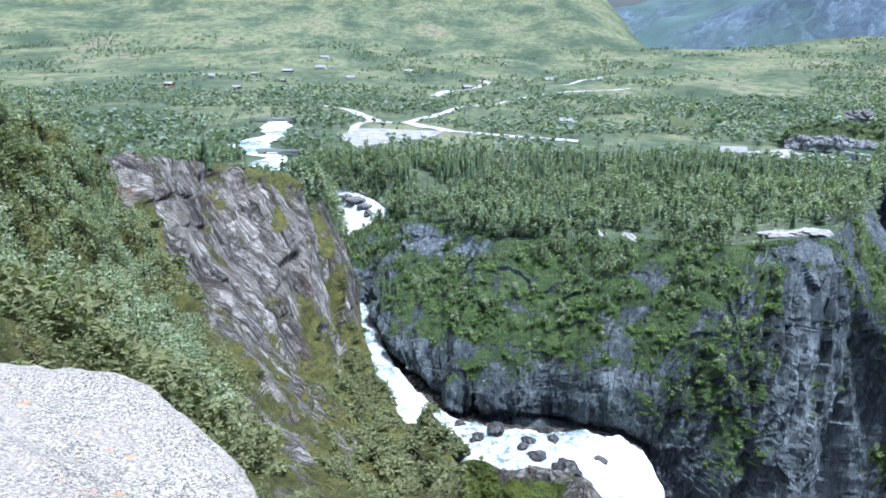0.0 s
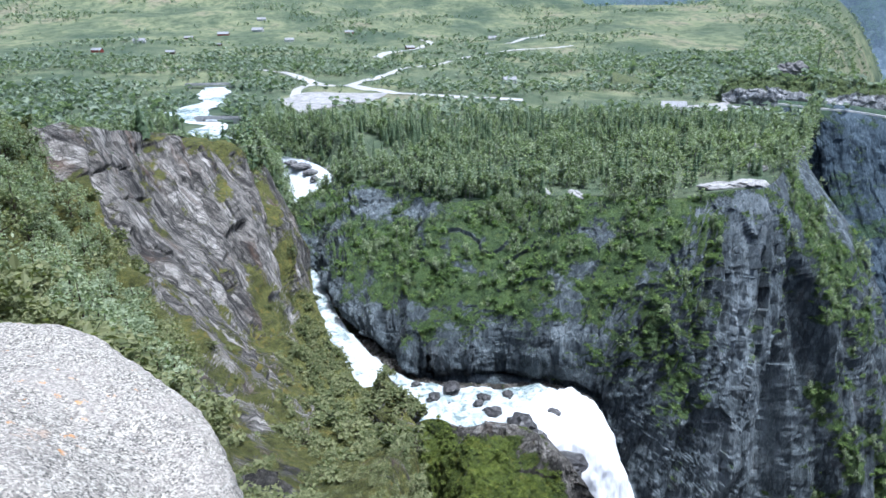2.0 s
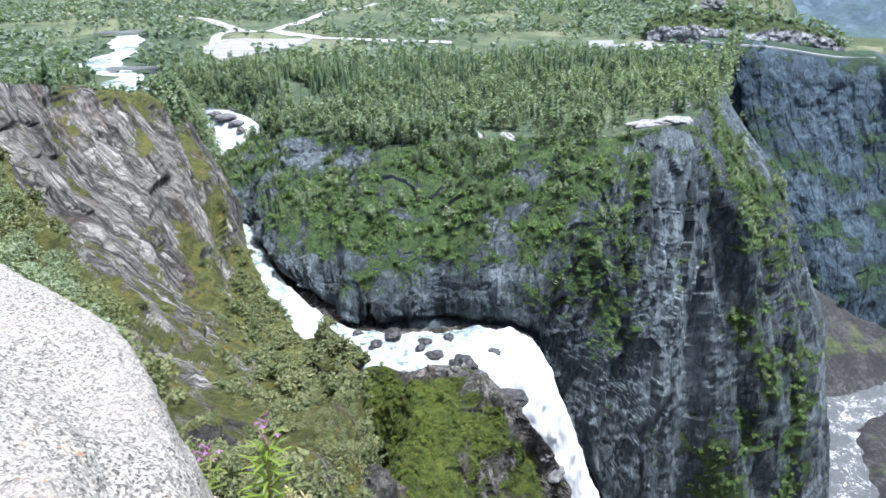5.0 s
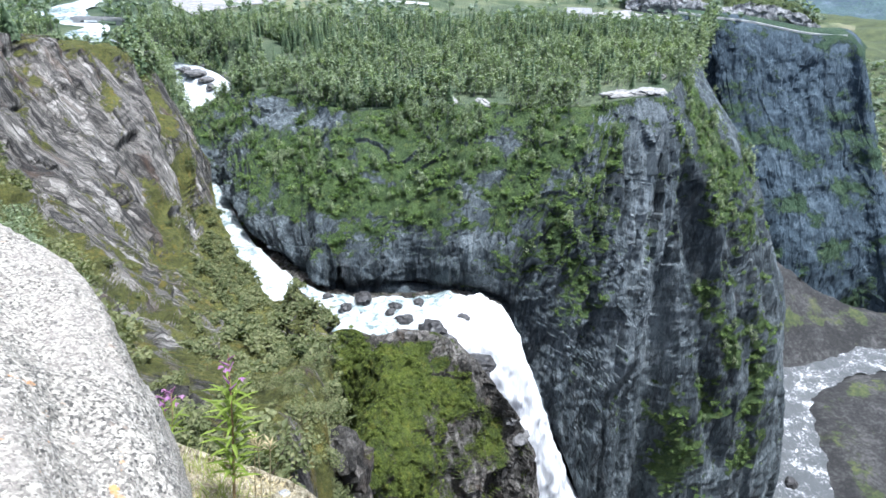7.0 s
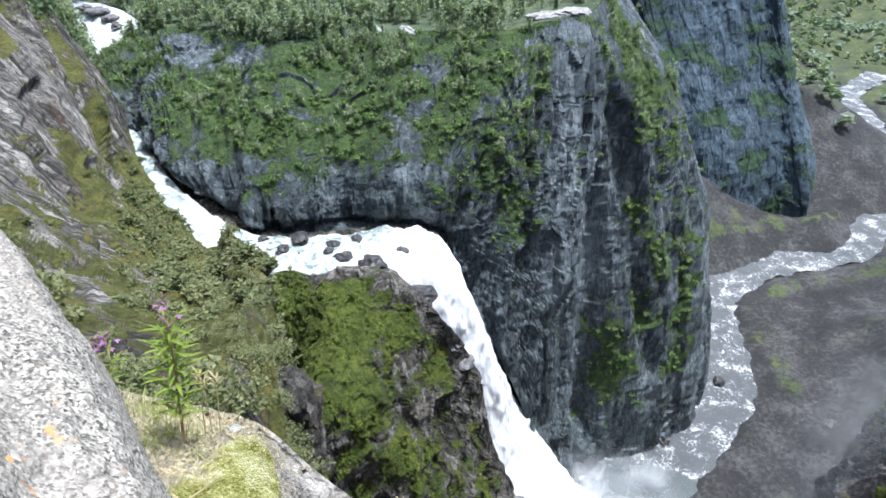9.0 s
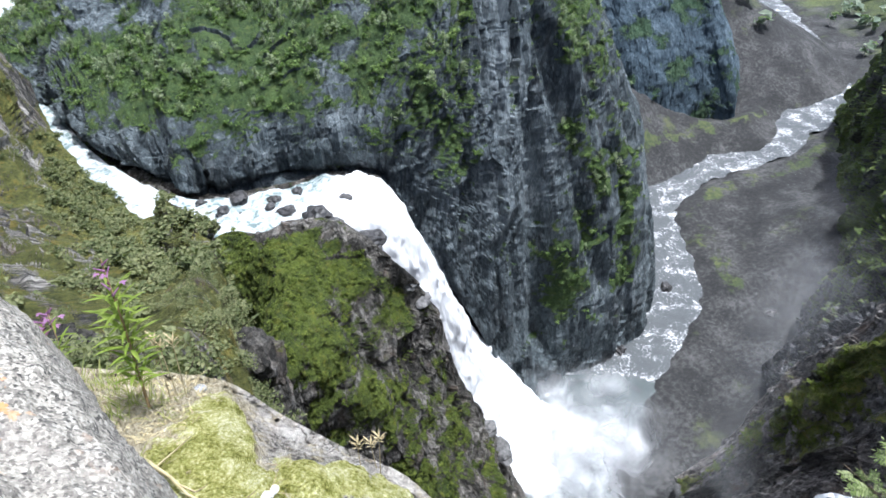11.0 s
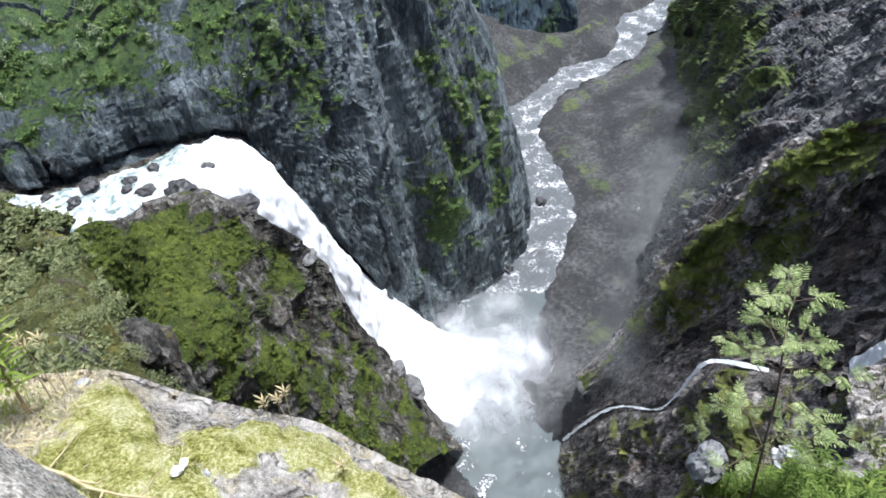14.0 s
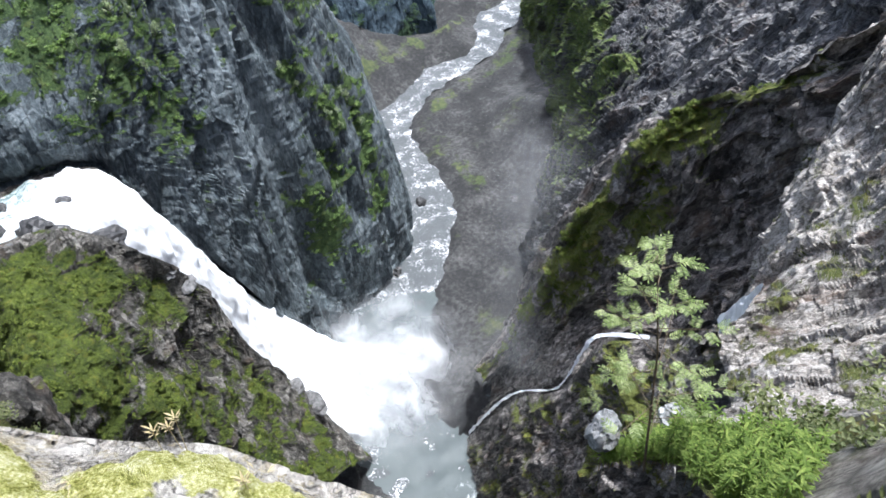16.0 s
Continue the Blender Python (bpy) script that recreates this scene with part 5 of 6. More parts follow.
moor = open_ground * (pr > 900) * (pr < 2600) * (0.01 + smooth(0.15, 0.5, fbm(PLAT * np.array((1, 0.6, 0)) / 120.0, 4, 341) + 0.25 * smooth(5, 25, pa)))
places, _ = scatter(PLAT, N_P, 4300, wood, rng)
stripe = smooth(315, 335, places[:, 1]) * smooth(390, 365, places[:, 1]) * smooth(-30, 0, places[:, 0])
is_pine = rng.uniform(size=len(places)) < 0.20 + 0.5 * stripe
b_at, c_at = places[~is_pine], places[is_pine]
nb = np.hypot(b_at[:, 0], b_at[:, 1]) < 258
plants("birch_tree", BIRCHES, (M_BARK, M_BIRCH), b_at[nb][:170], 0.55 + 0.9 * rng.uniform(0, 1, 170) ** 1.6, rng, "leafy green birch on the cliff top", "tree", "trees of the plateau wood")
stand("birch_wood", BIRCHES, (M_BARK, M_BIRCH), np.concatenate([b_at[nb][170:], b_at[~nb]]), 0.65 + 1.05 * rng.uniform(0, 1, len(b_at)) ** 1.6, rng, "dense green birch wood on the plateau", "trees")
nc = np.hypot(c_at[:, 0], c_at[:, 1]) < 345
plants("spruce_tree", SPRUCES, (M_TRUNK, M_PINE), c_at[nc][:110], rng.uniform(0.7, 1.3, 110), rng, "dark green pointed spruce in the wood", "tree", "trees of the plateau wood")
stand("spruce_wood", SPRUCES, (M_TRUNK, M_PINE), np.concatenate([c_at[nc][110:], c_at[~nc]]), rng.uniform(0.75, 1.3, len(c_at)), rng, "dark green spruces among the birches", "trees")
places, _ = scatter(PLAT, N_P, 14000, mixed, rng)
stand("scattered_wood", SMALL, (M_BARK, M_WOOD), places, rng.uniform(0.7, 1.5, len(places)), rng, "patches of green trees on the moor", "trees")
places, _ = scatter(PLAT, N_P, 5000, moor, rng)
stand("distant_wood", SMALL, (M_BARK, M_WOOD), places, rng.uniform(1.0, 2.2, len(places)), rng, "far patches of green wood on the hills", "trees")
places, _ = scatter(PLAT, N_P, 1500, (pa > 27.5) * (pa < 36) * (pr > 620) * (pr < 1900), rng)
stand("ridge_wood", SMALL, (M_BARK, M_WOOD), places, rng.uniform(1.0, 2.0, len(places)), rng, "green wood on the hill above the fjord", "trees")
places, _ = scatter(PLAT, N_P, 1100, open_ground * (pa > -50) * smooth(-10, -14, pa) * (pr - prim > 6) * (pr < 300), rng)
stand("rim_scrub", BUSHES, (M_TRUNK, M_WILLOW), places, rng.uniform(0.5, 1.5, len(places)), rng, "grey-green low scrub behind the slab rim", "bushes")
lone = tagged(new("spruce_tree"), "single dark spruce standing on the slab rim", "tree")
lone.location = (-45.0, 128.2, -19.3)
for part_name, (v, f), mt in zip(("trunk", "crown"), conifer(33, 6.5, 1.6, 18), (M_TRUNK, M_PINE)):
    new(part_name, mesh_from(part_name, v, f, [mt], shade=False)).parent = lone

# opposite block: bushes on ledges, thick below the rim
ub, vb = u_b, v_b
weight = smooth(0.30, 0.85, T_B) * (0.25 + smooth(-0.1, 0.4, N_B[..., 2])) * (vb < 0.93)
weight += 0.3 * smooth(0.07, 0.0, vb) * (ub < 0.72)
places, _ = scatter(BLOCK, N_B, 1250, weight, rng)
k = places[:, 2] > -88
plants("bush", BUSHES, (M_BARK, M_SCRUB), places[k][:150], rng.uniform(0.4, 1.3, 150), rng, "green bush growing on a cliff ledge", "bush", "bushes of the opposite cliff", "leaves", "stems")
stand("cliff_bushes", BUSHES, (M_BARK, M_SCRUB), np.concatenate([places[k][150:], places[~k]]), 0.3 + 1.0 * rng.uniform(0, 1, len(places)) ** 1.8, rng, "green bushes and turf on the cliff ledges", "bushes")
places, _ = scatter(BLOCK, N_B, 190, weight * smooth(0.30, 0.1, vb), rng)
stand("rim_birches", BIRCHES, (M_BARK, M_BIRCH), places, rng.uniform(0.35, 0.9, len(places)), rng, "light green birches below the cliff rim", "trees")
places, _ = scatter(BLOCK, N_B, 150, weight * smooth(0.12, 0.25, vb) * smooth(0.65, 0.4, vb), rng)
stand("cliff_birches", BIRCHES, (M_BARK, M_BIRCH), places, rng.uniform(0.3, 0.7, len(places)), rng, "small birches clinging to the cliff", "trees")

# near hillside
ul, vl = u_l, v_l
ln = fbm(LEFT / 9.0, 4, 361)
weight = (0.35 + 0.65 * smooth(-0.5, 0.0, ln)) * smooth(0.45, 0.75, T_L) * (vl < 0.95) * (ul < 0.985) * (1 - 0.5 * SLAB)
weight = weight * (np.linalg.norm(LEFT, axis=-1) > 7)
dl = np.linalg.norm(LEFT, axis=-1)
places, _ = scatter(LEFT, N_L, 1250, weight * (dl > 52) * (1 + 1.2 * (ul > 0.5) * (vl > 0.38)), rng)
stand("hillside_bushes", BUSHES, (M_TRUNK, M_WILLOW), places, rng.uniform(0.45, 1.15, len(places)), rng, "grey-green willow bushes on the steep bank", "bushes")
places, _ = scatter(LEFT, N_L, 220, weight * (dl < 75) * (dl > 18) / np.maximum(dl, 14), rng)
plants("willow_bush", FINE_BUSHES, (M_TRUNK, M_WILLOW), places, rng.uniform(0.5, 1.15, 220), rng, "grey-green leafy willow bush on the slope", "bush", "bushes of the near slope", "leaves", "stems")
places, _ = scatter(LEFT, N_L, 260, weight * (dl < 90) * (dl > 27) * (ul < 0.5) / np.maximum(dl, 18), rng)
stand("near_scrub", FINE_BUSHES, (M_TRUNK, M_WILLOW), places, rng.uniform(0.7, 1.7, 300), rng, "dense leafy scrub on the near hillside", "bushes")
places, _ = scatter(LEFT, N_L, 300, (3 * weight * (vl < 0.6) * (ul < 0.46) + 2 * (vl < 0.02) * (ul > 0.2) * (ul < 0.42)) * (dl > 42), rng)
stand("hillside_birches", FINE_BIRCHES, (M_TRUNK, M_BIRCH), places, rng.uniform(0.35, 0.8, len(places)), rng, "birch scrub on the near hillside", "trees")

places, _ = scatter(LEFT, N_L, 140, weight * (dl < 29) * (dl > 11) * (ul < 0.5) / np.maximum(dl, 11) ** 1.5, rng)
stand("low_scrub", FINE_BUSHES, (M_TRUNK, M_WILLOW), places, rng.uniform(0.28, 0.55, 140), rng, "low leafy scrub below the boulder", "bushes")
places, _ = scatter(LEFT, N_L, 240, (vl > 0.60) * (vl < 0.87) * (ul > 0.36) * (ul < 0.88) * (dl > 14) * T_L / np.maximum(dl, 14), rng)
stand("bank_scrub", FINE_BUSHES, (M_TRUNK, M_WILLOW), places, rng.uniform(0.25, 0.62, 240), rng, "leafy grey-green bushes on the bank below the ledge", "bushes")

places, _ = scatter(LEFT, N_L, 300, (vl > 0.40) * (vl < 0.72) * (ul > 0.5) * (ul < 0.97) * (dl > 24) * smooth(0.2, 0.6, T_L), rng)
stand("slope_bushes", BUSHES, (M_TRUNK, M_WILLOW), places, rng.uniform(0.3, 0.8, len(places)), rng, "scattered grey-green bushes on the turf slope", "bushes")
places, _ = scatter(LEFT, N_L, 190, (ul > 0.86) * (ul < 0.985) * (vl > 0.42) * (vl < 0.86), rng)
stand("river_bushes", BUSHES, (M_TRUNK, M_WILLOW), places, rng.uniform(0.35, 0.95, len(places)), rng, "grey-green bushes leaning over the rapids", "bushes")

places, _ = scatter(LEFT, N_L, 210, (vl > 0.845) * (vl < 0.935) * (ul > 0.35) * (ul < 0.93) * (dl > 14) / np.maximum(dl, 14), rng)
stand("gully_scrub", FINE_BUSHES, (M_TRUNK, M_WILLOW), places, rng.uniform(0.3, 0.75, 210), rng, "dark leafy bushes at the edge of the gully", "bushes")

# knoll, spur, shelf, near wall
kn = fbm(KNOLL / 10.0, 4, 371)
weight = smooth(0.45, 0.8, T_K) * (0.3 + smooth(-0.2, 0.2, kn))
places, _ = scatter(KNOLL, N_K, 1700, weight, rng)
stand("knoll_scrub", BUSHES, (M_TRUNK, M_KNOLLBUSH), places, 0.18 + 0.6 * rng.uniform(0, 1, len(places)) ** 1.7, rng, "low green scrub on the knoll", "bushes")
sn = fbm(SPUR / 10.0, 4, 381)
vs_ = np.linspace(0, 1, SPUR.shape[0])[:, None]
places, _ = scatter(SPUR, N_S, 420, smooth(0.45, 0.8, T_S) * (0.3 + smooth(-0.2, 0.2, sn)) * (vs_ > 0.2), rng)
stand("spur_scrub", BUSHES, (M_TRUNK, M_KNOLLBUSH), places, rng.uniform(0.2, 0.8, len(places)), rng, "green scrub along the spur's crest", "bushes")
dn = fbm(VALLEY / 30.0, 4, 391)
places, _ = scatter(CUTTING, normals(CUTTING, (0, 0, 5000)), 420, smooth(0.33, 0.42, v_c) * smooth(1.0, 0.9, v_c), rng)
stand("cutting_wood", BUSHES + SMALL, (M_BARK, M_WOOD), places, rng.uniform(0.7, 1.6, len(places)), rng, "green scrub and birches above the road cutting", "trees")
places, _ = scatter(VALLEY, N_V, 2600, smooth(40, 110, rd) * smooth(-0.2, 0.2, dn + 0.3 * smooth(500, 700, np.hypot(VALLEY[..., 0], VALLEY[..., 1]))) * smooth(0.02, 0.2, VALLEY[..., 2] / 100 + 2.16) * (np.hypot(VALLEY[..., 0], VALLEY[..., 1]) < 1300), rng)
stand("valley_scrub", SMALL, (M_BARK, M_PINE), places, rng.uniform(0.6, 1.8, len(places)), rng, "green scrub on the valley floor", "bushes")
rv = np.hypot(VALLEY[..., 0], VALLEY[..., 1])
places, _ = scatter(VALLEY, N_V, 4200, smooth(520, 640, rv) * (rv < 1500) * smooth(18, 40, rd) * smooth(-0.35, 0.1, dn), rng)
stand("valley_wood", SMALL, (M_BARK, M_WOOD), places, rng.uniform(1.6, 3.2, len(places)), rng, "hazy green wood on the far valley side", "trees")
places, _ = scatter(DARK, N_D, 160, smooth(0.4, 0.7, T_D), rng)
stand("wall_scrub", BUSHES, (M_BARK, M_SCRUB), places, rng.uniform(0.5, 1.2, len(places)), rng, "sparse green scrub on the wet wall", "bushes")

# ---- houses, bridges ----
M_WALLPAINT = [plain("white_boards", (0.62, 0.62, 0.60), (0.78, 0.78, 0.76), 1.0, 0.7), plain("red_boards", (0.22, 0.04, 0.03), (0.32, 0.07, 0.05), 1.0, 0.7), plain("brown_boards", (0.08, 0.05, 0.035), (0.15, 0.10, 0.07), 1.0, 0.7)]
M_ROOF = plain("grey_roof", (0.20, 0.20, 0.20), (0.34, 0.34, 0.35), 0.8, 0.7)
M_GLASS = plain("dark_pane", (0.03, 0.035, 0.04), (0.06, 0.065, 0.07), 0.5, 0.1, 0.0, spec=0.6)
M_CONCRETE = plain("concrete", (0.30, 0.30, 0.29), (0.46, 0.45, 0.44), 0.4, 0.85)


def box(x0, x1, y0, y1, z0, z1):
    v = np.array(list(itertools.product((x0, x1), (y0, y1), (z0, z1))), float)
    return v, np.array([(0, 1, 3, 2), (4, 6, 7, 5), (0, 4, 5, 1), (2, 3, 7, 6), (0, 2, 6, 4), (1, 5, 7, 3)])


def piece(name, vf, mt, parent, label="", shade=False):
    ob = new(name, mesh_from(name, *vf, [mt], shade=shade))
    ob.parent = parent
    return tagged(ob, label)


def house(x, y, w, l, h, turn, paint, name="cabin", label="small wooden cabin on the moor"):
    base = tagged(new(name), label, "house", "cabins on the moor" if name == "cabin" else "")
    base.matrix_world = pose(x, y, float(plateau_z(np.array(x), np.array(y))) - 0.2, 0, 0, turn)
    piece("wall", box(-l / 2, l / 2, -w / 2, w / 2, 0, h), M_WALLPAINT[paint], base)
    o, t = 0.5, w * 0.34
    v = np.array([(sx * (l / 2 + o), yy, zz) for sx in (-1, 1) for yy, zz in ((-w / 2 - o, h - 0.2), (0, h + t), (w / 2 + o, h - 0.2), (-w / 2 - o, h + 0.1), (0, h + t + 0.3), (w / 2 + o, h + 0.1))])
    piece("roof", (v, np.array([(0, 1, 7, 6), (1, 2, 8, 7), (3, 9, 10, 4), (4, 10, 11, 5), (0, 3, 4, 1), (1, 4, 5, 2), (6, 7, 10, 9), (7, 8, 11, 10), (0, 6, 9, 3), (2, 5, 11, 8)])), M_ROOF, base)
    for sx in (-0.98, 0.98):
        gable = np.array([(sx * l / 2, yy, zz) for yy, zz in ((-w / 2, h), (w / 2, h), (0, h + t - 0.1), (0, h + t - 0.1))])
        piece("gable", (gable, np.array([(0, 1, 2, 3)])), M_WALLPAINT[paint], base)
    for xx in np.linspace(-l / 2 + 1.5, l / 2 - 1.5, max(2, int(l / 4))):
        piece("window", box(xx - 0.6, xx + 0.6, -w / 2 - 0.06, -w / 2 + 0.02, 1.0, 2.2), M_GLASS, base)


for x, y, paint, turn, l in ((-474, 1406, 0, 8, 22), (-460, 1166, 1, -10, 16), (-359, 1205, 2, 4, 14), (-434, 1603, 2, 0, 18), (-357, 2084, 0, 12, 24), (-312, 1760, 0, -6, 26), (-201, 1482, 0, 15, 18),
                             (-367, 1638, 1, 3, 24), (245, 1638, 0, 0, 26), (113, 651, 0, 10, 12), (-335, 1440, 2, -4, 14), (40, 1290, 2, 20, 16), (-90, 1700, 1, 5, 20)):
    house(x, y, l * 0.6, l, 3.6, turn, paint)
house(190, 452, 9, 16, 3.4, -12, 0, "visitor_building", "low white building beside the paved car park")

for x0, y0, x1, y1, z, wdt, name, label in ((-170, 611, -136, 618, -47.6, 3.5, "road_bridge", "flat concrete road bridge over the river"), (-110, 412, -88, 408, -51.0, 2.2, "arch_bridge", "small stone arch bridge over the river")):
    base = tagged(new(name), label, "bridge")
    ang = math.degrees(math.atan2(y1 - y0, x1 - x0))
    base.matrix_world = pose((x0 + x1) / 2, (y0 + y1) / 2, z, 0, 0, ang)
    ln_ = math.hypot(x1 - x0, y1 - y0) / 2
    piece("deck", box(-ln_ - 3, ln_ + 3, -wdt, wdt, -0.7, 0), M_CONCRETE, base)
    for sy in (-1, 1):
        piece("parapet", box(-ln_ - 3, ln_ + 3, sy * wdt - 0.15, sy * wdt + 0.15, 0.0, 0.9), M_CONCRETE, base)
        piece("abutment", box(sy * ln_ - 2, sy * ln_ + 2, -wdt * 0.9, wdt * 0.9, -6, -0.7), M_CONCRETE, base)


# ---- loose stones ----
M_STONE = plain("wet_stone", (0.02, 0.02, 0.021), (0.085, 0.082, 0.08), 1.2, 0.4, 0.5, 0.1)
M_PALE = plain("pale_ledge_rock", (0.17, 0.165, 0.155), (0.42, 0.41, 0.39), 0.7, 0.9, 0.6, 0.2)
M_RIM = plain("rough_grey_rock", (0.05, 0.049, 0.048), (0.22, 0.215, 0.21), 0.8, 0.8, 0.7, 0.3)
M_PEBBLE = plain("white_pebble", (0.45, 0.44, 0.42), (0.78, 0.77, 0.74), 40, 0.8, 0.3, 0.005)
M_LICHEN = plain("lichen_rock", (0.13, 0.13, 0.13), (0.50, 0.50, 0.49), 7.0, 0.9, 0.8, 0.02)


def stone(seed, sx, sy, sz, rough=0.22, sub=4, facets=1.6):
    bm = bmesh.new()
    bmesh.ops.create_icosphere(bm, subdivisions=sub, radius=1.0)
    v = np.array([p.co for p in bm.verts])
    f = np.array([[p.index for p in t.verts] for t in bm.faces])
    bm.free()
    k = 1 + rough * blocks(v * facets + seed * 3.7, seed, 0.5) + 0.5 * rough * fbm(v * 2.5 + seed, 4, seed)
    return v * k[:, None] * np.array((sx, sy, sz)), f


def put_stone(name, at, seed, size, mt, label, category="rock", group="", turn=0.0, sub=4):
    ob = new(name, mesh_from(name, *stone(seed, *size, sub=sub), [mt], shade=False))
    ob.matrix_world = pose(*at, 0, 0, turn)
    return tagged(ob, label, category, group)


for k, (x, y, z, s) in enumerate(STONES):
    put_stone("river_boulder", (x, y, z), 500 + k, (s, s * 0.8, s * 0.6), M_STONE, "dark wet boulder in the white rapids", "boulder", "boulders in the rapids", 40.0 * k, 3)
for k, (x, y, z, sx, sy, sz) in enumerate(((101, 201, -48.0, 7, 4.5, 1.3), (110, 201, -47.2, 7, 4.0, 1.2), (114, 200, -47.4, 4.5, 3.5, 1.4), (104, 199, -50.5, 4.5, 3, 1.1), (52, 224, -54.6, 6, 2.5, 1.0), (62, 219, -54.2, 7, 2.5, 1.1), (160, 257, -46.2, 5, 3.0, 1.2), (131, 232, -48.6, 4, 3, 1.2), (150, 268, -48.2, 4, 3, 1.6))):
    put_stone("ledge_rock", (x, y, z), 540 + k, (sx * 0.8, sy * 0.8, sz * 1.1), M_PALE, "pale bare rock ledge at the cliff edge", "rock", "bare ledges of the cliff top", 20.0 * k, 4)
for k, (x, y, z, sx, sy, sz) in enumerate(((-42, 320, -62.6, 4.5, 3.5, 1.6), (-37, 314, -64.6, 3.2, 2.6, 1.5), (-47, 324, -61.8, 3, 3, 1.2), (-35, 309, -66.6, 2.4, 2, 1.4))):
    put_stone("cascade_rock", (x, y, z), 560 + k, (sx, sy, sz), M_RIM, "grey rock splitting the upper cascade", "rock", "rocks in the cascade", 30.0 * k, 4)

r = np.random.default_rng(31)
for k in range(26):
    t = r.uniform(0, 1)
    x, y, s = -84 + 58 * t + r.normal(0, 3), 380 - 52 * t + r.normal(0, 3), r.uniform(1.0, 2.8)
    put_stone("bank_rock", (x, y, float(plateau_z(np.array(x), np.array(y))) + 0.2 * s), 590 + k, (s * 1.3, s, s * 0.7), M_RIM, "bare grey rock on the bank of the upper river", "rock", "rocks on the river bank", 35.0 * k, 3)
put_stone("outcrop", (OUTCROP[0][0], OUTCROP[0][1], OUTCROP[0][2] - 3), 575, (13, 8, 8), M_RIM, "pale bare rock outcrop in the wood", "rock", sub=4)
for k in range(5):
    c = KNOLL[int(6 + 5 * (k % 3)), int(78 + (k * 71) % 150)]
    s = 1.3 + 3.4 * ((k * 0.37) % 1)
    put_stone("rim_rock", tuple(c + (0.8 * (k % 3) - 1, 2.0 * (k % 2) - 1, -0.35 * s)), 580 + k, (s * 1.3, s, s * 0.75), M_RIM, "rough grey rock beside the waterfall", "rock", "rocks on the edge of the knoll", 47.0 * k, 3)


for k, (x, y, z, sx, sy, sz) in enumerate(((-6.4, 26.6, -20.9, 1.5, 1.2, 1.3), (-4.2, 18.6, -15.4, 0.6, 0.5, 0.5), (1.4, 33.0, -30.6, 2.2, 1.6, 2.4), (2.3, 46.0, -45.5, 3.0, 2.2, 3.6))):
    put_stone("slope_rock", (x, y, z), 620 + k, (sx, sy, sz), M_KNOLL, "rough grey rock standing out of the turf slope", "rock", "rocks on the near slope", 33.0 * k, 4)

# ---- the ledge at the viewpoint ----
m, nt, bsdf = nodes_of("granite")
n = N(nt)
crystal = n.math("ADD", n.math("MULTIPLY", n.cells(240, None, "F1", "Color"), 0.42), n.math("MULTIPLY", n.noise(110, 6, 0.75), 0.58))
col = n.ramp(crystal, (0.33, (0.07, 0.066, 0.06)), (0.44, (0.225, 0.208, 0.180)), (0.55, (0.37, 0.342, 0.292)), (0.70, (0.61, 0.575, 0.505)))
col = n.mix(n.ramp(n.noise(5, 6, 0.65), (0.46, 0.0), (0.62, 0.5)), col, (0.36, 0.325, 0.285))
col = n.mix(n.ramp(n.noise(9, 5, 0.65), (0.64, 0.0), (0.72, 0.55)), col, (0.40, 0.26, 0.17))
col = n.mix(n.math("MULTIPLY", n.ramp(n.noise(34, 4, 0.6), (0.64, 0.0), (0.67, 0.9)), n.ramp(n.noise(3.5, 3, 0.5), (0.50, 0.0), (0.58, 1.0))), col, (0.58, 0.29, 0.10))
col = n.mix(n.ramp(n.noise(28, 5, 0.7), (0.34, 0.6), (0.40, 0.0)), col, (0.085, 0.082, 0.08))
nt.links.new(col, bsdf.inputs["Base Color"])
bsdf.inputs["Roughness"].default_value = 0.9
bsdf.inputs["Specular IOR Level"].default_value = 0.2
nt.links.new(n.bump(crystal, 0.8, 0.006, n.bump(n.noise(14, 6, 0.65), 0.5, 0.03)), bsdf.inputs["Normal"])
M_GRANITE = m

A = np.array(BOULD_A)
out = np.array([(0.02, 0.30, 0), (0.02, 0.30, 0), (0.04, 0.28, 0), (0.12, 0.20, 0), (0.16, 0.10, 0), (0.16, 0.08, 0), (0.16, 0.06, 0), (0.16, 0.05, 0), (0.16, 0.04, 0), (0.16, 0.0, 0)])
C = np.array(BOULD_C)
rows = [A + out * 0.75 + (0, 0, -1.3), A + out * 0.65 + (0, 0, -0.55), A + out * 0.30 + (0, 0, -0.10), A, np.array(BOULD_B), C, C * np.array((1.05, 0.4, 1.0)) + (-0.08, 0, -0.08), C * np.array((1.1, -0.2, 1.0)) + (-0.2, 0, -0.7)]
BOULD = loft(rows, 180, 160)
n_b = normals(BOULD)
BOULD = BOULD + n_b * (0.010 * fbm(BOULD * 6.0, 4, 401) + 0.004 * fbm(BOULD * 45.0, 3, 405))[..., None]
sheet("granite_boulder", BOULD, M_GRANITE, label="pale speckled granite boulder with orange lichen", category="boulder", kind="")

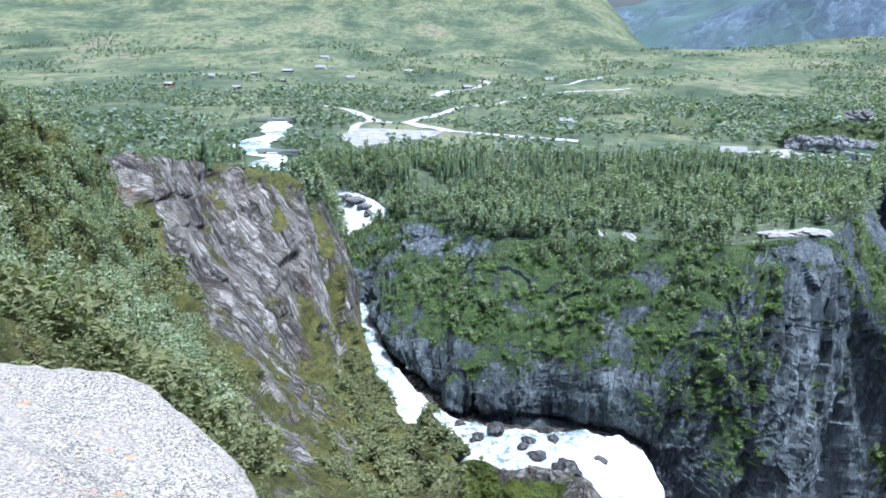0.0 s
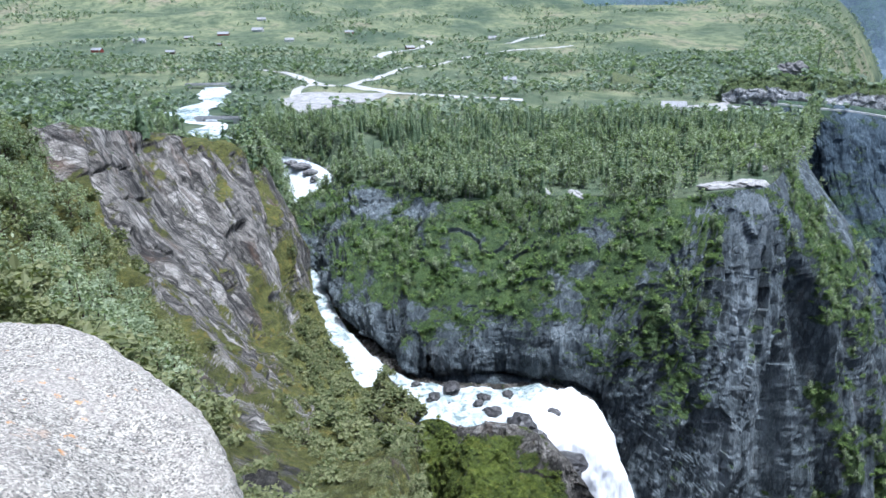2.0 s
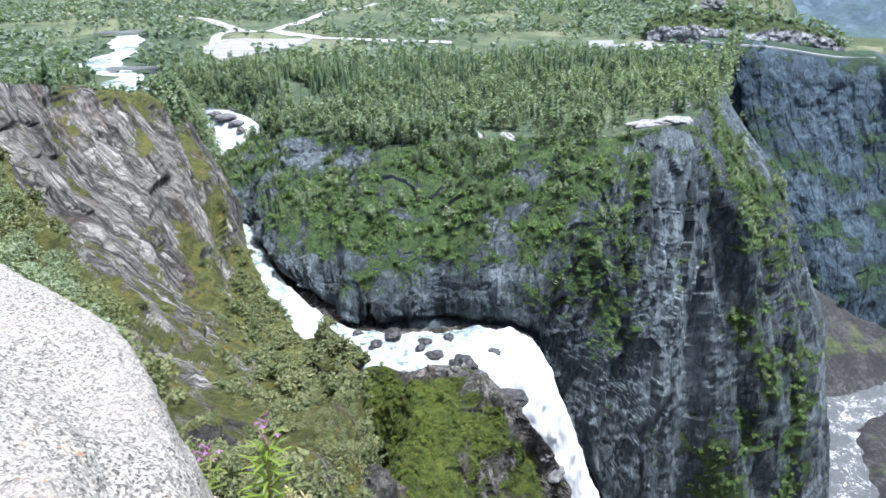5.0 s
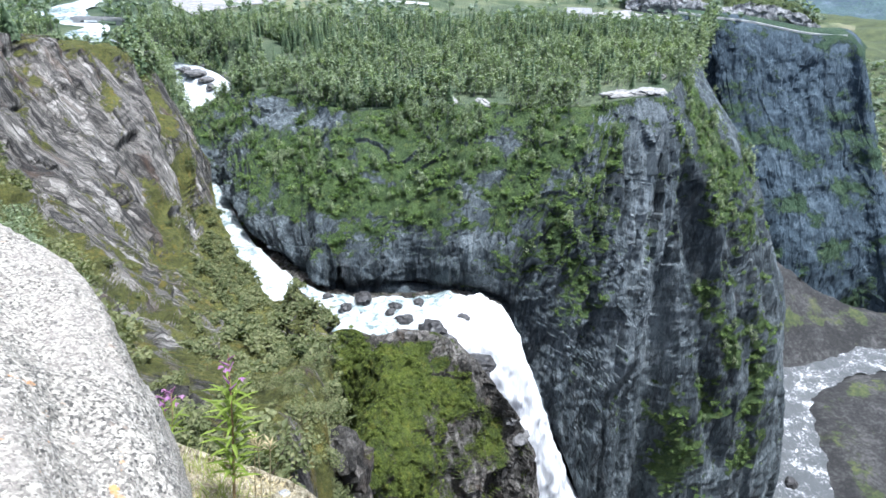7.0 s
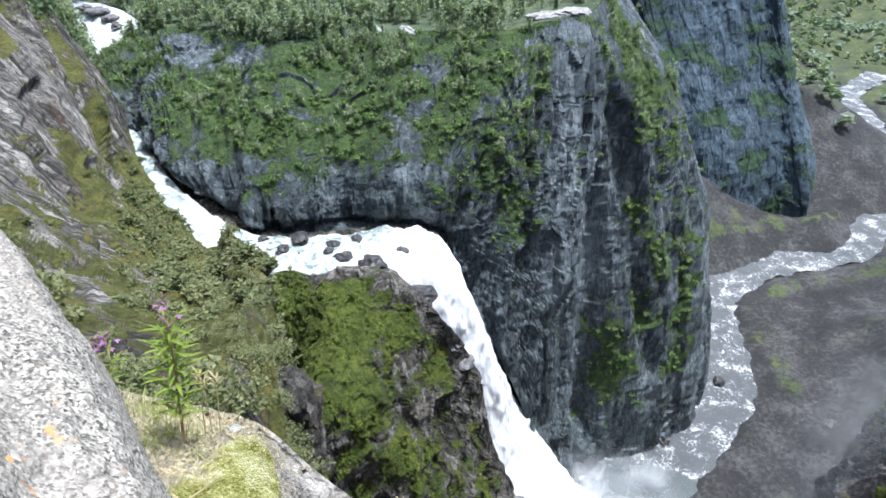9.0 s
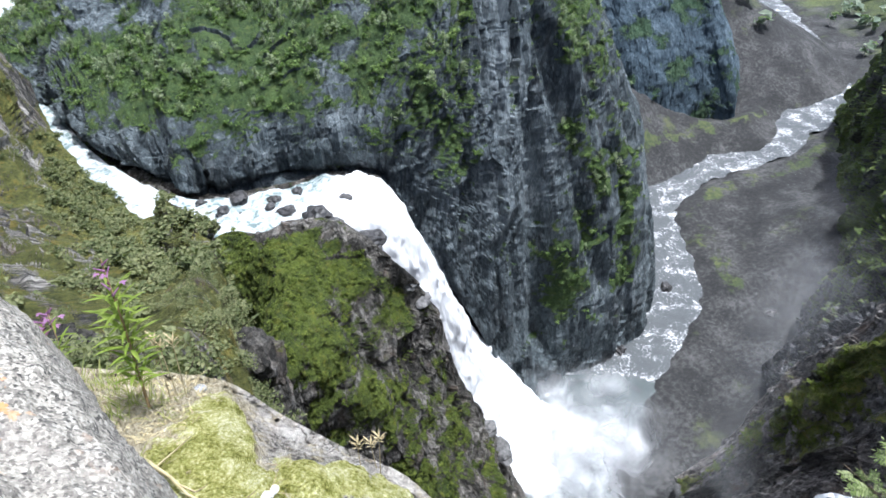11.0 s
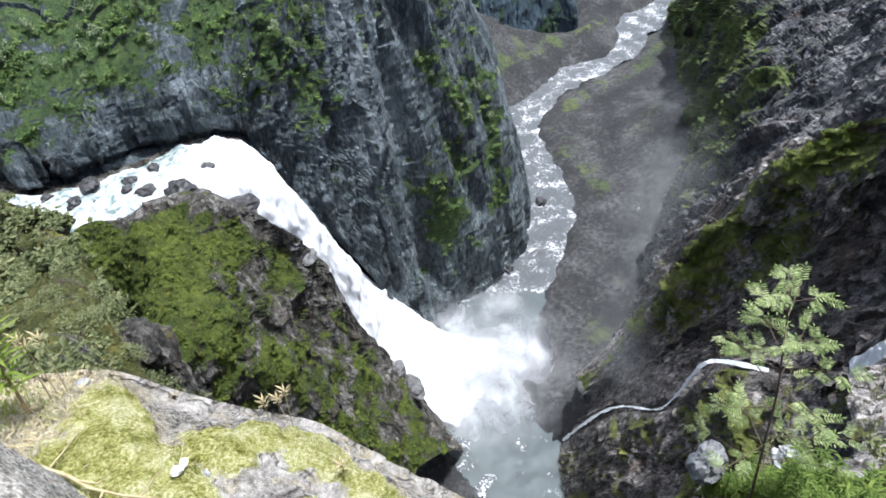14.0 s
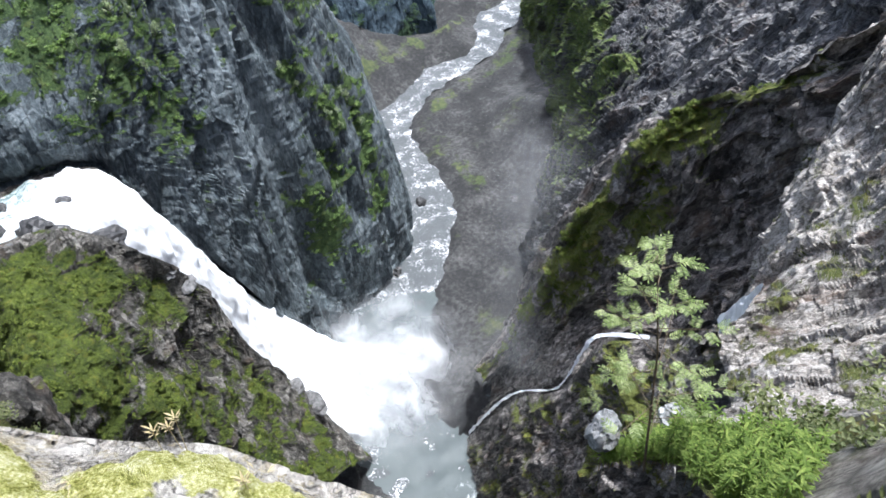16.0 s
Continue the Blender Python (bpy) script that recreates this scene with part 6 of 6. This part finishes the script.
m, nt, bsdf = nodes_of("moss_and_rock")
n = N(nt)
moss = n.ramp(n.math("ADD", n.math("MULTIPLY", n.noise(130, 6, 0.8), 0.6), n.math("MULTIPLY", n.noise(16, 5, 0.65), 0.4)), (0.37, (0.09, 0.095, 0.015)), (0.45, (0.34, 0.34, 0.08)), (0.52, (0.62, 0.60, 0.23)), (0.60, (0.90, 0.88, 0.62)))
dry = n.ramp(n.noise(90, 6, 0.75, n.mapped((1, 0.35, 1), (0, 0, 0.6))), (0.36, (0.17, 0.135, 0.085)), (0.50, (0.52, 0.45, 0.31)), (0.64, (0.82, 0.75, 0.57)))
stone_c = n.ramp(n.math("ADD", n.math("MULTIPLY", n.noise(38, 9, 0.75), 0.6), n.math("MULTIPLY", n.noise(7, 5, 0.6), 0.4)), (0.40, (0.11, 0.098, 0.085)), (0.48, (0.48, 0.44, 0.39)), (0.58, (0.86, 0.81, 0.74)))
stone_c = n.mix(n.ramp(n.math("ABSOLUTE", n.math("SUBTRACT", n.noise(5.0, 5, 0.6), 0.5)), (0.0, 0.85), (0.018, 0.0)), stone_c, (0.05, 0.046, 0.04))
x_, y_, z_ = n.place()
at = nt.nodes.new("ShaderNodeAttribute")
at.attribute_name = "turf"
rough_edge = n.math("MULTIPLY", n.math("SUBTRACT", n.noise(22, 6, 0.7), 0.5), 0.9)
by_boulder = n.ramp(n.math("ADD", x_, n.math("MULTIPLY", rough_edge, 0.22)), (0.0, 1.0), (0.04, 0.0))
sprinkle = n.ramp(n.noise(18, 6, 0.7), (0.55, 0.0), (0.60, 0.8))
col = n.mix(n.math("MAXIMUM", by_boulder, sprinkle), stone_c, dry)
col = n.mix(n.ramp(n.math("ADD", at.outputs["Fac"], rough_edge), (0.38, 0.0), (0.46, 1.0)), col, moss)
nt.links.new(col, bsdf.inputs["Base Color"])
bsdf.inputs["Roughness"].default_value = 0.95
bsdf.inputs["Specular IOR Level"].default_value = 0.1
nt.links.new(n.bump(n.noise(110, 6, 0.8), 1.0, 0.025, n.bump(n.noise(20, 6, 0.75), 1.0, 0.06)), bsdf.inputs["Normal"])
M_MOSS = m
A, B, C = np.array(LEDGE_A), np.array(LEDGE_B), np.array(LEDGE_C)
rows = [A + (0.25, 0.35, -2.6), A + (0.12, 0.2, -0.7), A + (0.02, 0.05, -0.08), A, B, C, C * np.array((1, 0.45, 1)) + (0, 0, -0.05), C * np.array((1.2, -0.6, 1)) + (0, 0, -0.12)]
LEDGE = loft(rows, 230, 210)
n_e = normals(LEDGE)
u_e, v_e = grid_uv(LEDGE)
MOSS = patch_field(u_e, v_e, ((0.33, 0.66, 0.10, 0.13, 1.0), (0.24, 0.70, 0.07, 0.07, 0.7), (0.42, 0.70, 0.09, 0.07, 0.9), (0.54, 0.63, 0.09, 0.065, 0.95), (0.63, 0.57, 0.08, 0.06, 0.85), (0.74, 0.56, 0.10, 0.08, 0.95), (0.85, 0.58, 0.06, 0.08, 0.8), (0.60, 0.76, 0.10, 0.05, 0.7), (0.76, 0.72, 0.10, 0.06, 0.7)))
LEDGE = LEDGE + n_e * (0.040 * np.sqrt(smooth(0.15, 1.1, MOSS + 0.25 * fbm(LEDGE / 0.09, 3, 411))) + 0.014 * np.maximum(fbm(LEDGE / 0.16, 3, 413), -0.3) + 0.010 * blocks(LEDGE / np.array((0.10, 0.07, 0.05)), 417, 0.5) * smooth(0.5, 0.2, MOSS) * smooth(0.52, 0.44, v_e) + 0.006 * fbm(LEDGE / 0.03, 3, 415) + 0.003 * fbm(LEDGE / 0.012, 2, 419) - 0.02)[..., None]
N_E = normals(LEDGE)
sheet("ledge", LEDGE, M_MOSS, label="rock ledge with yellow-green moss cushions", category="ledge", turf=MOSS)

# rock under the ledge
az, r = np.meshgrid(np.radians(np.linspace(-75, 60, 90)), np.linspace(0, 1, 70))
low = 3.2 + 90 * r ** 1.4
rad = 0.75 + 0.02 * low
BASE = np.stack([rad * np.sin(az), rad * np.cos(az) - 0.2, -low], -1)
BASE = BASE + normals(BASE) * (0.03 * low * fbm(BASE / 4.0, 4, 425))[..., None]
sheet("cliff_below", BASE, M_SPUR, label="steep rock under the viewpoint", category="cliff", shade=False, turf=0.3)

# ground behind the viewpoint
az, r = np.meshgrid(np.radians(np.linspace(140, 300, 60)), np.geomspace(0.9, 300, 60))
BACK = np.stack([r * np.sin(az), r * np.cos(az), -1.75 + 0.12 * r + 0.02 * r * fbm(np.stack([r * np.sin(az), r * np.cos(az), 0 * r], -1) / 12.0, 4, 421)], -1)
BACK[..., 2] = np.minimum(BACK[..., 2], 26)
sheet("ground_behind", BACK, M_TURF, label="heathy hilltop behind the viewpoint", category="ground")


# ---- plants close by ----
M_FIRELEAF = leaf("fireweed_leaves", (0.085, 0.135, 0.014), (0.175, 0.245, 0.034), (0.32, 0.385, 0.085), 3.0, 0.4)
M_STEM = plain("reddish_stem", (0.16, 0.10, 0.05), (0.30, 0.22, 0.10), 30, 0.7)
M_PETAL = leaf("pink_petals", (0.26, 0.10, 0.26), (0.36, 0.17, 0.36), (0.46, 0.26, 0.46), 9.0, 0.4)
M_STRAW = plain("dry_grass", (0.30, 0.24, 0.12), (0.55, 0.47, 0.28), 20, 0.8)
M_GRASS = leaf("grass_blades", (0.16, 0.20, 0.04), (0.28, 0.31, 0.09), (0.48, 0.46, 0.20), 5.0, 0.4)
M_HERB = leaf("willowherb_leaves", (0.050, 0.085, 0.012), (0.125, 0.185, 0.030), (0.26, 0.32, 0.075), 2.0, 0.4)
M_ROWAN = leaf("rowan_leaves", (0.07, 0.105, 0.03), (0.20, 0.26, 0.085), (0.52, 0.56, 0.30), 1.5, 0.45)
M_TWIG = plain("brown_twig", (0.10, 0.075, 0.05), (0.20, 0.15, 0.10), 25, 0.85)


def blade(base, tip, width, droop=0.2, steps=4):
    """A long leaf from base to tip with a fold along its rib, bent down towards the tip."""
    base, tip = np.array(base, float), np.array(tip, float)
    d = tip - base
    l = np.linalg.norm(d)
    s = np.cross(d, (0, 0, 1.0))
    s = s / (np.linalg.norm(s) + 1e-6)
    v, f = [], []
    for k in range(steps + 1):
        t = k / steps
        c = base + d * t - np.array((0, 0, droop * l * t * t))
        w = width * (math.sin(math.pi * min(1, 0.12 + 0.88 * t)) if t < 1 else 0.02)
        v += [c - s * w + (0, 0, 0.3 * w), c, c + s * w + (0, 0, 0.3 * w)]
        if k:
            a = 3 * (k - 1)
            f += [(a, a + 1, a + 4, a + 3), (a + 1, a + 2, a + 5, a + 4)]
    return np.array(v), np.array(f)


def fireweed(name, at, tip, leaves, size, flowers, seed, label, group=""):
    r = np.random.default_rng(seed)
    at, tip = np.array(at, float), np.array(tip, float)
    ax = tip - at
    tall = np.linalg.norm(ax)
    base = tagged(new(name), label, "wildflower", group)
    base.location = at
    bend = np.array((r.normal(0, 0.03), r.normal(0, 0.03), 0)) * tall
    mid = ax * 0.5 + bend
    piece("stem", joined([tube((0, 0, -0.03), mid, 0.006 * tall / 0.5, 0.004 * tall / 0.5, 6), tube(mid, ax, 0.004 * tall / 0.5, 0.0015, 6)]), M_STEM, base, "reddish stem", True)
    for k in range(leaves):
        t = 0.10 + 0.66 * k / leaves
        c = ax * t + bend * 4 * t * (1 - t)
        a = k * 2.4 + r.uniform(-0.3, 0.3)
        l = size * (1.15 - 0.75 * abs(t - 0.40)) * r.uniform(0.8, 1.15)
        d = np.array((math.cos(a), math.sin(a), r.uniform(0.35, 0.95))) * l
        piece("leaf", blade(c, c + d, 0.062 * l, 0.3, 4), M_FIRELEAF, base)
    for k in range(flowers):
        t = 0.80 + 0.18 * k / max(1, flowers)
        a = k * 2.3
        c = ax * t + np.array((math.cos(a), math.sin(a), 0.15)) * 0.028
        petals = [blade(c, c + np.array((math.cos(a + q), math.sin(a + q), 0.5 * math.sin(q * 2))) * 0.009, 0.0035, 0.1, 2) for q in np.linspace(0, 5, 4)]
        piece("flower", joined(petals), M_PETAL, base, "pink blossom")
    for k in range(flowers * 2):
        t = 0.74 + 0.26 * k / (flowers * 2)
        a = k * 2.4
        piece("bud", tube(ax * t, ax * t + np.array((math.cos(a), math.sin(a), 0.9)) * 0.018, 0.003, 0.001, 5), M_PETAL, base)
    return base


fireweed("fireweed", FW_BASE, FW_TOP, 64, 0.066, 3, 1, "tall green fireweed with a few pink blossoms", "fireweeds on the ledge")
fireweed("fireweed", FW2_BASE, FW2_TOP, 8, 0.06, 3, 2, "thin fireweed with faded pink blossoms", "fireweeds on the ledge")
fireweed("fireweed", FW3_BASE, FW3_TOP, 8, 0.05, 3, 3, "thin fireweed with faded pink blossoms", "fireweeds on the ledge")

# grass and straw on the ledge
r = np.random.default_rng(11)


def tufts(name, places, up, count, length, width, mt, label):
    bl = []
    for p in places:
        for _ in range(count):
            d = np.array((r.normal(0, 0.5), r.normal(0, 0.5), up)) * length * r.uniform(0.4, 1.1)
            o = p + r.normal(0, length * 0.10, 3) * (1, 1, 0.1)
            bl.append(blade(o - (0, 0, 0.01), o + d, width, r.uniform(0.2, 0.7), 3))
    v, f = joined(bl)
    return tagged(new(name, mesh_from(name, v, f, [mt], shade=False)), label, "grass", kind="stuff")


vE, uE = np.meshgrid(np.linspace(0, 1, 210), np.linspace(0, 1, 230), indexing="ij")
place, _ = scatter(LEDGE, N_E, 46, (vE > 0.42) * (vE < 0.72) * (uE < 0.24), r)
tufts("grass_tuft", place, 1.0, 14, 0.075, 0.0012, M_GRASS, "yellow-green grass beside the boulder")
place, _ = scatter(LEDGE, N_E, 260, (vE > 0.42) * (vE < 0.75) * (0.03 + (uE < 0.27)), r)
tufts("dry_straw", place, 0.35, 9, 0.06, 0.0009, M_STRAW, "dry straw and dead stems lying on the moss")
for k, (bx, by, bz, l, a) in enumerate(STALKS):
    st = tagged(new("dry_stalk", None), "single dry grass stalk with a seed head", "grass", "dry stalks")
    st.location = (bx, by, bz)
    top = np.array((0.12 * l * math.cos(a), 0.12 * l * math.sin(a), l))
    piece("stem", tube((0, 0, -0.05), top, 0.0016, 0.0008, 5), M_STRAW, st, "", True)
    seeds = [blade(top * (0.8 + 0.2 * q), top * (0.8 + 0.2 * q) + np.array((math.cos(q * 40), math.sin(q * 40), 1.2)) * 0.02, 0.0025, 0.2, 2) for q in np.linspace(0, 1, 9)]
    piece("seed_head", joined(seeds), M_STRAW, st)
# small moss-bound stones
place, _ = scatter(LEDGE, N_E, 3, (vE > 0.42) * (vE < 0.7) * (uE > 0.2) * 1.0, r)
for k, p in enumerate(place):
    s = r.uniform(0.006, 0.015)
    put_stone("pebble", tuple(p), 600 + k, (s * 1.4, s, s * 0.8), M_LICHEN, "small pale stone lying in the moss", "stone", "stones in the moss", 50.0 * k, 3)

for k, (x, y, z, s) in enumerate(((0.000, 0.838, -1.400, 0.009), (0.016, 0.850, -1.408, 0.007))):
    put_stone("pebble", (x, y, z), 610 + k, (s * 1.3, s, s * 0.8), M_PEBBLE, "small white stone lying in the moss", "stone", "stones in the moss", 50.0 * k, 3)
branch = tagged(new("dead_branch"), "bleached dead branch lying on the mossy ledge", "branch")
branch.location = (-0.185, 1.01, -1.385)
bends = np.array(((0, 0, 0), (0.040, -0.080, 0.022), (0.062, -0.130, 0.020), (0.100, -0.185, 0.024), (0.150, -0.235, 0.018)))
piece("stem", joined([tube(p, q, 0.0042 - 0.0006 * i, 0.0036 - 0.0006 * i, 6) for i, (p, q) in enumerate(zip(bends[:-1], bends[1:]))]), M_STRAW, branch, "", True)
for i, (dx, dy, dz) in enumerate(((0.075, 0.012, 0.03), (0.05, -0.07, 0.015), (-0.03, -0.06, 0.03), (0.05, 0.01, 0.02))):
    p = bends[i % 4] * 0.6 + bends[i % 4 + 1] * 0.4
    piece("twig", joined([tube(p, p + np.array((dx, dy, dz)) * 0.55, 0.0024, 0.0018, 5), tube(p + np.array((dx, dy, dz)) * 0.55, p + np.array((dx, dy * 0.6, dz * 1.2)), 0.0018, 0.0008, 5)]), M_STRAW, branch, "", True)

# rowan sapling
ROWAN_TOP = np.array(ROWAN_TIP) - np.array(ROWAN_FOOT)
rowan = tagged(new("rowan_sapling"), "slender rowan sapling with feathery pale green leaves", "tree")
rowan.location = ROWAN_FOOT
knee = ROWAN_TOP * 0.55 + np.array((0.05, -0.04, 0))
piece("trunk", joined([tube((0, 0, -0.5), knee, 0.022, 0.015, 7), tube(knee, ROWAN_TOP, 0.015, 0.004, 7)]), M_TWIG, rowan, "", True)
r = np.random.default_rng(21)
for k in range(26):
    t = 0.12 + 0.88 * (k / 25) ** 0.9
    c = knee * (t / 0.55) if t < 0.55 else knee + (ROWAN_TOP - knee) * (t - 0.55) / 0.45
    a = k * 2.4 + r.uniform(-0.5, 0.5)
    reach = (1.45 - 1.10 * t) * r.uniform(0.6, 1.2)
    e = c + np.array((math.cos(a), math.sin(a), r.uniform(0.1, 0.6))) * reach
    br = piece("branch", tube(c, e, 0.007, 0.003, 5), M_TWIG, rowan, "", True)
    for j in range(5):
        s0 = c + (e - c) * r.uniform(0.4, 1.0)
        aa = a + r.normal(0, 0.9)
        d = np.array((math.cos(aa), math.sin(aa), r.uniform(-0.15, 0.5)))
        d /= np.linalg.norm(d)
        l = r.uniform(0.18, 0.28)
        side = np.cross(d, (0, 0, 1))
        lf = []
        for q in range(6):
            b = s0 + d * l * (0.25 + 0.75 * q / 6)
            for sg in (-1, 1):
                lf.append(blade(b, b + (side * sg * 0.9 + d * 0.45) * l * 0.36, l * 0.046, 0.15, 2))
        lf.append(blade(s0 + d * l, s0 + d * l * 1.25, l * 0.05, 0.2, 2))
        lf.append(tube(s0, s0 + d * l, 0.002, 0.001, 3))
        piece("leaf", joined(lf), M_ROWAN, br)

# herbs below the sapling
vN, uN = np.meshgrid(np.linspace(0, 1, NEAR.shape[0]), np.linspace(0, 1, NEAR.shape[1]), indexing="ij")
place, _ = scatter(NEAR, N_N, 190, (vN > 0.935) * (uN > 0.60) * (uN < 0.96), r)
models = []
for s in range(4):
    rr = np.random.default_rng(700 + s)
    tall = rr.uniform(0.6, 0.95)
    lv = []
    for k in range(46):
        t = 0.15 + 0.85 * k / 46
        a = k * 2.4
        l = 0.17 * (1.1 - 0.5 * t) * rr.uniform(0.8, 1.2)
        lv.append(blade((0, 0, tall * t), np.array((math.cos(a) * l, math.sin(a) * l, tall * t + l * rr.uniform(0.2, 0.8))), 0.012, 0.35, 3))
    models.append((tube((0, 0, -0.2), (0.03, 0.02, tall), 0.006, 0.002, 5), joined(lv)))
plants("herb", models, (M_STEM, M_HERB), place, r.uniform(0.6, 1.25, 190), r, "leafy green willowherb without blossom", "herb", "herbs on the slope", "leaves", "stem")
place, _ = scatter(NEAR, N_N, 14, (vN > 0.86) * (vN < 0.93) * (uN > 0.3), r)
plants("shrub", FINE_BUSHES, (M_BARK, M_WILLOW), place, r.uniform(0.2, 0.4, 14), r, "low grey-green shrub on the rock wall", "bush", "shrubs on the near wall", "leaves", "stems")
for k, (at, s) in enumerate(((WHITE_ROCK, 0.24), (WHITE_ROCK_2, 0.17))):
    put_stone("lichen_rock", at, 650 + k, (s * 1.2, s * 1.1, s * 1.35), M_LICHEN, "whitish lichen-covered rock among herbs", "rock", "pale rocks below the ledge", 30.0 * k, 4)


# ---- thin side stream ----
def thread(line, width, name, label):
    c = spline(np.array(line, float), 140, 0) * 0.92
    w = np.interp(np.linspace(0, 1, 140), np.linspace(0, 1, len(width)), width)
    side = np.cross(np.gradient(c, axis=0), (-0.62, 0.55, 0.45))
    side /= np.linalg.norm(side, axis=1, keepdims=True)
    P = c[:, None] + side[:, None] * (np.linspace(-1, 1, 12)[None, :, None] * (w * (0.75 + 0.5 * vnoise(c / 2.0, 433)))[:, None, None])
    P = P + 0.22 * fbm(P / 1.3, 3, 431)[..., None] * np.array((-0.62, 0.55, 0.45))
    return sheet(name, P, M_RILL, label=label, category="stream")


thread(RILL, (0.5, 0.9, 1.1), "side_stream", "thin white stream running down the wet rock")
thread(RILL2, (0.4, 0.5, 0.7, 0.5, 0.25, 0.3, 0.6, 1.0), "side_stream", "thin white stream falling over the shelf")

# ---- spray over the pool ----
def spray_mat(name, density, scale):
    m, nt, bsdf = nodes_of(name)
    n = N(nt)
    gen = nt.nodes.new("ShaderNodeTexCoord").outputs["UV"]
    sep = nt.nodes.new("ShaderNodeSeparateXYZ")
    nt.links.new(gen, sep.inputs[0])
    du = n.math("SUBTRACT", sep.outputs[0], 0.5)
    dv = n.math("SUBTRACT", sep.outputs[1], 0.5)
    rad = n.math("MULTIPLY", n.math("SQRT", n.math("ADD", n.math("MULTIPLY", du, du), n.math("MULTIPLY", dv, dv))), 2.0)
    fall = n.ramp(rad, (0.0, 1.0), (0.40, 0.50), (0.70, 0.15), (0.98, 0.0))
    wisp = n.ramp(n.noise(scale, 7, 0.62, None, 0.6), (0.30, 0.0), (0.70, 1.0))
    fac = n.math("MULTIPLY", n.math("MULTIPLY", fall, wisp), density, True)
    tr = nt.nodes.new("ShaderNodeBsdfTransparent")
    df = nt.nodes.new("ShaderNodeBsdfDiffuse")
    df.inputs[0].default_value = (0.93, 0.94, 0.95, 1)
    tl = nt.nodes.new("ShaderNodeBsdfTranslucent")
    tl.inputs[0].default_value = (0.93, 0.94, 0.95, 1)
    mx = nt.nodes.new("ShaderNodeMixShader")
    mx.inputs[0].default_value = 0.5
    nt.links.new(df.outputs[0], mx.inputs[1]), nt.links.new(tl.outputs[0], mx.inputs[2])
    out = nt.nodes.new("ShaderNodeMixShader")
    nt.links.new(fac, out.inputs[0]), nt.links.new(tr.outputs[0], out.inputs[1]), nt.links.new(mx.outputs[0], out.inputs[2])
    nt.links.new(out.outputs[0], nt.nodes["Material Output"].inputs[0])
    return m


M_SPRAY = spray_mat("thick_spray", 1.5, 0.08)
M_MIST = spray_mat("thin_mist", 0.20, 0.035)


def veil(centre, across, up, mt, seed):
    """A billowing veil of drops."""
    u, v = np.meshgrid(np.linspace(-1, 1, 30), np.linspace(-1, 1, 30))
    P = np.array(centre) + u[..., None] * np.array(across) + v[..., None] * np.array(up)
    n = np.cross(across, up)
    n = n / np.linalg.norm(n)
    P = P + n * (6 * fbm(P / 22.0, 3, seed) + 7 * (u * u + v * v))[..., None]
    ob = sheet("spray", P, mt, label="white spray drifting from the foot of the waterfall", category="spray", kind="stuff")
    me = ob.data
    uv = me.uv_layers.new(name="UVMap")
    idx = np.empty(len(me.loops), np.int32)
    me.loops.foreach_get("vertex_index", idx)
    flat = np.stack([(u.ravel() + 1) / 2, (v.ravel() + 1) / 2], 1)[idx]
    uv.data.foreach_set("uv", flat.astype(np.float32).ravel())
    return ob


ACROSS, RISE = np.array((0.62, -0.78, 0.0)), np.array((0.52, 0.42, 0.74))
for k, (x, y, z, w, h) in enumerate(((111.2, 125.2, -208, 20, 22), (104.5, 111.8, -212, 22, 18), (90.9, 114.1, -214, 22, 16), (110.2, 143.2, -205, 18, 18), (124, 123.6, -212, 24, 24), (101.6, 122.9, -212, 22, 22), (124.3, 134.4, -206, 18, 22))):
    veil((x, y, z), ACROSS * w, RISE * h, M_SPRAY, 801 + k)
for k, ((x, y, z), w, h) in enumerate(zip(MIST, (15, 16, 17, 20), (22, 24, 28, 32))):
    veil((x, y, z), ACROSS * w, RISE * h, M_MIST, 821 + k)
